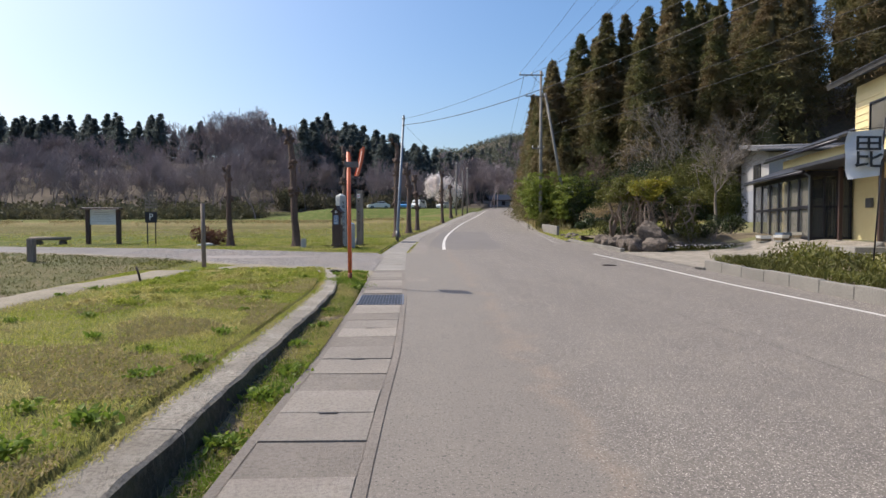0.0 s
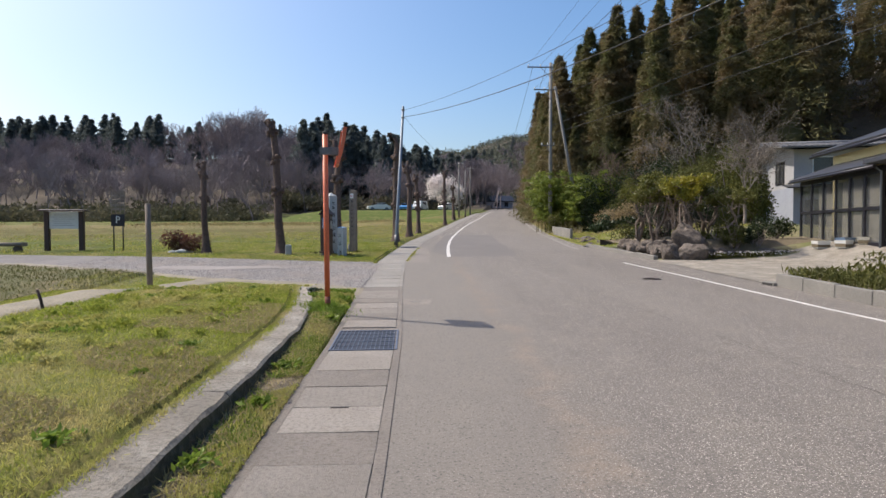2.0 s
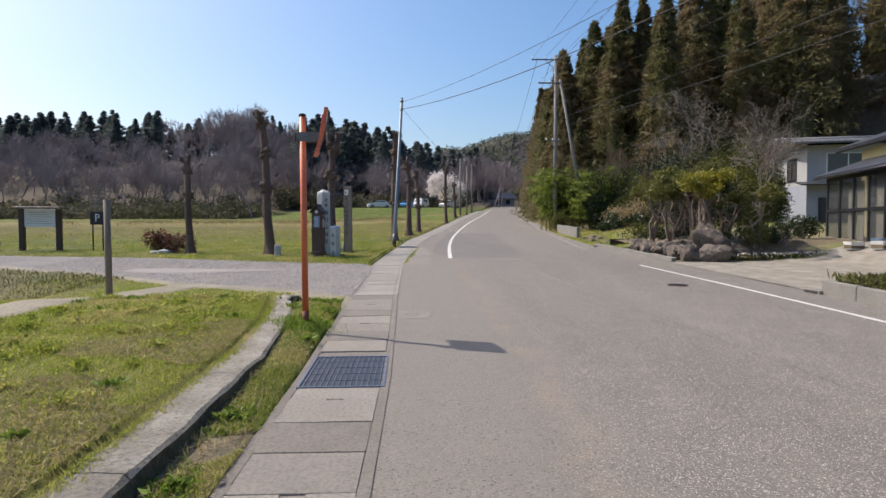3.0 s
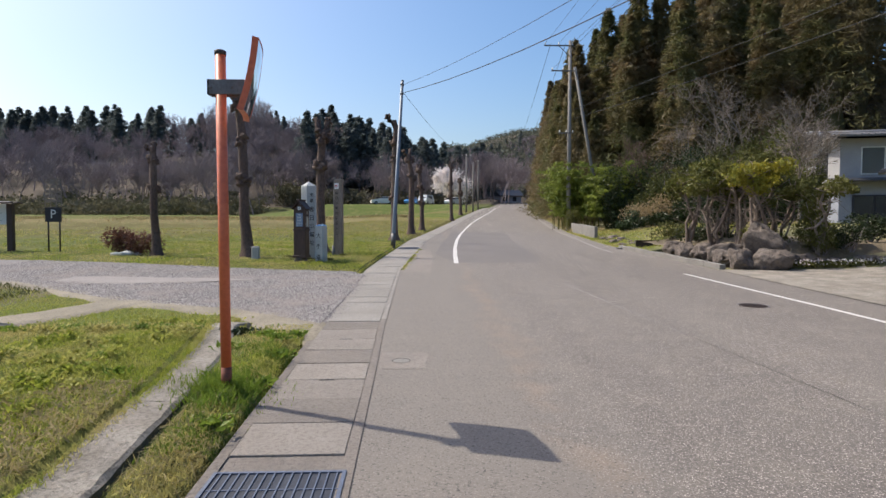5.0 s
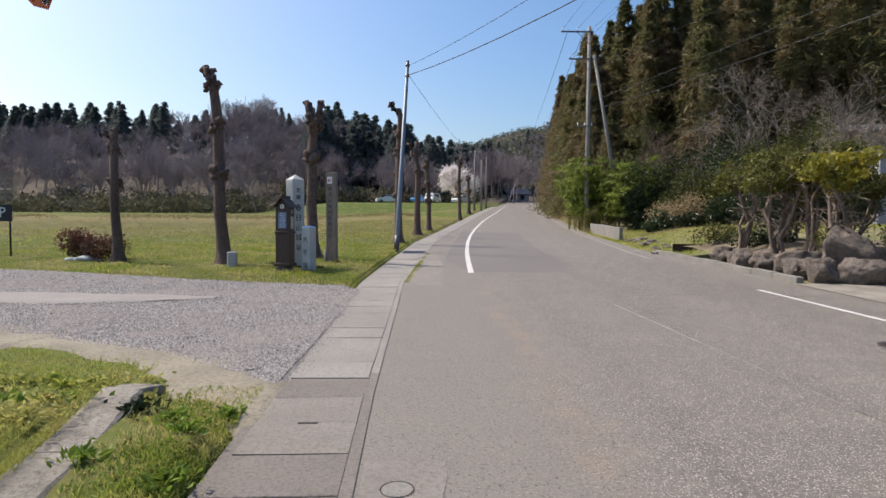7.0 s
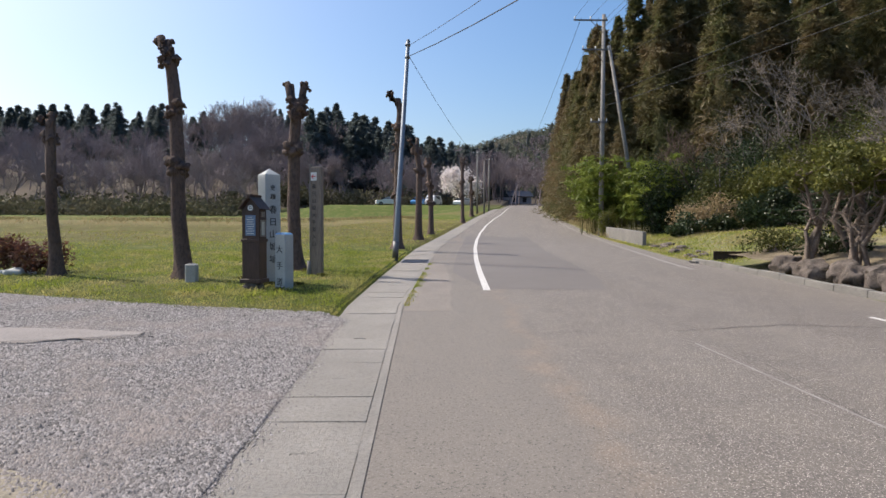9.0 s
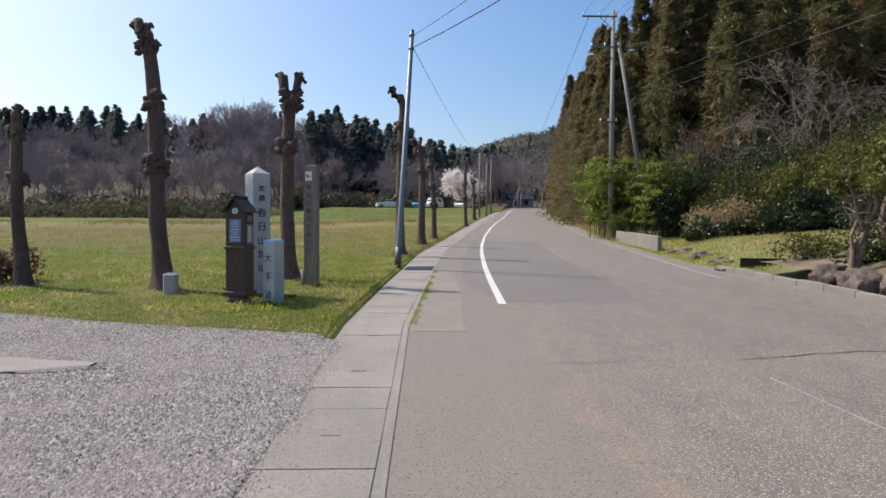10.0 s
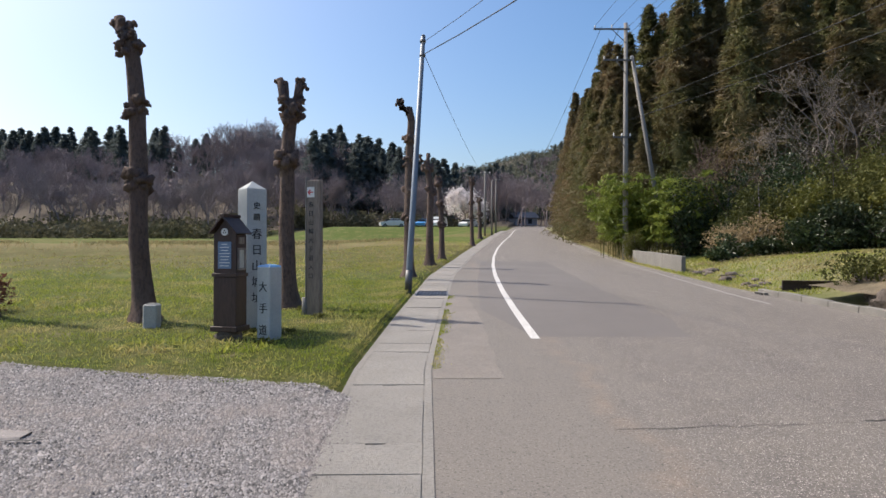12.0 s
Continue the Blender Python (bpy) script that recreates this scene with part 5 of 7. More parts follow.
def way_post():
    x, y = -2.63, 25.75
    top = thing("wooden_sign_post", x, y, at(x, y) - 0.02, -20, label="weathered wooden sign post with faded characters and a red arrow plate", category="sign post")
    bm = bmesh.new()
    box(bm, -0.135, 0.135, -0.055, 0.055, -0.1, 2.36, 0.01)
    part("board", bm, GREY_WOOD, top)
    bm = bmesh.new()
    box(bm, -0.155, -0.136, -0.06, 0.06, 0.0, 2.42, 0.005)
    part("edge_batten", bm, POLE_CONC, top, "pale grey edge batten")
    bm = bmesh.new()
    box(bm, -0.115, 0.03, -0.064, -0.056, 2.06, 2.24, 0.002)
    plate = part("arrow_plate", bm, WHITE_PAINT, top, "white plate with a red arrow")
    bm = bmesh.new()
    box(bm, -0.085, 0.005, -0.068, -0.064, 2.138, 2.158)
    box(bm, -0.03, 0.03, -0.068, -0.064, -0.01, 0.01, 0, Matrix.Translation((-0.07, 0, 2.168)) @ Matrix.Rotation(radians(-45), 4, "Y"))
    box(bm, -0.03, 0.03, -0.068, -0.064, -0.01, 0.01, 0, Matrix.Translation((-0.07, 0, 2.128)) @ Matrix.Rotation(radians(45), 4, "Y"))
    part("arrow", bm, RED_PAINT, plate, "red arrow")
    letters("春日山城大手道入口", 0.105, INK, top, face_of(-90, 0.056, 1.93, -0.04), step=0.155)
    bm = bmesh.new()
    tube(bm, [(-0.17, -0.05, -0.05), (-0.17, -0.05, 0.32)], 0.045, 12)
    part("stub_post", bm, POLE_CONC, top, "pale short stub at its foot")
    return top


stele()
small_stone()
notice_box()
way_post()


def concrete_bollard(x, y, w, h, label, material=POLE_CONC):
    top = thing("concrete_block", x, y, at(x, y) - 0.02, 8, label=label, category="bollard")
    bm = bmesh.new()
    box(bm, -w / 2, w / 2, -w / 2, w / 2, -0.05, h, 0.02)
    part("body", bm, material, top)
    bm = bmesh.new()
    box(bm, -w * 0.3, w * 0.3, -w * 0.3, w * 0.3, h, h + 0.012, 0.004)
    part("top_cap", bm, CONC, top)


concrete_bollard(-4.8, 24.4, 0.21, 0.37, "small grey concrete block at the tree's foot", BLOCK)
concrete_bollard(-11.35, 17.7, 0.19, 0.70, "weathered square concrete post beside the track", GREY_WOOD)


def info_board():
    x, y = -14.15, 27.0
    top = thing("information_board", x, y, at(x, y), 6, label="roofed dark wooden information board with a white panel", category="information board")
    top.scale = (0.88, 0.88, 0.96)
    for s in (-0.72, 0.72):
        bm = bmesh.new()
        box(bm, s - 0.1, s + 0.1, -0.1, 0.1, -0.1, 1.62, 0.015)
        part("post", bm, DARK_WOOD, top)
    bm = bmesh.new()
    box(bm, -0.62, 0.62, -0.04, 0.04, 0.9, 1.6, 0.006)
    pn = part("panel", bm, WHITE_PAINT, top, "white printed panel")
    for k in range(6):
        bm = bmesh.new()
        box(bm, -0.5 + 0.08 * (k % 2), 0.45 - 0.1 * (k % 3), -0.046, -0.04, 1.03 + k * 0.085, 1.05 + k * 0.085)
        part("text_bar", bm, BLOCK, pn)
    bm = bmesh.new()
    box(bm, -0.9, 0.9, -0.3, 0.02, 1.64, 1.70, 0.01, Matrix.Rotation(radians(6), 4, "X"))
    box(bm, -0.9, 0.9, -0.02, 0.3, 1.64, 1.70, 0.01, Matrix.Rotation(radians(-6), 4, "X"))
    part("roof", bm, DARK_WOOD, top)


info_board()


def parking_sign():
    x, y = -11.96, 26.8
    top = thing("parking_sign", x, y, at(x, y), 4, label="black parking sign under a pale lattice notice on two posts", category="sign")
    top.scale = (0.7, 0.7, 0.79)
    for s in (-0.25, 0.25):
        bm = bmesh.new()
        tube(bm, [(s, 0, -0.05), (s, 0, 1.75)], 0.035, 10)
        part("post", bm, BLACK_METAL, top)
    bm = bmesh.new()
    box(bm, -0.36, 0.36, -0.06, -0.03, 1.22, 1.82, 0.005)
    part("sign_plate", bm, BLACK_METAL, top)
    letters("P", 0.52, WHITE_PAINT, top, face_of(-90, 0.062, 1.52), name="letter")
    bm = bmesh.new()
    for s in (-0.36, -0.12, 0.12, 0.36):
        box(bm, s - 0.018, s + 0.018, -0.03, 0.0, 1.85, 2.95)
    box(bm, -0.38, 0.38, -0.03, 0.0, 2.93, 2.97)
    part("lattice", bm, GREY_WOOD, top, "pale lattice notice frame")
    for c in range(3):
        bm = bmesh.new()
        for k in range(5):
            z = 2.02 + k * 0.19
            box(bm, -0.32 + c * 0.24, -0.16 + c * 0.24, -0.034, -0.028, z, z + 0.12)
        part("text_bar", bm, GREY_WOOD, top)


parking_sign()


def plain_post(x, y, h, r, lean, label, material=GREY_WOOD):
    top = thing("wooden_post", x, y, at(x, y) - 0.02, label=label, category="post")
    bm = bmesh.new()
    tube(bm, [(0, 0, -0.1), (lean * 0.5, 0, h * 0.5), (lean, 0, h)], [r, r * 0.97, r * 0.93], 12)
    part("shaft", bm, material, top)
    bm = bmesh.new()
    tube(bm, [(lean, 0, h), (lean, 0, h + 0.01)], r * 0.85, 12)
    part("cut_top", bm, CUT_WOOD, top)


plain_post(-5.4, 14.95, 1.72, 0.055, -0.02, "slim weathered wooden post in the lawn")
plain_post(-5.45, 11.75, 0.3, 0.022, -0.1, "short leaning metal stake with a ring", RUST)


def log_bench():
    x, y = -16.1, 26.4
    top = thing("log_bench", x, y, at(x, y), 4, label="low bench of split pale logs on stone feet", category="bench")
    for k in range(3):
        bm = bmesh.new()
        tube(bm, [(-0.75, -0.16 + k * 0.15, 0.28), (0.75, -0.16 + k * 0.15, 0.28)], 0.075, 10)
        part("log", bm, GREY_WOOD, top)
    for s in (-0.5, 0.5):
        bm = bmesh.new()
        lump(bm, (s, 0, 0.1), 0.17, s + 3, 0.3, 2, (1, 1, 0.9))
        part("foot", bm, ROCK, top)


log_bench()

# ---- shrubs and trees of the verge ----


def blob_points(rng, n, rx, ry, rz, shell=0.5, lumps=7):
    """Points in an uneven crown: several overlapping clumps, thinner inside."""
    c = rng.normal(size=(lumps, 3)) * np.array([rx, ry, rz]) * 0.42
    c[:, 2] = np.abs(c[:, 2])
    pick = rng.integers(0, lumps, n)
    d = rng.normal(size=(n, 3))
    d /= np.linalg.norm(d, axis=1, keepdims=True)
    rad = (shell + (1 - shell) * rng.uniform(0, 1, (n, 1))) * rng.uniform(0.75, 1.1, (n, 1))
    return c[pick] + d * rad * np.array([rx, ry, rz]) * 0.62, d


def shrub(name, x, y, rx, ry, rz, leaves, size, material, label, category="shrub", seed=0, lift=0.45, aspect=0.45, stems=7, lumps=8, group="", bark=None, droop=0.1):
    rng = np.random.default_rng(seed)
    top = thing(name, x, y, at(x, y) - 0.03, label=label, category=category, group=group)
    p, d = blob_points(rng, leaves, rx, ry, rz, 0.55, lumps)
    p[:, 2] += rz * lift
    p[:, 2] = np.maximum(p[:, 2], 0.04)
    raw("crown", *leaf_cards(p, size, size * aspect, d * 0.5, droop, rng), material, top)
    segs = []
    for k in range(stems):
        q = p[rng.integers(0, len(p))]
        b = np.array([rng.normal() * rx * 0.12, rng.normal() * ry * 0.12, -0.05])
        m = b * 0.5 + q * 0.5 + rng.normal(size=3) * 0.06 * rz
        m[2] = abs(m[2])
        r = 0.012 + 0.012 * rz
        segs += [(b, m, r * 1.3, r), (m, q, r, r * 0.3)]
        for _ in range(3):
            e = p[rng.integers(0, len(p))]
            segs.append((m, m + (e - m) * 0.7, r * 0.6, r * 0.2))
    raw("branchwork", *stick_arrays(segs, 5), bark or TWIG_HAZED, top, True)
    return top


def bare_tree(name, x, y, h, seed, material, label, levels=4, r=0.12, kids=(2, 4), angle=0.65, trunk=0.25, thin=0.014):
    top = thing(name, x, y, at(x, y) - 0.1, rnd.uniform(0, 360), label=label, category="tree")
    segs, tips = branching(h, seed, levels, angle, r, trunk, kids, 0.7)
    big = [s for s in segs if s[2] > r * 0.3]
    small = [s for s in segs if s[2] <= r * 0.3]
    raw("limb_frame", *stick_arrays(big, 7), material, top, True)
    raw("twig_spray", *stick_arrays([(p, q, max(a, thin), max(b, thin * 0.6)) for p, q, a, b in small], 3), material, top)
    return top, tips


# red-brown shrub and stones beside the slender pollard
shrub("shrub", -9.18, 26.0, 0.55, 0.5, 0.62, 1900, 0.11, RED_LEAF, "low red-brown shrub with pale stones at its foot", seed=3)
for k, (x, y, s) in enumerate(((-9.0, 25.5, 0.15), (-9.35, 25.55, 0.12), (-8.75, 25.6, 0.10))):
    bm = bmesh.new()
    lump(bm, (0, 0, s * 0.4), s, k + 2, 0.35, 2, (1.6, 1, 0.6))
    ob = tagged(part("stone", bm, GRANITE), "pale rounded stone under the shrub", "stone", group="pale stones")
    ob.matrix_basis = pose(x, y, at(x, y) - 0.02)

# big evergreen and thicket behind the verge
BUSHES = ((14.0, 42.5, 1.5, 1.3, 1.9, EVERGREEN), (15.6, 41.0, 1.6, 1.3, 2.3, YELLOW_GREEN), (17.2, 40.2, 1.7, 1.4, 2.6, EVERGREEN), (16.4, 43.5, 1.7, 1.4, 3.0, DARK_LEAF), (18.6, 38.8, 1.7, 1.4, 2.5, YELLOW_GREEN),
          (19.8, 41.5, 1.8, 1.5, 3.4, EVERGREEN), (18.2, 43.5, 1.8, 1.5, 3.4, EVERGREEN), (15.2, 39.0, 1.4, 1.0, 1.3, DARK_LEAF), (17.0, 37.7, 1.6, 1.1, 1.5, DARK_LEAF), (12.6, 46.0, 1.5, 1.4, 2.4, DARK_LEAF),
          (20.8, 45.0, 1.8, 1.6, 3.6, YELLOW_GREEN), (14.8, 46.5, 1.7, 1.5, 3.0, DARK_LEAF), (17.2, 47.5, 2.0, 1.7, 3.8, DARK_LEAF), (19.2, 36.8, 1.4, 1.2, 1.9, EVERGREEN), (15.2, 50.5, 2.2, 1.8, 4.2, EVERGREEN), (19.5, 50, 2.4, 2.0, 4.6, DARK_LEAF))
BUSH_WORDS = {EVERGREEN.name: "dense olive evergreen bush behind the verge", YELLOW_GREEN.name: "yellow-green leafy bush behind the verge", DARK_LEAF.name: "dark glossy evergreen bush in shade"}
for k, (x, y, rx, ry, rz, mt) in enumerate(BUSHES):
    shrub("evergreen_bush", x, y, rx, ry, rz, 6500, 0.16, mt, BUSH_WORDS[mt.name], "bush", 30 + k, 0.42, lumps=11, group="bushes behind the verge")
shrub("dry_bush", 12.7, 40.8, 1.25, 1.0, 1.35, 3200, 0.13, TAN_LEAF, "dry bush with pale tan leaves", "bush", 51)
shrub("dark_shrub", 11.2, 39.3, 0.9, 0.7, 0.55, 1600, 0.16, DARK_LEAF, "low dark glossy shrub on the verge", "shrub", 52, group="dark verge shrubs")
shrub("dark_shrub", 12.6, 39.0, 0.9, 0.7, 0.5, 1500, 0.16, DARK_LEAF, "low dark glossy shrub on the verge", "shrub", 53, group="dark verge shrubs")
shrub("dark_shrub", 14.3, 38.2, 1.2, 0.8, 0.7, 1800, 0.16, DARK_LEAF, "low dark glossy shrub on the verge", "shrub", 54, group="dark verge shrubs")


def bamboo(x, y, h, r, n, seed, label):
    """A clump of arching canes with long narrow leaves in layers."""
    rng = np.random.default_rng(seed)
    top = thing("bamboo_clump", x, y, at(x, y) - 0.05, label=label, category="bamboo", group="bamboo clumps")
    segs, pts, dirs = [], [], []
    for k in range(n):
        a = rng.uniform(0, 6.28)
        hh = h * rng.uniform(0.55, 1.05)
        b = np.array([rng.normal() * r * 0.35, rng.normal() * r * 0.35, 0.0])
        out = np.array([math.cos(a), math.sin(a), 0]) * r * rng.uniform(0.3, 1.0)
        prev = b
        for i in range(1, 7):
            t = i / 6
            q = b + out * t ** 2 + np.array([0, 0, hh * (t - 0.18 * t * t)])
            segs.append((prev, q, 0.02 * (1.15 - t), 0.02 * (1.0 - t) + 0.003))
            if t > 0.25:
                for _ in range(3):
                    a2 = rng.uniform(0, 6.28)
                    e = q + np.array([math.cos(a2), math.sin(a2), 0.15]) * rng.uniform(0.3, 0.75)
                    segs.append((q, e, 0.006, 0.003))
                    m = 13
                    s = rng.uniform(0.1, 1.05, (m, 1))
                    pts.append(q + (e - q) * s + rng.normal(size=(m, 3)) * np.array([0.09, 0.09, 0.06]))
                    dirs.append(np.repeat((e - q)[None, :], m, 0))
            prev = q
    raw("cane_growth", *stick_arrays(segs, 5), YELLOW_GREEN, top, True)
    P, D = np.concatenate(pts), np.concatenate(dirs)
    raw("foliage", *leaf_cards(P, 0.36, 0.08, D * 1.2, 0.4, rng), BAMBOO_LEAF, top)
    return top


bamboo(11.2, 47.0, 5.0, 2.2, 26, 61, "bright yellow-green bamboo clump round the pole's foot")
bamboo(9.9, 49.0, 5.4, 2.0, 24, 62, "bright green layered bamboo beside the road")
bamboo(13.0, 48.0, 4.6, 2.0, 24, 63, "leafy bamboo clump below the brace pole")
bamboo(11.3, 52.0, 5.0, 1.8, 22, 64, "bright green layered bamboo beside the road")
shrub("hedge_bush", 9.55, 45.4, 0.6, 0.6, 0.95, 2600, 0.09, YELLOW_GREEN, "upright olive-green bush at the wall's end", "bush", 65)
for k, (x, y, s) in enumerate(((13.4, 55, 0.5), (13.3, 60, 0.62), (14.0, 65, 0.7), (14.2, 70, 0.75), (14.9, 75, 0.8), (15.6, 79, 0.85), (16.3, 84, 0.85), (17.2, 89, 0.8), (18.2, 95, 0.75), (19.3, 101, 0.7), (20.6, 108, 0.65), (15.4, 68, 0.92), (16.4, 74, 1.02), (17.7, 80, 1.05), (18.9, 70, 1.08), (20.4, 65, 1.1), (19.6, 86, 1.0))):
    copy_thing(first[k % 4], Matrix()).matrix_basis = Matrix.Translation((x, y, at(x, y) - 0.8)) @ Matrix.Rotation(k * 1.3, 4, "Z") @ Matrix.Diagonal((s * 1.15, s * 1.15, s, 1))

bare_tree("bare_tree", 20.0, 44.0, 10.0, 81, TWIG_PALE, "leafless tree with pale lichen-grey twigs", 5, 0.17, (2, 3), 0.85, 0.25, 0.011)
bare_tree("bare_tree", 23.0, 43.5, 9.6, 82, TWIG_PALE, "leafless tree with pale lichen-grey twigs", 5, 0.16, (2, 3), 0.85, 0.25, 0.011)
bare_tree("bare_tree", 18.0, 46.5, 7.5, 83, TWIG_PALE, "leafless tree with pale tangled twigs", 5, 0.13, (2, 3), 0.75, 0.25, 0.011)
bare_tree("bare_tree", 14.4, 45.5, 6.4, 84, BARK_FAR, "leafless reddish-brown young tree", 5, 0.08, (2, 3), 0.55)
bare_tree("bare_tree", 17.5, 34.8, 5.2, 85, TWIG_PALE, "leafless tree with pale drooping twigs", 5, 0.1, (2, 3), 0.8)

# tall bare trees that stand out on the far ridge
for k, (x, y, h) in enumerate(((-66, 205, 19), (-58, 203, 20), (-76, 196, 15), (-40, 190, 13), (-52, 198, 16))):
    bare_tree("bare_tree", x, y, h, 90 + k, TWIG_HAZED, "tall leafless tree on the far ridge", 5, 0.22, (2, 3), 0.5, 0.3, 0.035)


def cherry(x, y, h, w):
    top, tips = bare_tree("cherry_tree", x, y, h, 97, TWIG_HAZED, "cherry tree in full pale pink blossom", 4, 0.2, (3, 4), 0.9, 0.22, 0.03)
    rng = np.random.default_rng(9)
    t = np.array(tips)
    c = np.repeat(t, 14, axis=0) + rng.normal(size=(len(t) * 14, 3)) * 0.38
    raw("blossom", *leaf_cards(c, 0.26, 0.22, None, 0, rng), BLOSSOM, top)
    top.scale = (w, w, 1)


cherry(4.6, 124, 7.2, 0.95)

# ---- planter, driveway and garden ----


def wall_of_blocks(name, pts, h, w, length, material, label, category, base=-0.12):
    """A low wall of cast blocks along a line of (x, y) points."""
    top = thing(name, 0, 0, 0, label=label, category=category, kind="structure")
    k = 0
    for (x0, y0), (x1, y1) in zip(pts, pts[1:]):
        d = math.hypot(x1 - x0, y1 - y0)
        n = max(1, round(d / length))
        a = math.atan2(y1 - y0, x1 - x0)
        for i in range(n):
            x, y = x0 + (x1 - x0) * i / n, y0 + (y1 - y0) * i / n
            z = float(road_z(y))
            bm = bmesh.new()
            box(bm, 0.006, d / n - 0.006, -w / 2, w / 2, base, h + 0.012 * math.sin(k * 2.1), 0.012)
            ob = part("block", bm, material, top)
            slope = math.atan2(float(road_z(y1) - road_z(y0)), d)
            ob.matrix_basis = Matrix.Translation((x, y, z)) @ Euler((0, -slope, a)).to_matrix().to_4x4()
            k += 1
    return top


wall_of_blocks("planter_wall", ((7.45, -8), (7.45, 15.2), (11.2, 15.5)), 0.25, 0.14, 0.9, CONC_DARK, "low grey concrete block planter wall beside the road", "wall")
wall_of_blocks("garden_kerb", ((7.62, 22.2), (7.6, 30.2)), 0.13, 0.16, 0.9, CONC_DARK, "low concrete kerb below the rockery", "kerb")
wall_of_blocks("verge_wall", ((8.72, 37.6), (9.25, 44.8)), 0.62, 0.16, 2.45, CONC_DARK, "short bare concrete retaining wall beside the road", "wall")


def sheet(name, x0, x1, y0, y1, nx, ny, zf, material):
    v = []
    for i in range(nx + 1):
        for j in range(ny + 1):
            x, y = x0 + (x1 - x0) * i / nx, y0 + (y1 - y0) * j / ny
            v.append((x, y, zf(x, y)))
    i = np.arange(nx)[:, None] * (ny + 1) + np.arange(ny)[None, :]
    f = np.stack([i, i + ny + 1, i + ny + 2, i + 1], axis=2).reshape(-1, 4)
    return raw(name, np.array(v), f, material, None, True)


tagged(sheet("planter_soil", 7.5, 11.2, -8, 15.4, 12, 60, lambda x, y: float(road_z(y)) + 0.2 + 0.07 * noise.noise(Vector((x * 2, y * 2, 0))) + 0.1 * float(smooth(7.6, 9.5, x)), SOIL), "dark planter soil", "soil", kind="structure")
tagged(sheet("driveway", 7.42, 13.6, 15.3, 22.1, 24, 24, lambda x, y: float(road_z(y)) + 0.012 + 0.085 * float(smooth(7.6, 13.0, x)) + max(0.0, at(x, y) - float(road_z(y))) * float(smooth(9, 13.5, x)) * 0.9, CONC_KERB), "pale concrete driveway apron", "driveway", kind="structure")
rng = np.random.default_rng(21)
n = 9000
px, py = rng.uniform(7.6, 11.1, n), rng.uniform(4, 15.3, n)
ph = 0.2 + 0.34 * np.clip(np.sin(px * 2.1) * np.sin(py * 1.3 + 1) + 0.5, 0, 1) * smooth(7.5, 8.8, px)
c = np.stack([px, py, road_z(py) + 0.18 + ph * rng.uniform(0.2, 1.0, n)], axis=1)
v, f = leaf_cards(c, 0.14, 0.045, np.array([[0, 0, 0.9]]), 0.0, rng)
tagged(raw("planter_plants", v, f, YELLOW_GREEN), "yellow-green ground cover filling the planter", "plants", kind="stuff")
n = 3500
px, py = rng.uniform(7.55, 8.5, n), rng.uniform(4, 15.3, n)
c = np.stack([px, py, road_z(py) + 0.2 + rng.uniform(0.02, 0.16, n)], axis=1)
tagged(raw("planter_grass", *leaf_cards(c, 0.2, 0.02, np.array([[0, 0, 1.6]]), 0.0, rng), EVERGREEN), "dark strap-leaved edging plants", "plants", kind="stuff")

rock_rnd = random.Random(12)
ROCKS = [(8.15, 22.3, 0.42, 0.9), (8.0, 22.95, 0.38, 0.8), (8.2, 23.5, 0.42, 1.05), (8.05, 24.1, 0.36, 0.9), (8.25, 24.65, 0.44, 0.95), (8.05, 25.3, 0.38, 1.0), (8.2, 25.9, 0.36, 0.9),
         (8.1, 26.5, 0.34, 0.9), (8.4, 27.1, 0.38, 0.7), (9.0, 22.6, 0.58, 1.45), (8.75, 22.2, 0.45, 0.9), (9.8, 22.35, 0.34, 0.8), (10.6, 22.4, 0.3, 0.7), (11.4, 22.45, 0.34, 0.7), (12.2, 22.6, 0.3, 0.7),
         (8.9, 23.3, 0.4, 0.9), (8.9, 27.7, 0.32, 0.6)]
ROCKS += [(9.35 + 0.42 * i, 22.28 + 0.05 * math.sin(i * 2.0), 0.25 + 0.04 * math.sin(i * 3.1), 0.85 + 0.15 * math.sin(i * 1.3)) for i in range(11)]
for k, (x, y, s, tall) in enumerate(ROCKS):
    bm = bmesh.new()
    lump(bm, (0, 0, 0), s * 1.15, k * 1.7 + 1, 0.55, 4, (1.05, 0.95, tall))
    cuts = [(Vector((rock_rnd.gauss(0, 1), rock_rnd.gauss(0, 1), rock_rnd.gauss(0, 0.7))).normalized(), s * rock_rnd.uniform(0.55, 0.9)) for _ in range(11)]
    for bv in bm.verts:
        for cn, cd in cuts:
            over = bv.co.dot(cn) - cd
            if over > 0:
                bv.co -= cn * over * 0.92
    for bv in bm.verts:
        bv.co.z = min(bv.co.z, s * tall * (0.62 + 0.1 * math.sin(k * 2.9)) + 0.22 * bv.co.z)
        bv.co += bv.co.normalized() * (0.07 * noise.noise(bv.co * 6 + Vector((k, 0, 0))) - 0.05 * abs(noise.noise(bv.co * 11 + Vector((0, k, 0)))) + 0.02 * noise.noise(bv.co * 24))
    bmesh.ops.rotate(bm, verts=bm.verts, cent=(0, 0, 0), matrix=Matrix.Rotation(k * 1.1, 3, "Z"))
    ob = tagged(part("boulder", bm, ROCK), "large dark boulder of the rockery" if s > 0.4 else "dark weathered rock of the rockery edge", "rock", group="rockery rocks")
    ob.matrix_basis = pose(x, y, float(road_z(y)) + s * tall * 0.55)
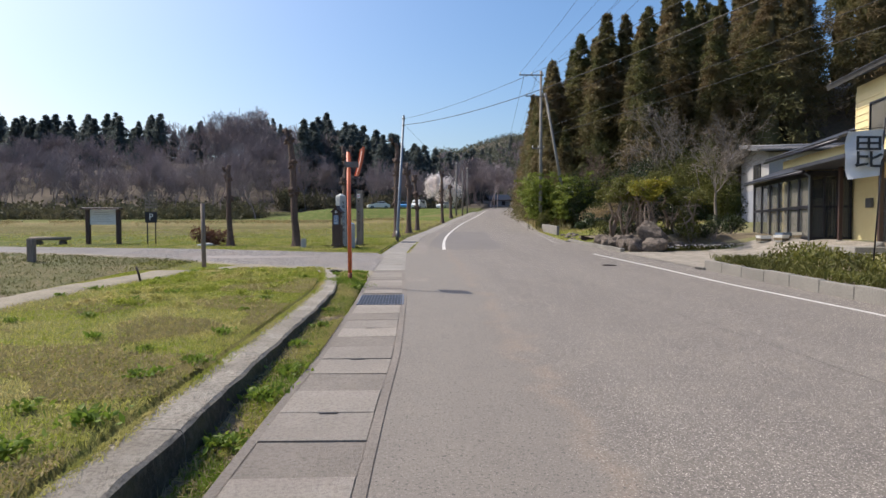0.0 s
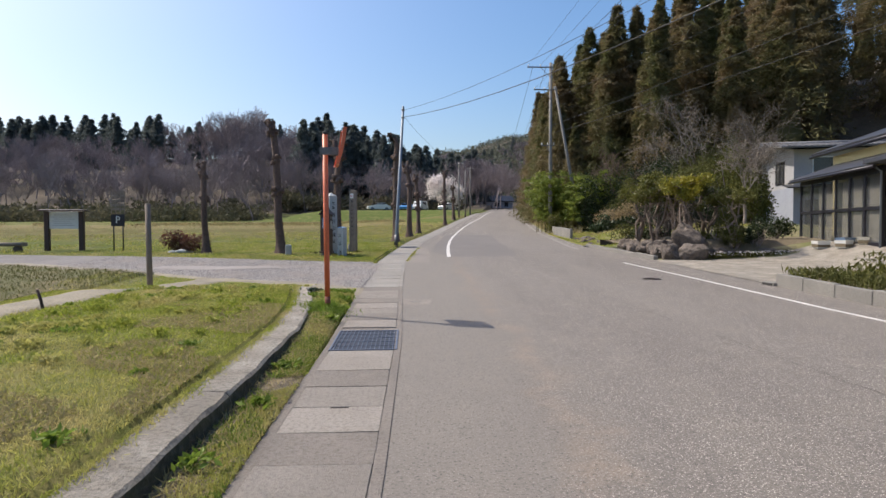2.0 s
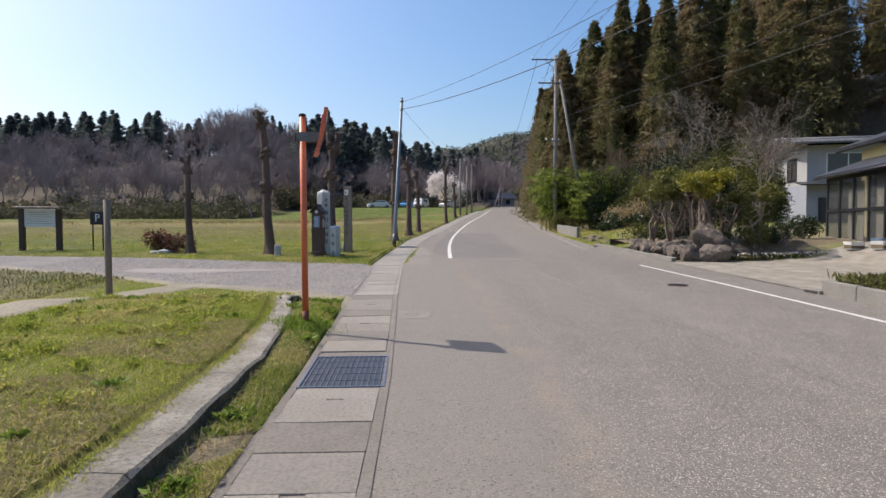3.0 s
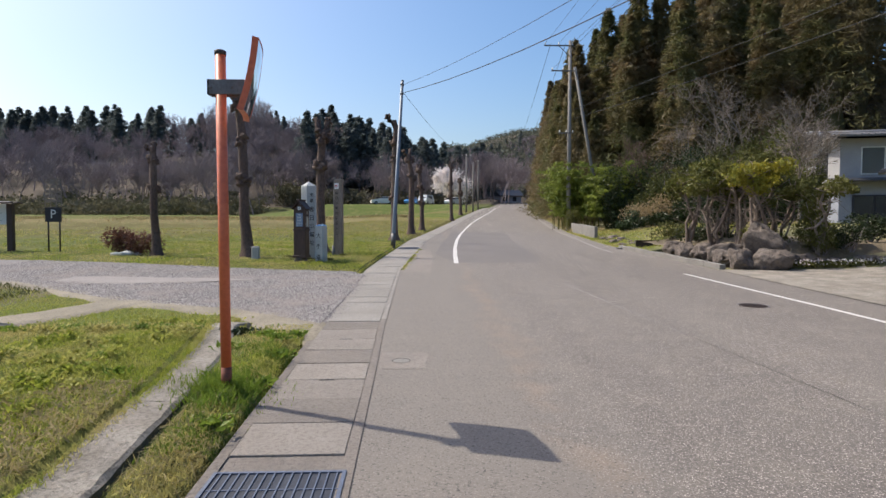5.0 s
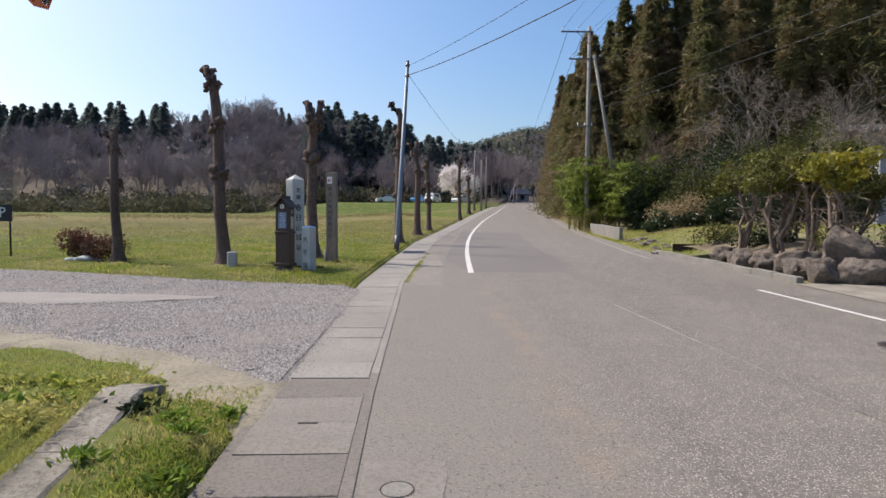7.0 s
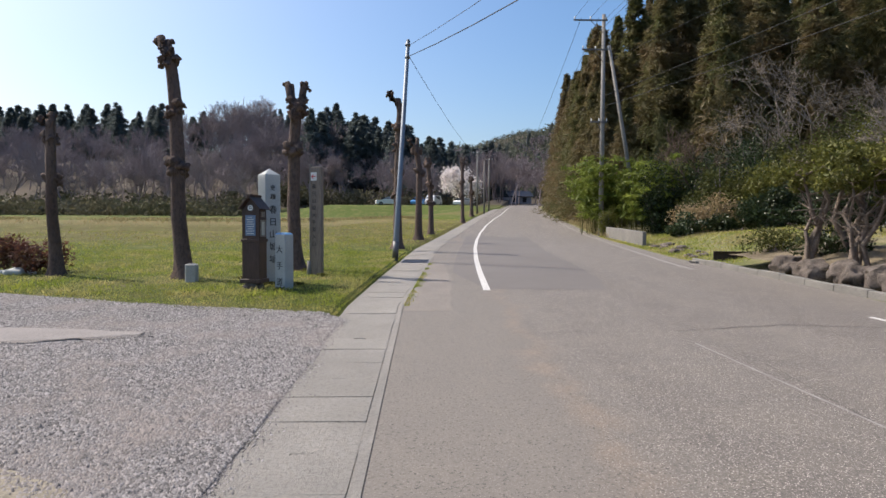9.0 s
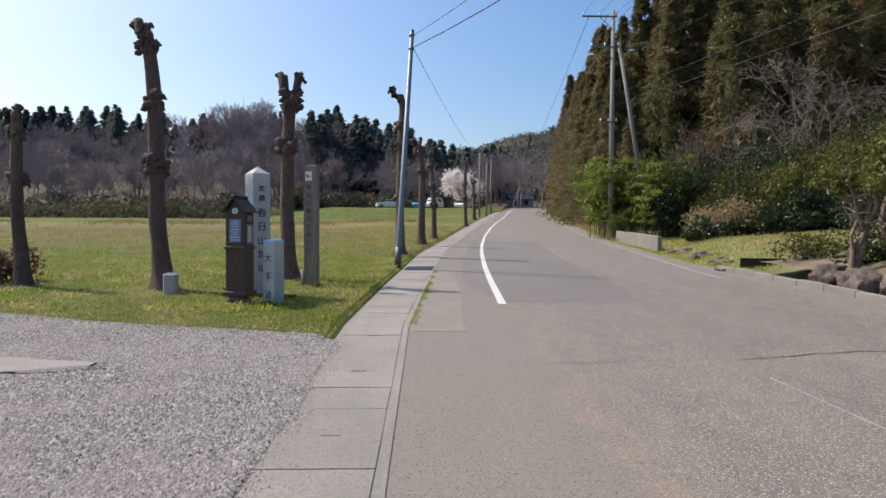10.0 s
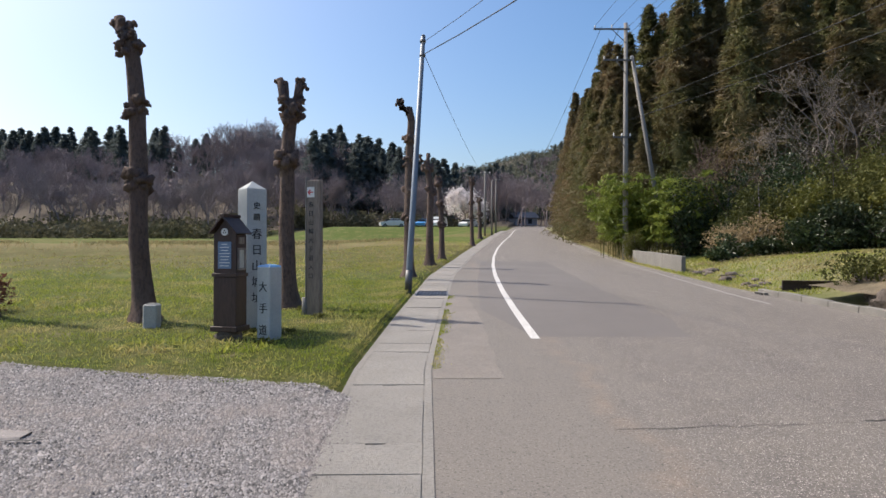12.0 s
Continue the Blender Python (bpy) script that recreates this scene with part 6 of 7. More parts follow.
tagged(sheet("rockery_soil", 8.0, 14.5, 22.3, 29.0, 16, 16, lambda x, y: float(road_z(y)) + 0.06 + (0.26 + 0.3 * float(smooth(8.2, 10, x))) * float(smooth(22.2, 23.3, y)) + 0.08 * noise.noise(Vector((x * 1.5, y * 1.5, 2))), SOIL), "dark leaf-strewn garden soil", "soil", kind="structure")


def garden_tree(x, y, h, spread_r, seed, leaf, label, leaves=2600, stems=4, top_flat=0.5, size=0.1):
    """A cloud-pruned garden tree: several bare crooked stems under a flat leafy head."""
    rng = np.random.default_rng(seed)
    base = float(road_z(y)) + 0.5
    top = thing("garden_tree", x, y, base - 0.1, label=label, category="tree", group="rockery trees")
    segs, heads = [], []
    for k in range(stems):
        a = rng.uniform(0, 6.28)
        p = np.array([rng.normal() * 0.08, rng.normal() * 0.08, 0.0])
        rr = rng.uniform(0.045, 0.08)
        tgt = np.array([math.cos(a) * spread_r * 0.5, math.sin(a) * spread_r * 0.5, h * rng.uniform(0.52, 0.92)])
        for i in range(5):
            q = p + (tgt - p) / (5 - i) + rng.normal(size=3) * np.array([0.09, 0.09, 0.03])
            segs.append((p, q, rr * (1 - 0.12 * i), rr * (1 - 0.12 * (i + 1))))
            if i > 0:
                for _ in range(3):
                    a2 = rng.uniform(0, 6.28)
                    e = q + np.array([math.cos(a2), math.sin(a2), rng.uniform(-0.1, 0.9)]) * rng.uniform(0.2, 0.5)
                    segs.append((q, e, rr * 0.28, rr * 0.1))
                    e2 = e + rng.normal(size=3) * 0.16
                    segs.append((e, e2, rr * 0.15, rr * 0.08))
            p = q
        heads.append(p)
        for _ in range(4):
            e = p + rng.normal(size=3) * np.array([0.45, 0.45, 0.12]) * spread_r + np.array([0, 0, 0.15])
            segs.append((p, e, rr * 0.4, rr * 0.15))
            heads.append(e)
    raw("branchwork", *stick_arrays(segs, 6), TWIG_PALE if seed == 105 else GARDEN_BARK, top, True)
    hd = np.array(heads)
    rad = rng.uniform(0.12, 0.30, len(hd)) * (0.7 + 0.5 * top_flat)
    pick = rng.integers(0, len(hd), leaves)
    d = rng.normal(size=(leaves, 3))
    d /= np.linalg.norm(d, axis=1, keepdims=True)
    cc = hd[pick] + d * (rad[pick] * rng.uniform(0.35, 1.1, leaves))[:, None] * np.array([1.25, 1.25, 0.8])
    raw("crown", *leaf_cards(cc, size, size * 0.5, None, -0.2, rng), leaf, top)
    return top


garden_tree(8.7, 24.9, 2.5, 0.72, 101, YELLOW_GREEN, "cloud-pruned tree with crooked bare stems and olive head", 3400, 5)
garden_tree(8.55, 26.3, 2.6, 0.66, 121, YELLOW_GREEN, "cloud-pruned tree with crooked bare stems and olive head", 3200, 4)
garden_tree(9.1, 24.2, 2.75, 0.6, 122, EVERGREEN, "pruned tree with dense olive clumps on bare stems", 3000, 4)
garden_tree(9.2, 23.3, 2.7, 0.62, 102, GOLD_LEAF, "cloud-pruned tree with golden-green head", 4200, 5)
garden_tree(9.7, 26.4, 2.8, 0.8, 103, YELLOW_GREEN, "tall pruned tree with olive head", 3600, 5)
garden_tree(10.5, 24.6, 2.5, 0.6, 104, EVERGREEN, "pruned evergreen above the rockery", 2400, 3)
garden_tree(10.35, 21.9 + 0.7, 2.3, 0.6, 105, EVERGREEN, "slender pale-stemmed pruned tree", 1100, 2)
shrub("round_bush", 10.5, 22.75, 0.62, 0.6, 0.68, 3600, 0.07, EVERGREEN, "clipped round dark green bush", "bush", 111, 0.85, lumps=5, droop=0)
shrub("round_bush", 11.3, 22.9, 0.5, 0.5, 0.5, 2000, 0.07, DARK_LEAF, "clipped dark bush in the rockery", "bush", 112, 0.85, lumps=5, droop=0)
# The last three are added in dark leaf as deep shade behind the trunks.
for k, (x, y, rx) in enumerate(((9.4, 26.8, 0.7), (9.6, 23.8, 0.6), (12.6, 23.8, 0.6), (9.2, 28.6, 0.8), (10.4, 27.6, 1.0), (11.2, 26.0, 1.0), (10.9, 28.6, 1.1))):
    shrub("low_shrub", x, y, rx, rx * 0.8, 0.5 if k < 4 else 1.1, 1500 if k < 4 else 3000, 0.09, (DARK_LEAF, EVERGREEN)[k % 2 if k < 4 else 0], "low leafy rockery shrub, the rear ones added dark for shade", "shrub", 115 + k, 0.9, group="rockery shrubs")
n = 1600
px = rng.uniform(8.7, 12.6, n)
c = np.stack([px, 22.05 + rng.normal(size=n) * 0.1, road_z(np.full(n, 22.0)) + 0.08 + 0.06 * smooth(9, 13, px) + rng.uniform(0, 0.14, n)], axis=1)
tagged(raw("flower_edging", *leaf_cards(c, 0.07, 0.05, np.array([[0, 0, 0.5]]), 0, rng), EVERGREEN), "low green edging plants along the driveway", "plants", kind="stuff")
tagged(raw("white_flowers", *leaf_cards(c[:420] + np.array([0, -0.04, 0.05]), 0.05, 0.045, np.array([[0, 0, 0.8]]), 0, rng), BLOSSOM), "small white edging flowers", "flowers", kind="stuff")


def steel_beam():
    x0, y0, x1, y1 = 8.25, 30.4, 10.9, 29.85
    z = float(road_z(30.2))
    top = thing("steel_beam", x0, y0, z, math.degrees(math.atan2(y1 - y0, x1 - x0)), label="rusty dark steel trough lying at the garden edge", category="beam")
    l = math.hypot(x1 - x0, y1 - y0)
    bm = bmesh.new()
    box(bm, 0, l, -0.01, 0.02, 0.05, 0.30, 0.004)
    part("web", bm, RUST, top)
    bm = bmesh.new()
    box(bm, 0, l, -0.08, 0.02, 0.29, 0.32, 0.004)
    part("top_flange", bm, RUST, top)
    bm = bmesh.new()
    box(bm, -0.02, l + 0.02, -0.1, 0.05, -0.1, 0.06, 0.006)
    part("bottom_flange", bm, RUST, top)


steel_beam()
stone_rnd = random.Random(4)
for k in range(22):
    y = stone_rnd.uniform(30.6, 37.2)
    x = 7.95 + (y - 30) * 0.11 + stone_rnd.uniform(0, 0.9)
    s = stone_rnd.uniform(0.07, 0.2)
    bm = bmesh.new()
    lump(bm, (0, 0, 0), s, k * 1.3, 0.45, 2, (1.3, 1, 0.6))
    ob = tagged(part("edge_stone", bm, ROCK), "broken dark stone along the verge edge", "stone", group="verge edge stones")
    ob.matrix_basis = pose(x, y, at(x, y) + s * 0.25, 0, 0, k * 40)
for x, y in ((7.62, 29.95), (7.5, 15.35)):
    top = thing("drain_mouth", x, y, float(road_z(y)), 0, label="dark square drain mouth in the kerb line", category="drain")
    bm = bmesh.new()
    box(bm, -0.2, 0.35, -0.22, 0.22, -0.02, 0.06, 0.005)
    part("lid", bm, CONC_DARK, top)
    # Near-black slab on the lid's face paints the shaded hole.
    bm = bmesh.new()
    box(bm, -0.215, -0.2, -0.18, 0.18, -0.01, 0.05)
    part("opening", bm, INSIDE_SHADE, top, "near-black block standing in for the shaded drain")


def round_cover(x, y, r, material, label, rim=True):
    top = thing("manhole_cover", x, y, float(road_z(y)), label=label, category="manhole cover", group="manhole covers")
    top.rotation_euler = (math.atan(0.0305), 0, 0)
    bm = bmesh.new()
    tube(bm, [(0, 0, -0.02), (0, 0, 0.006)], r, 28)
    part("lid", bm, material, top)
    if rim:
        bm = bmesh.new()
        n = 28
        a = [bm.verts.new((math.cos(6.2832 * k / n) * r * 1.02, math.sin(6.2832 * k / n) * r * 1.02, 0.004)) for k in range(n)]
        b = [bm.verts.new((math.cos(6.2832 * k / n) * r * 1.12, math.sin(6.2832 * k / n) * r * 1.12, 0.007)) for k in range(n)]
        for k in range(n):
            bm.faces.new((a[k], b[k], b[(k + 1) % n], a[(k + 1) % n]))
        part("rim", bm, TAR if r < 0.2 else GREY_STEEL, top)
    for k in range(-3, 4) if r > 0.2 else ():
        bm = bmesh.new()
        w = math.sqrt(max(0.0, (r * 0.85) ** 2 - (k * r * 0.25) ** 2))
        box(bm, -w, w, k * r * 0.25 - 0.012, k * r * 0.25 + 0.012, 0.006, 0.011)
        part("rib", bm, material, top)


round_cover(5.32, 16.62, 0.215, RUST, "dark rusty iron manhole cover in the road")
round_cover(-0.12, 13.25, 0.085, CONC_DARK, "small round valve cover in the asphalt")


def tubs():
    for k, (dx, dy, m, lab) in enumerate(((0, 0, WHITE_PAINT, "white plastic planter box beside the house"), (0.5, -0.4, BLUE_PANEL, "blue plastic tub beside the house"), (0.2, -0.75, WHITE_PAINT, "white plastic bucket beside the house"), (0.75, -0.9, CURTAIN, "pale plastic crate beside the house"))):
        x, y = 12.6 + dx, 21.4 + dy
        top = thing("plastic_tub", x, y, at(x, y) + 0.02, k * 13, label=lab, category="tub", group="plastic tubs")
        bm = bmesh.new()
        rings = []
        for zz, s in ((0, 0.13), (0.24, 0.17), (0.24, 0.15), (0.05, 0.12)):
            rings.append([bm.verts.new((sx * s * 1.3, sy * s, zz)) for sx, sy in ((-1, -1), (1, -1), (1, 1), (-1, 1))])
        for a, b in zip(rings, rings[1:]):
            for j in range(4):
                bm.faces.new((a[j], a[(j + 1) % 4], b[(j + 1) % 4], b[j]))
        bm.faces.new(rings[0][::-1])
        bm.faces.new(rings[-1])
        part("body", bm, m, top)
        bm = bmesh.new()
        box(bm, -0.2, 0.2, -0.15, 0.15, 0.04, 0.19)
        part("contents", bm, SOIL, top)


tubs()


def banner():
    x, y = 9.62, 12.3
    z = float(road_z(y)) + 0.2
    top = thing("banner", x, y, z, label="white cloth banner with a black character on a leaning pole", category="banner")
    bm = bmesh.new()
    tube(bm, [(0, 0, -0.1), (0.22, 0, 3.3)], 0.016, 8)
    part("pole", bm, BLACK_METAL, top)
    bm = bmesh.new()
    tube(bm, [(-0.62, 0, 3.02), (0.21, 0, 3.1)], 0.01, 8)
    part("top_rod", bm, BLACK_METAL, top)
    bm = bmesh.new()
    n, k = 14, 12
    wave = lambda u, v: 0.05 * math.sin(u * 7 + v * 3) * (1 - u) + 0.03 * math.sin(v * 9)
    g = []
    for i in range(n + 1):
        for j in range(k + 1):
            u, v2 = i / n, j / k
            xr = 0.2 - 0.06 * v2
            g.append(bm.verts.new((xr - 0.78 * (1 - u) + 0.09 * v2 * (1 - u) - 0.06 * math.sin(v2 * 3) * (1 - u), wave(u, v2), 3.06 - 0.98 * v2 - 0.06 * (1 - u) * (1 + 0.5 * v2))))
    for i in range(n):
        for j in range(k):
            p = i * (k + 1) + j
            bm.faces.new((g[p], g[p + k + 1], g[p + k + 2], g[p + 1])).smooth = True
    part("cloth", bm, CLOTH, top)
    letters("毘", 0.76, INK, top, face_of(-90, 0.09, 2.52, -0.2), name="character")


banner()

# ---- houses ----


def window(parent, x, y0, y1, z0, z1, cols=1, rows=1, frame_m=BLACK_METAL, axis="x", out=-1, inner=CURTAIN, bar=0.05):
    """A framed window in a wall plane at x (or at y when axis is 'y'); out is the outward sign."""
    def bx(bm, a0, a1, b0, b1, d0, d1):
        lo, hi = sorted((x + out * d0, x + out * d1))
        if axis == "x":
            box(bm, lo, hi, a0, a1, b0, b1)
        else:
            box(bm, a0, a1, lo, hi, b0, b1)
    w = thing("window", 0, 0, 0)
    w.parent = parent
    bm = bmesh.new()
    bx(bm, y0, y1, z0, z0 + bar, 0.0, 0.05)
    bx(bm, y0, y1, z1 - bar, z1, 0.0, 0.05)
    bx(bm, y0, y0 + bar, z0 + bar, z1 - bar, 0.0, 0.05)
    bx(bm, y1 - bar, y1, z0 + bar, z1 - bar, 0.0, 0.05)
    for i in range(1, cols):
        c = y0 + (y1 - y0) * i / cols
        bx(bm, c - bar / 2, c + bar / 2, z0 + bar, z1 - bar, 0.0, 0.045)
    for i in range(1, rows):
        c = z0 + (z1 - z0) * i / rows
        bx(bm, y0 + bar, y1 - bar, c - bar / 2, c + bar / 2, 0.002, 0.043)
    part("window_frame", bm, frame_m, w)
    for i in range(cols):
        bm = bmesh.new()
        a, b = y0 + (y1 - y0) * i / cols, y0 + (y1 - y0) * (i + 1) / cols
        bx(bm, a + bar / 2, b - bar / 2, z0 + bar / 2, z1 - bar / 2, 0.012, 0.018)
        g = part("pane", bm, GLASS, w)
        g.visible_shadow = False
    # Backing sheet: a curtain, or near-black painted as the room's shade.
    bm = bmesh.new()
    bx(bm, y0 + bar, y1 - bar, z0 + bar, z1 - bar, 0.002, 0.006)
    part("curtain", bm, inner, w)
    return w


def siding(parent, x, y0, y1, z0, z1, material, out=-1, pitch=0.2, axis="x"):
    """Overlapping boards on a wall plane."""
    n = max(1, int((z1 - z0) / pitch))
    for i in range(n):
        a, b = z0 + i * pitch, min(z0 + (i + 1) * pitch, z1)
        bm = bmesh.new()
        vs = []
        for yy in (y0, y1):
            for zz, d in ((a, 0.028), (b + 0.01, 0.008), (b + 0.01, 0.0), (a, 0.0)):
                vs.append(bm.verts.new((x + out * d, yy, zz) if axis == "x" else (yy, x + out * d, zz)))
        for k in range(4):
            bm.faces.new((vs[k], vs[(k + 1) % 4], vs[4 + (k + 1) % 4], vs[4 + k]))
        bm.faces.new(vs[:4])
        bm.faces.new(vs[4:][::-1])
        bmesh.ops.recalc_face_normals(bm, faces=bm.faces)
        part("siding_board", bm, material, parent)


def cream_house():
    g = 0.95
    top = thing("cream_house", 13.1, 19.55, 0, -12.3, label="cream-sided two-storey house with a glazed dark sun room", category="house")
    wall = thing("wall", 0, 0, 0)
    wall.parent = top
    bm = bmesh.new()
    box(bm, 1.33, 8.0, 0.0, 6.2, g - 0.6, 4.45)
    part("single_storey_body", bm, SIDING, wall)
    bm = bmesh.new()
    box(bm, 1.33, 9.0, -7.5, -0.03, g - 0.6, 6.2)
    vs = [bm.verts.new(p) for p in ((1.33, -7.5, 6.2), (9, -7.5, 6.2), (5.2, -7.5, 8.1), (1.33, -0.03, 6.2), (9, -0.03, 6.2), (5.2, -0.03, 8.1))]
    bm.faces.new((vs[0], vs[1], vs[2]))
    bm.faces.new((vs[3], vs[5], vs[4]))
    part("two_storey_body", bm, SIDING, wall)
    siding(wall, 1.33, -7.5, -0.03, g + 0.1, 6.1, SIDING, -1, 0.22)
    siding(wall, 0.0, 1.33, 9.0, 4.9, 6.1, SIDING, 1, 0.22, "y")
    bm = bmesh.new()
    box(bm, 1.24, 8.0, -7.6, -0.02, g - 0.6, g + 0.1, 0.01)
    part("foundation", bm, CONC, wall)
    # roofs
    roof = thing("roof", 0, 0, 0)
    roof.parent = top
    bm = bmesh.new()
    m = Matrix.Translation((0.85, 0, 4.55)) @ Matrix.Rotation(radians(-20), 4, "Y")
    box(bm, 0, 4.2, -0.02, 6.9, 0, 0.09, 0.01, m)
    m2 = Matrix.Translation((8.7, 0, 4.55)) @ Matrix.Rotation(radians(20), 4, "Y")
    box(bm, -4.3, 0, -0.02, 6.9, 0, 0.09, 0.01, m2)
    part("low_roof", bm, ROOF, roof)
    bm = bmesh.new()
    tube(bm, [(0.82, -0.02, 4.5), (0.82, 6.9, 4.5)], 0.06, 8)
    part("rain_gutter", bm, BLACK_METAL, roof)
    for s in (-1, 1):
        bm = bmesh.new()
        m = Matrix.Translation((5.2, 0, 8.2)) @ Matrix.Rotation(radians(22 * s), 4, "Y")
        box(bm, min(0, s * 4.9), max(0, s * 4.9), -8.2, 0.55, -0.05, 0.06, 0.01, m)
        part("high_roof", bm, ROOF, roof)
        bm = bmesh.new()
        box(bm, min(s * 4.9, s * 4.86), max(s * 4.9, s * 4.86), -8.2, 0.55, -0.12, 0.02, 0, m)
        part("fascia", bm, GREY_STEEL, roof, "grey fascia board")
    window(wall, 1.30, -3.2, -1.0, 4.3, 5.5, 2, 1, BLACK_METAL)
    # sun room
    room = thing("sun_room", 0, 0, 0)
    room.parent = top
    bm = bmesh.new()
    box(bm, 0.0, 1.3, 0.03, 5.7, g - 0.4, g + 0.32, 0.008)
    part("sill_wall", bm, BLACK_METAL, room)
    bm = bmesh.new()
    for k in range(7):
        yy = 0.03 + 5.6 * k / 6
        box(bm, 0.0, 0.07, yy - 0.015, yy + 0.085, g + 0.32, 3.45)
    box(bm, 0.0, 0.075, 0.03, 5.7, 3.3, 3.5)
    box(bm, 0.0, 0.075, 0.03, 5.7, g + 1.28, g + 1.38)
    box(bm, 0.0, 0.07, 0.03, 0.1, g + 0.32, 3.5)
    for k in range(4):
        xx = 0.4 * k + 0.02
        box(bm, xx, xx + 0.06, 0.03, 0.1, g + 0.32, 3.5)
    box(bm, 0.0, 1.3, 0.03, 0.1, 3.3, 3.5)
    box(bm, 0.0, 1.3, 0.035, 0.095, g + 1.3, g + 1.36)
    part("frame", bm, BLACK_METAL, room)
    for k in range(6):
        bm = bmesh.new()
        a = 0.1 + 5.6 * k / 6
        box(bm, 0.03, 0.036, a, a + 0.87, g + 0.32, 3.3)
        gp = part("pane", bm, GLASS, room)
        gp.visible_shadow = False
        if k < 5:
            bm = bmesh.new()
            box(bm, 0.10, 0.115, a + (0.03, 0.3, 0.05, 0.42, 0.1)[k], a + (0.8, 0.82, 0.62, 0.84, 0.5)[k], g + 0.34, 3.2)
            part("curtain", bm, CURTAIN, room, "pale curtain, in the side panes standing in for reflections")
    for k in range(3):
        bm = bmesh.new()
        box(bm, 0.08 + 0.4 * k, 0.42 + 0.4 * k, 0.06, 0.066, g + 0.32, 3.3)
        gp = part("pane", bm, GLASS, room)
        gp.visible_shadow = False
    # Back wall coloured near-black for the sun room's inner shade.
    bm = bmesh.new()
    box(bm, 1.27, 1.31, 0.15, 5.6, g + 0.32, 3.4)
    part("back_wall", bm, INSIDE_SHADE, room)
    # Pale sheets behind the side panes imitate the cream wall's reflection.
    bm = bmesh.new()
    box(bm, 0.75, 0.79, 0.18, 0.22, g + 0.34, 3.2)
    box(bm, 0.82, 1.24, 0.16, 0.18, g + 0.34, 3.2)
    box(bm, 0.12, 0.5, 0.2, 0.215, g + 0.34, 2.6)
    part("curtain", bm, CURTAIN, room, "pale curtain, in the side panes standing in for reflections")
    bm = bmesh.new()
    m = Matrix.Translation((-0.28, 0, 3.48)) @ Matrix.Rotation(radians(-20), 4, "Y")
    box(bm, 0, 1.75, -0.2, 5.95, 0, 0.06, 0.01, m)
    part("sun_room_roof", bm, ROOF, room)
    bm = bmesh.new()
    tube(bm, [(-0.3, -0.2, 3.44), (-0.3, 5.95, 3.44)], 0.05, 8)
    part("rain_gutter", bm, BLACK_METAL, room)
    bm = bmesh.new()
    tube(bm, [(-0.2, -0.03, 3.42), (-0.05, -0.03, 3.3), (-0.05, -0.03, g - 0.3)], 0.03, 8)
    part("rain_pipe", bm, GALV, room, "pale grey downpipe")
    # porch
    porch = thing("porch", 0, 0, 0)
    porch.parent = top
    for i, (a, z1) in enumerate(((-0.9, g - 0.08), (-0.45, g + 0.08))):
        bm = bmesh.new()
        box(bm, a, 1.24, -4.2 + 0.2 * i, -0.25, g - 0.6, z1, 0.015)
        part("step", bm, CONC, porch)
    for yy in (-1.05, -3.4):
        bm = bmesh.new()
        box(bm, 0.4, 0.51, yy - 0.055, yy + 0.055, g + 0.2, 3.5, 0.01)
        col = part("column", bm, DARK_WOOD, porch, "brown wooden porch column")
        bm = bmesh.new()
        tube(bm, [(0.455, yy, g + 0.06), (0.455, yy, g + 0.22)], [0.13, 0.1], 10)
        part("stone_foot", bm, CONC, col)
    bm = bmesh.new()
    box(bm, -0.6, 1.24, -4.4, -0.15, 3.5, 3.62, 0.01, Matrix.Translation((0, 0, -0.0)))
    part("porch_roof", bm, ROOF, porch)
    bm = bmesh.new()
    box(bm, 1.18, 1.29, -1.3, -1.02, g + 1.25, g + 1.55, 0.01)
    part("meter_box", bm, GREY_STEEL, top)
    window(wall, 1.29, -3.3, -1.7, g + 0.12, g + 2.1, 2, 2, BLACK_METAL)


cream_house()


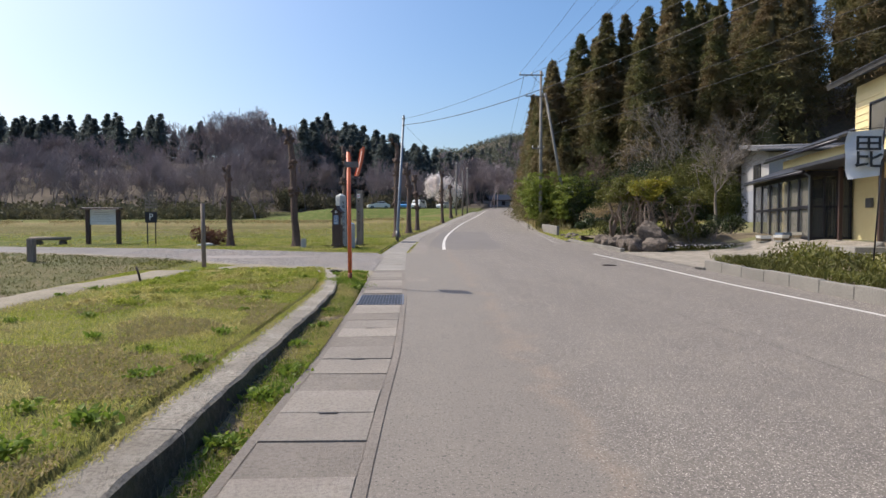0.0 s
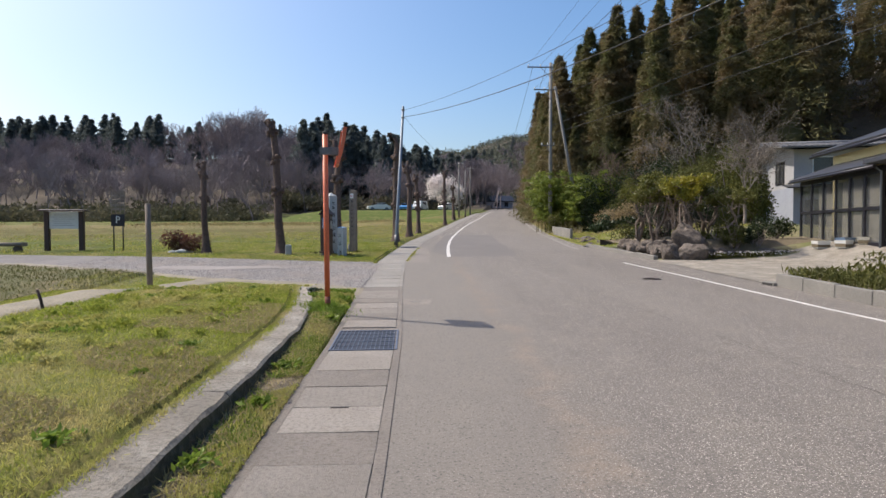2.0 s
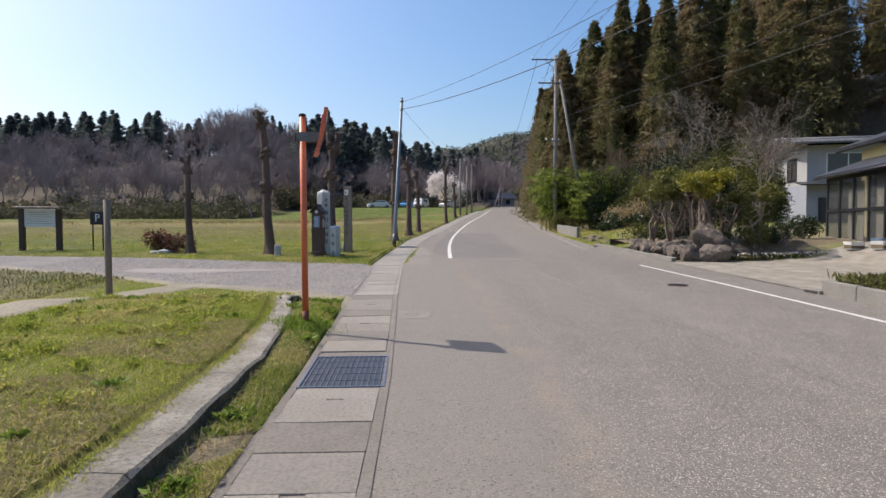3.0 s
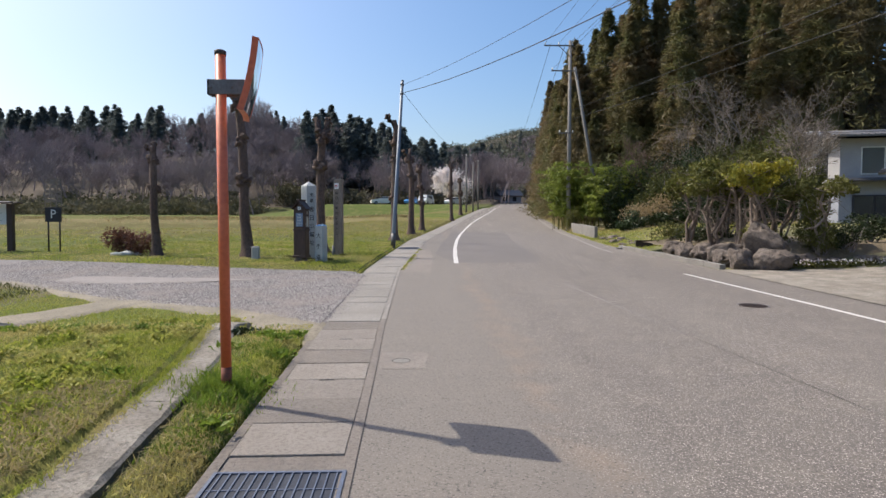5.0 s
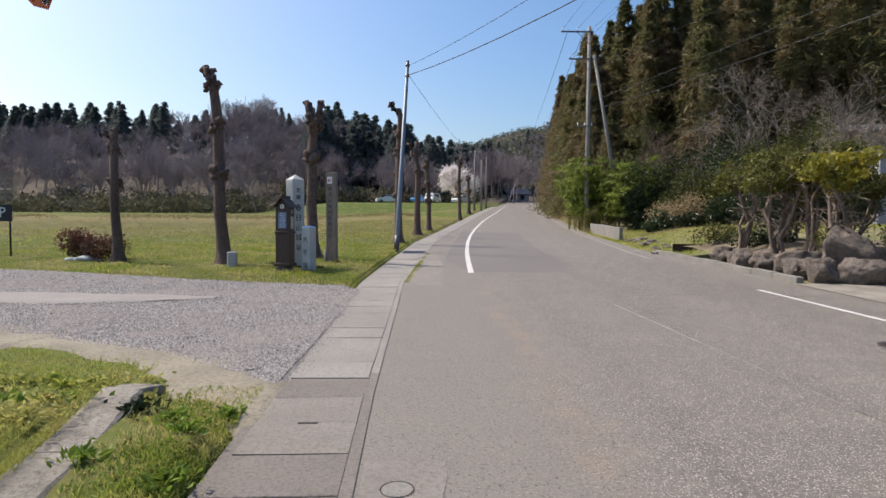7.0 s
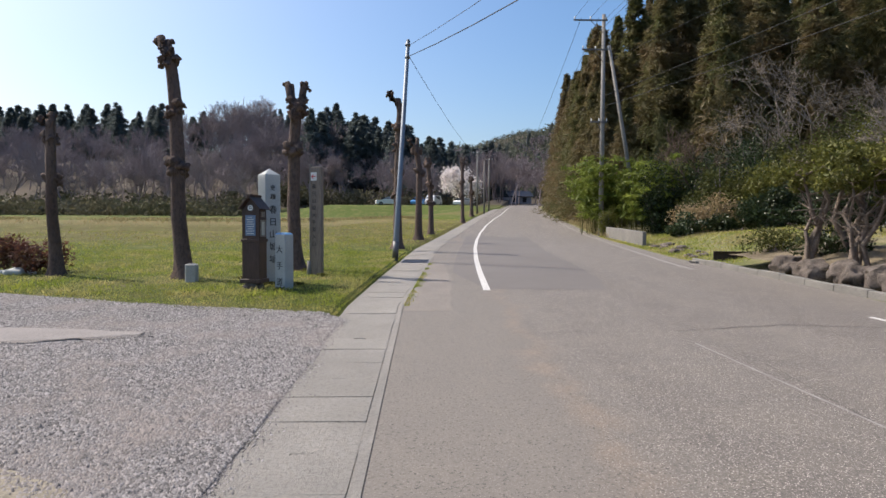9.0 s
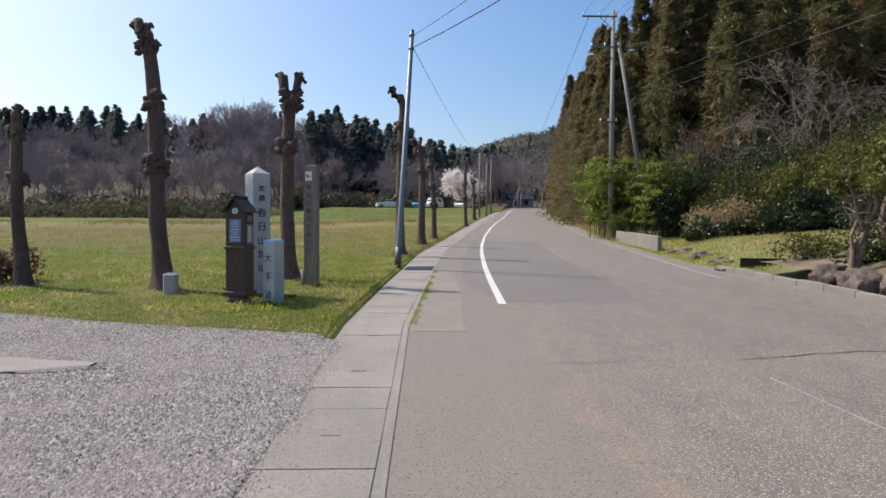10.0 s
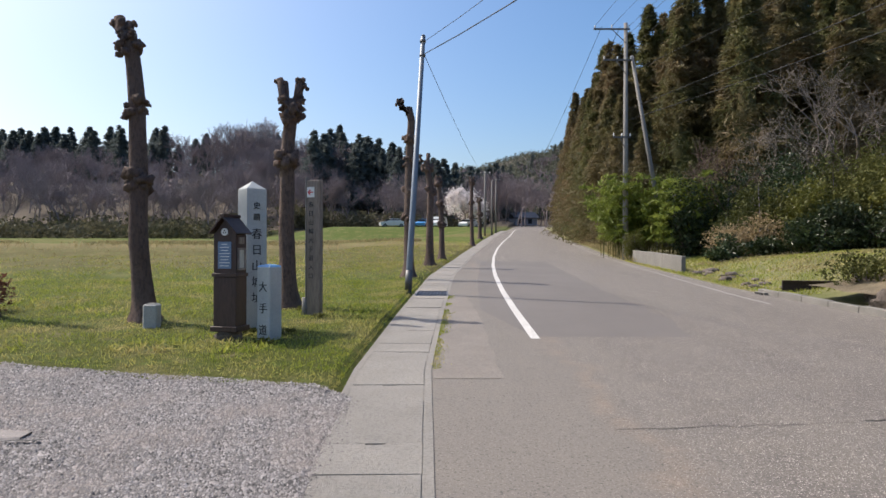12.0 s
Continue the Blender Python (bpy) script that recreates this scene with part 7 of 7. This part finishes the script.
def white_house():
    """Two-storey white and grey-blue house with a grey tiled roof, seen behind the garden."""
    x, y = 28.6, 48.0
    z = at(x, y) - 0.3
    top = thing("white_house", x, y, 0, -14, label="two-storey white house with blue-grey ground floor and tiled roof", category="house")
    z0, z1, z2 = 1.3, 5.0, 7.9
    wall = thing("wall", 0, 0, 0)
    wall.parent = top
    bm = bmesh.new()
    box(bm, 0, 12, 0, 8, z0 - 1.5, z1, 0.01)
    part("ground_floor", bm, GREY_WALL, wall)
    bm = bmesh.new()
    box(bm, 0.02, 11.98, 0.02, 7.98, z1, z2, 0.01)
    part("upper_floor", bm, WHITE_WALL, wall)
    siding(wall, 0.0, 0, 12, z0, z1, GREY_WALL, -1, 0.3, "y")
    window(wall, 0.0, 1.3, 4.2, 5.4, 7.3, 2, 1, WHITE_PAINT, "y", -1, CURTAIN, 0.07)
    window(wall, 0.0, 5.6, 8.2, 5.4, 7.3, 2, 1, WHITE_PAINT, "y", -1, CURTAIN, 0.07)
    window(wall, -0.03, 0.8, 5.0, 1.9, 4.0, 3, 1, BLACK_METAL, "y", -1, INSIDE_SHADE, 0.1)
    window(wall, 0.0, 2.0, 4.0, 5.4, 7.2, 2, 1, BLACK_METAL, "x", -1, INSIDE_SHADE, 0.07)
    roof = thing("roof", 0, 0, 0)
    roof.parent = top
    for s in (-1, 1):
        bm = bmesh.new()
        m = Matrix.Translation((0, 4, 8.75)) @ Matrix.Rotation(radians(-9 * s), 4, "X")
        box(bm, -1.2, 13, min(0, s * 5.2), max(0, s * 5.2), -0.06, 0.08, 0.01, m)
        part("roof_slope", bm, ROOF_TILE, roof)
        for k in range(36):
            bm = bmesh.new()
            xx = -1.2 + k * 0.4
            box(bm, xx, xx + 0.1, min(0, s * 5.2), max(0, s * 5.2), 0.08, 0.13, 0, m)
            part("tile_roll", bm, ROOF_TILE, roof)
    bm = bmesh.new()
    tube(bm, [(-1.25, 4, 8.87), (13, 4, 8.87)], 0.16, 8)
    part("ridge", bm, ROOF_TILE, roof)
    for gx in (0.0, 11.9):
        bm = bmesh.new()
        near = [bm.verts.new((gx, gy, gz)) for gy, gz in ((0, 7.9), (8, 7.9), (4, 8.7))]
        far = [bm.verts.new((v.co.x + 0.1, v.co.y, v.co.z)) for v in near]
        bm.faces.new((near[0], near[2], near[1]))
        bm.faces.new(far)
        for i in range(3):
            bm.faces.new((near[i], near[(i + 1) % 3], far[(i + 1) % 3], far[i]))
        part("gable", bm, WHITE_WALL, roof)
    bm = bmesh.new()
    m = Matrix.Translation((0, 0, 5.15)) @ Matrix.Rotation(radians(12), 4, "X")
    box(bm, -0.8, 12.6, -1.3, 0.0, -0.05, 0.05, 0.01, m)
    part("porch_roof", bm, ROOF, roof)


white_house()


def far_house():
    x, y = 24.5, 186
    z = float(road_z(y))
    top = thing("far_house", x, y, z, 10, label="low house with a dark tiled roof at the road's end", category="house")
    bm = bmesh.new()
    box(bm, -3, 3.5, 0, 6, -1, 2.1, 0.02)
    part("wall", bm, WHITE_WALL, top)
    for s in (-1, 1):
        bm = bmesh.new()
        m = Matrix.Translation((0, 3.0, 3.9)) @ Matrix.Rotation(radians(-27 * s), 4, "X")
        box(bm, -3.6, 4.1, min(0, s * 4.0), max(0, s * 4.0), -0.1, 0.1, 0.02, m)
        part("roof", bm, ROOF, top)
    for k in range(2):
        bm = bmesh.new()
        box(bm, -2.2 + k * 3, -1.0 + k * 3, -0.05, 0.02, 0.5, 1.8, 0.02)
        part("window", bm, INSIDE_SHADE, top)
    for k, (dx, dy) in enumerate(((-7, -3), (-4.5, -6))):
        t2 = thing("shed", x + dx, y + dy, float(road_z(y + dy)), label="small white shed near the road's end", category="shed", group="sheds at the road's end")
        bm = bmesh.new()
        box(bm, -1.2, 1.2, -1, 1, -0.8, 1.9, 0.02)
        part("wall", bm, WHITE_WALL, t2)
        bm = bmesh.new()
        box(bm, -1.5, 1.5, -1.3, 1.3, 1.9, 2.1, 0.02)
        part("roof", bm, ROOF, t2)


far_house()


def car(x, y, rz, paint, label, van=False):
    top = thing("parked_car", x, y, at(x, y) + 0.02, rz, label=label, category="car", group="cars on the parking terrace")
    bm = bmesh.new()
    prof = [(-2.1, 0.3), (-2.15, 0.75), (-1.9, 0.98), (-1.5, 1.75), (1.7, 1.8), (2.0, 1.0), (2.05, 0.3)] if van else [(-2.1, 0.3), (-2.15, 0.7), (-1.9, 0.9), (-1.0, 0.98), (-0.4, 1.42), (0.9, 1.46), (1.7, 1.0), (2.1, 0.9), (2.15, 0.3)]
    a = [bm.verts.new((px, -0.8 + (0.12 if pz > 1.2 else 0), pz)) for px, pz in prof]
    b = [bm.verts.new((px, 0.8 - (0.12 if pz > 1.2 else 0), pz)) for px, pz in prof]
    bm.faces.new(a)
    bm.faces.new(b[::-1])
    for i in range(len(a)):
        j = (i + 1) % len(a)
        bm.faces.new((a[i], b[i], b[j], a[j]))
    bmesh.ops.recalc_face_normals(bm, faces=bm.faces)
    part("body", bm, paint, top)
    for s in (-1, 1):
        bm = bmesh.new()
        box(bm, -0.9, 1.1, s * 0.735 - 0.02, s * 0.735 + 0.02, 1.02, 1.34 if not van else 1.6, 0.01)
        part("side_window", bm, BLACK_METAL, top)
        for px in (-1.35, 1.35):
            bm = bmesh.new()
            tube(bm, [(px, s * 0.68, 0.31), (px, s * 0.83, 0.31)], 0.31, 16)
            w = part("wheel", bm, TYRE, top)
            bm = bmesh.new()
            tube(bm, [(px, s * 0.82, 0.31), (px, s * 0.84, 0.31)], 0.18, 12)
            part("rim", bm, GALV, w)
    bm = bmesh.new()
    box(bm, -1.35, -0.75, -0.6, 0.6, 1.0, 1.3, 0.01, Matrix.Translation((0.1 if not van else -0.45, 0, 0.05)))
    part("windscreen", bm, BLACK_METAL, top)


car(-8.2, 114.5, 15, CAR_WHITE, "white saloon car parked on the terrace")
car(-3.0, 115, 75, CAR_BLUE, "blue small car parked on the terrace")
car(-0.4, 114.5, 70, CAR_WHITE, "white van parked on the terrace", True)
car(4.6, 116, 60, CAR_WHITE, "white hatchback parked on the terrace")

# ---- grass, weeds and gravel ----
rng = np.random.default_rng(33)


def blades(name, x, y, length, width, material, label, category, lift=0.0, up=1.4, zs=None):
    z = (land(x, y) if zs is None else zs) + lift
    c = np.stack([x, y, z + length * 0.3], axis=1)
    return tagged(raw(name, *leaf_cards(c, length, width, np.array([[0, 0, up]]), 0, rng), material), label, category, kind="stuff")


def patchy(x, y, scale, cut):
    return np.array([noise.noise(Vector((a * scale, b * scale, 4.2))) > cut for a, b in zip(x, y)])


n = 120000
y = 1.2 + (14.6 - 1.2) * rng.uniform(0, 1, n)
y = np.where(rng.uniform(0, 1, n) < 0.25, rng.uniform(11, 18.5, n), y)
x = lawn_x(np.minimum(y, 14.7)) - 0.0 - 5.6 * rng.uniform(0, 1, n) ** 1.4
keep = (y < GR_NEAR(x) - 0.2 - 0.3 * rng.uniform(0, 1, n)) & (np.abs(x - PATH_X(y)) > 0.26 + 0.3 * rng.uniform(0, 1, n))
blades("lawn_grass", x[keep], y[keep], 0.05, 0.008, GRASS, "short patchy lawn grass with dry blades", "grass")
n = 26000
y = rng.uniform(7, 21, n)
x = -6.75 - 12 * rng.uniform(0, 1, n) ** 1.3
keep = (y < GR_NEAR(x) - 0.1) & (patchy(x, y, 0.45, -0.1) | (y > 14.5))
blades("plot_grass", x[keep], y[keep], 0.08, 0.014, EVERGREEN, "rough olive grass on the plot's bank", "grass")
n = 42000
y = rng.uniform(20.9, 33, n)
x = lawn_x(y) - 0.05 - 12 * rng.uniform(0, 1, n) ** 1.4
keep = (y > GR_FAR(x) + 0.05)
blades("verge_grass", x[keep], y[keep], 0.055, 0.011, GRASS, "short green verge grass round the markers", "grass")
n = 9000
y = rng.uniform(29, 70, n)
x = gutter_x(y) - GUT - rng.uniform(0.02, 9, n) ** 1.0
blades("verge_grass", x, y, 0.12, 0.02, GRASS, "rough grass beside the gutter", "grass")
n = 26000
y = 22.5 + 26 * rng.uniform(0, 1, n) ** 1.5
x = gutter_x(y) - GUT - 0.1 - 26 * rng.uniform(0, 1, n) ** 1.2
keep = (y > GR_FAR(x) + 0.1) & patchy(x, y, 0.35, -0.05)
blades("field_grass", x[keep], y[keep], 0.11, 0.022, GRASS, "patchy rough grass over the field", "grass")
# strip between kerb and gutter
n = 26000
y = rng.uniform(1.0, 15.0, n)
x0, x1 = lawn_x(y) + 0.32, gutter_x(y) - GUT + 0.09
w = rng.beta(2.2, 1.3, n)
x = x0 + (x1 - x0) * w
keep = patchy(x, y, 1.6, -0.12) | (y > 9)
blades("ditch_grass", x[keep], y[keep], 0.06, 0.009, GRASS, "rough grass between kerb and gutter", "grass")
keep = patchy(x, y, 1.3, 0.0)
blades("ditch_grass", x[keep], y[keep] + 0.03, 0.055, 0.011, WEED, "fresh grass between kerb and gutter", "grass")
n = 3000
y = rng.uniform(1.0, 12.0, n)
x = lawn_x(y) + 0.33 + (gutter_x(y) - GUT + 0.1 - lawn_x(y) - 0.33) * rng.uniform(0, 1, n)
blades("dry_straw", x, y, 0.10, 0.007, DRY_STRAW, "dry fallen straw in the ditch", "straw", 0.0, 0.25)
n = 42000
y = 1.0 + 11 * rng.uniform(0, 1, n) ** 1.3
x = lawn_x(y) - 0.05 - np.abs(rng.normal(0, 1.7, n))
keep = patchy(x, y, 0.9, -0.02) & (x > -5.9)
blades("dry_straw", x[keep], y[keep], 0.07, 0.012, DRY_STRAW, "dead pale grass along the kerb", "straw", 0.0, 0.4)
# mirror-foot grass and lawn edge
n = 2500
a, r = rng.uniform(0, 6.28, n), np.abs(rng.normal(0, 0.28, n))
blades("foot_grass", -1.455 + r * np.cos(a), 12.0 + r * np.sin(a), 0.13, 0.011, WEED, "longer grass round the mirror post", "grass")


def weeds(spots, label, material=WEED, leaf=0.09, per=60):
    rw = np.random.default_rng(len(spots) * 7 + int(leaf * 100))
    for x, y, r in spots:
        top = thing("weed_clump", x, y, at(x, y), label=label, category="weed", group="weed clumps")
        m = int(per * (r / 0.15) ** 1.3)
        a = rw.uniform(0, 6.28, m)
        d = np.abs(rw.normal(0, r * 0.6, m))
        c = np.stack([d * np.cos(a), d * np.sin(a), 0.02 + rw.uniform(0, 1, m) * r * 0.35], axis=1)
        raw("leaves", *leaf_cards(c, leaf, leaf * 0.45, np.stack([np.cos(a), np.sin(a), np.full(m, 0.7)], axis=1), 0, rw), material, top)


wr = random.Random(8)
weeds([(-1.33, 4.0, 0.2), (-1.3, 4.9, 0.22), (-1.25, 5.6, 0.17), (-1.4, 6.6, 0.15), (-1.3, 7.7, 0.16), (-1.35, 8.8, 0.15), (-1.25, 3.1, 0.18), (-2.1, 3.8, 0.18), (-2.3, 3.3, 0.2), (-2.0, 5.3, 0.14), (-2.2, 6.6, 0.13),
       (-1.3, 11.3, 0.14), (-1.35, 13.2, 0.16), (-1.5, 13.8, 0.16), (-1.7, 14.1, 0.14), (-1.4, 14.3, 0.13), (-1.9, 13.4, 0.13), (-1.25, 12.4, 0.13), (-1.5, 11.9, 0.12), (-5.8, 7.6, 0.3), (-6.4, 7.9, 0.3), (-6.9, 7.7, 0.25)],
      "fresh green leafy weed clump", WEED, 0.065, 95)
weeds([(wr.uniform(-6, -2.2), wr.uniform(2.5, 14), wr.uniform(0.08, 0.16)) for _ in range(30)], "fresh green lawn weed", WEED, 0.06)
weeds([(wr.uniform(-5.2, -2.5), wr.uniform(8.5, 14.3), wr.uniform(0.1, 0.26)) for _ in range(90)], "fresh green lawn tuft", GRASS, 0.045, 110)
weeds([(wr.uniform(-3.6, -2.0), 15.0 + wr.uniform(-0.35, 0.25), wr.uniform(0.09, 0.14)) for _ in range(12)], "green tuft at the edge of the trodden dirt", GRASS, 0.06)
weeds([(-2.6 - k * 0.22, 14.5 - 0.05 * k, 0.15) for k in range(10)], "dense fresh weeds along the lawn edge", WEED, 0.07)
n = 5000
y = rng.uniform(1.2, 14.6, n)
x = lawn_x(y) + np.abs(rng.normal(0, 0.05, n)) - 0.03
blades("kerb_edge_grass", x, y, 0.05, 0.007, GRASS, "grass creeping over the kerb edge", "grass", 0.0, 1.0, road_z(y) + 0.15)
weeds([(-2.05, 14.35, 0.17)], "dark withered plant clump at the kerb's end", DARK_LEAF, 0.06, 130)
weeds([(-3.3 + k * 0.17, 23.75 + 0.12 * (k % 3), 0.13) for k in range(5)] + [(-2.75, 23.1, 0.12), (-2.45, 25.4, 0.14), (-3.9, 24.7, 0.15), (-2.95, 26.3, 0.15)], "low weeds round the marker stones", EVERGREEN, 0.07)

# loose gravel
n = 125000
gx = -1.27 - 9.0 * rng.uniform(0, 1, n) ** 1.5
gy = GR_NEAR(gx) + 0.05 + (GR_FAR(gx) - GR_NEAR(gx) - 0.1) * rng.uniform(0, 1, n)
r = rng.uniform(0.005, 0.016, n) * np.where(rng.uniform(0, 1, n) > 0.97, 1.9, 1.0)
base = np.array([(1, 0, -0.3), (0, 1, -0.3), (-1, 0, -0.3), (0, -1, -0.3), (0.2, 0.1, 0.65)], float)
faces = np.array([(0, 1, 4), (1, 2, 4), (2, 3, 4), (3, 0, 4)])
v = base[None] * (1 + rng.normal(0, 0.25, (n, 5, 3)))
a = rng.uniform(0, 6.28, n)
ca, sa = np.cos(a)[:, None], np.sin(a)[:, None]
vx, vy = v[..., 0] * ca - v[..., 1] * sa, v[..., 0] * sa + v[..., 1] * ca
v = np.stack([vx, vy, v[..., 2]], axis=2) * r[:, None, None]
gz = bed_z(gx, gy) + 0.023 + 0.012 * np.array([noise.noise(Vector((a, b, 0))) for a, b in zip(gx, gy)])
v += np.stack([gx, gy, gz], axis=1)[:, None, :]


def stones_material():
    m, nt, bs = start("gravel_stones")
    geo = nt.nodes.new("ShaderNodeNewGeometry")
    col = mix(nt, geo.outputs["Random Per Island"], (0.06, 0.057, 0.058), (0.37, 0.345, 0.338))
    col = mix(nt, ramp(nt, noise_at(nt, 1.1, 3.0), 0.5, 0.75), col, (0.27, 0.235, 0.215))
    finish(nt, bs, col, 0.9)
    return m


STONES = stones_material()
tagged(raw("loose_gravel", v.reshape(-1, 3), (faces[None] + (np.arange(n) * 5)[:, None, None]).reshape(-1, 3), STONES), "loose grey crushed stones", "gravel", kind="stuff")

# right-hand verge
n = 22000
y = rng.uniform(29.5, 46, n)
x = road_right(y) + 0.15 + 9 * rng.uniform(0, 1, n) ** 1.2
blades("verge_grass", x, y, 0.12, 0.018, GRASS, "rough mossy grass on the garden verge", "grass")
n = 5000
y = rng.uniform(30, 40, n)
x = 10 + 6 * rng.uniform(0, 1, n)
keep = patchy(x, y, 0.5, 0.05)
blades("dead_stalks", x[keep], y[keep], 0.22, 0.015, DRY_STRAW, "dead brown stalks on the verge", "straw", 0.0, 0.6)
n = 5000
y = rng.uniform(44, 75, n)
x = road_right(y) + 0.2 + 2.2 * rng.uniform(0, 1, n)
blades("dead_stalks", x, y, 0.5, 0.025, DRY_STRAW, "tall dry grass along the road edge", "straw", 0.0, 1.2)
n = 2500
y = rng.uniform(36, 64, n)
x = lawn_x(y) - 1 - 50 * rng.uniform(0, 1, n)
blades("field_tufts", x, y, 0.16, 0.035, DRY_STRAW, "scattered dry tufts across the paddies", "grass")

n = 7000
x = -2 - 60 * rng.uniform(0, 1, n)
y = 68 + 0.05 * x + rng.normal(0, 1.0, n)
keep = patchy(x, y, 0.25, -0.15)
blades("paddy_bank_straw", x[keep], y[keep], 0.4, 0.05, DRY_STRAW, "pale dry grass on the low paddy bank", "straw")
n = 1500
y = rng.uniform(22.0, 31.0, n)
x = gutter_x(y) + np.abs(rng.normal(0, 0.06, n))
keep = patchy(x, y, 0.9, 0.0)
blades("joint_grass", x[keep], y[keep], 0.045, 0.009, GRASS, "grass growing in the gutter joint", "grass", 0.0, 1.2, road_z(y[keep]) + 0.0)
n = 1600
gy = rng.uniform(15.2, 20.8, n)
gx = gutter_x(gy) - GUT - 0.02 + np.abs(rng.normal(0, 0.1, n))
r = rng.uniform(0.004, 0.012, n)
v = base[None] * (1 + rng.normal(0, 0.25, (n, 5, 3))) * r[:, None, None]
v += np.stack([gx, gy, road_z(gy) + 0.014], axis=1)[:, None, :]
tagged(raw("stray_gravel", v.reshape(-1, 3), (faces[None] + (np.arange(n) * 5)[:, None, None]).reshape(-1, 3), STONES), "stray grey stones on the gutter slabs", "gravel", kind="stuff")
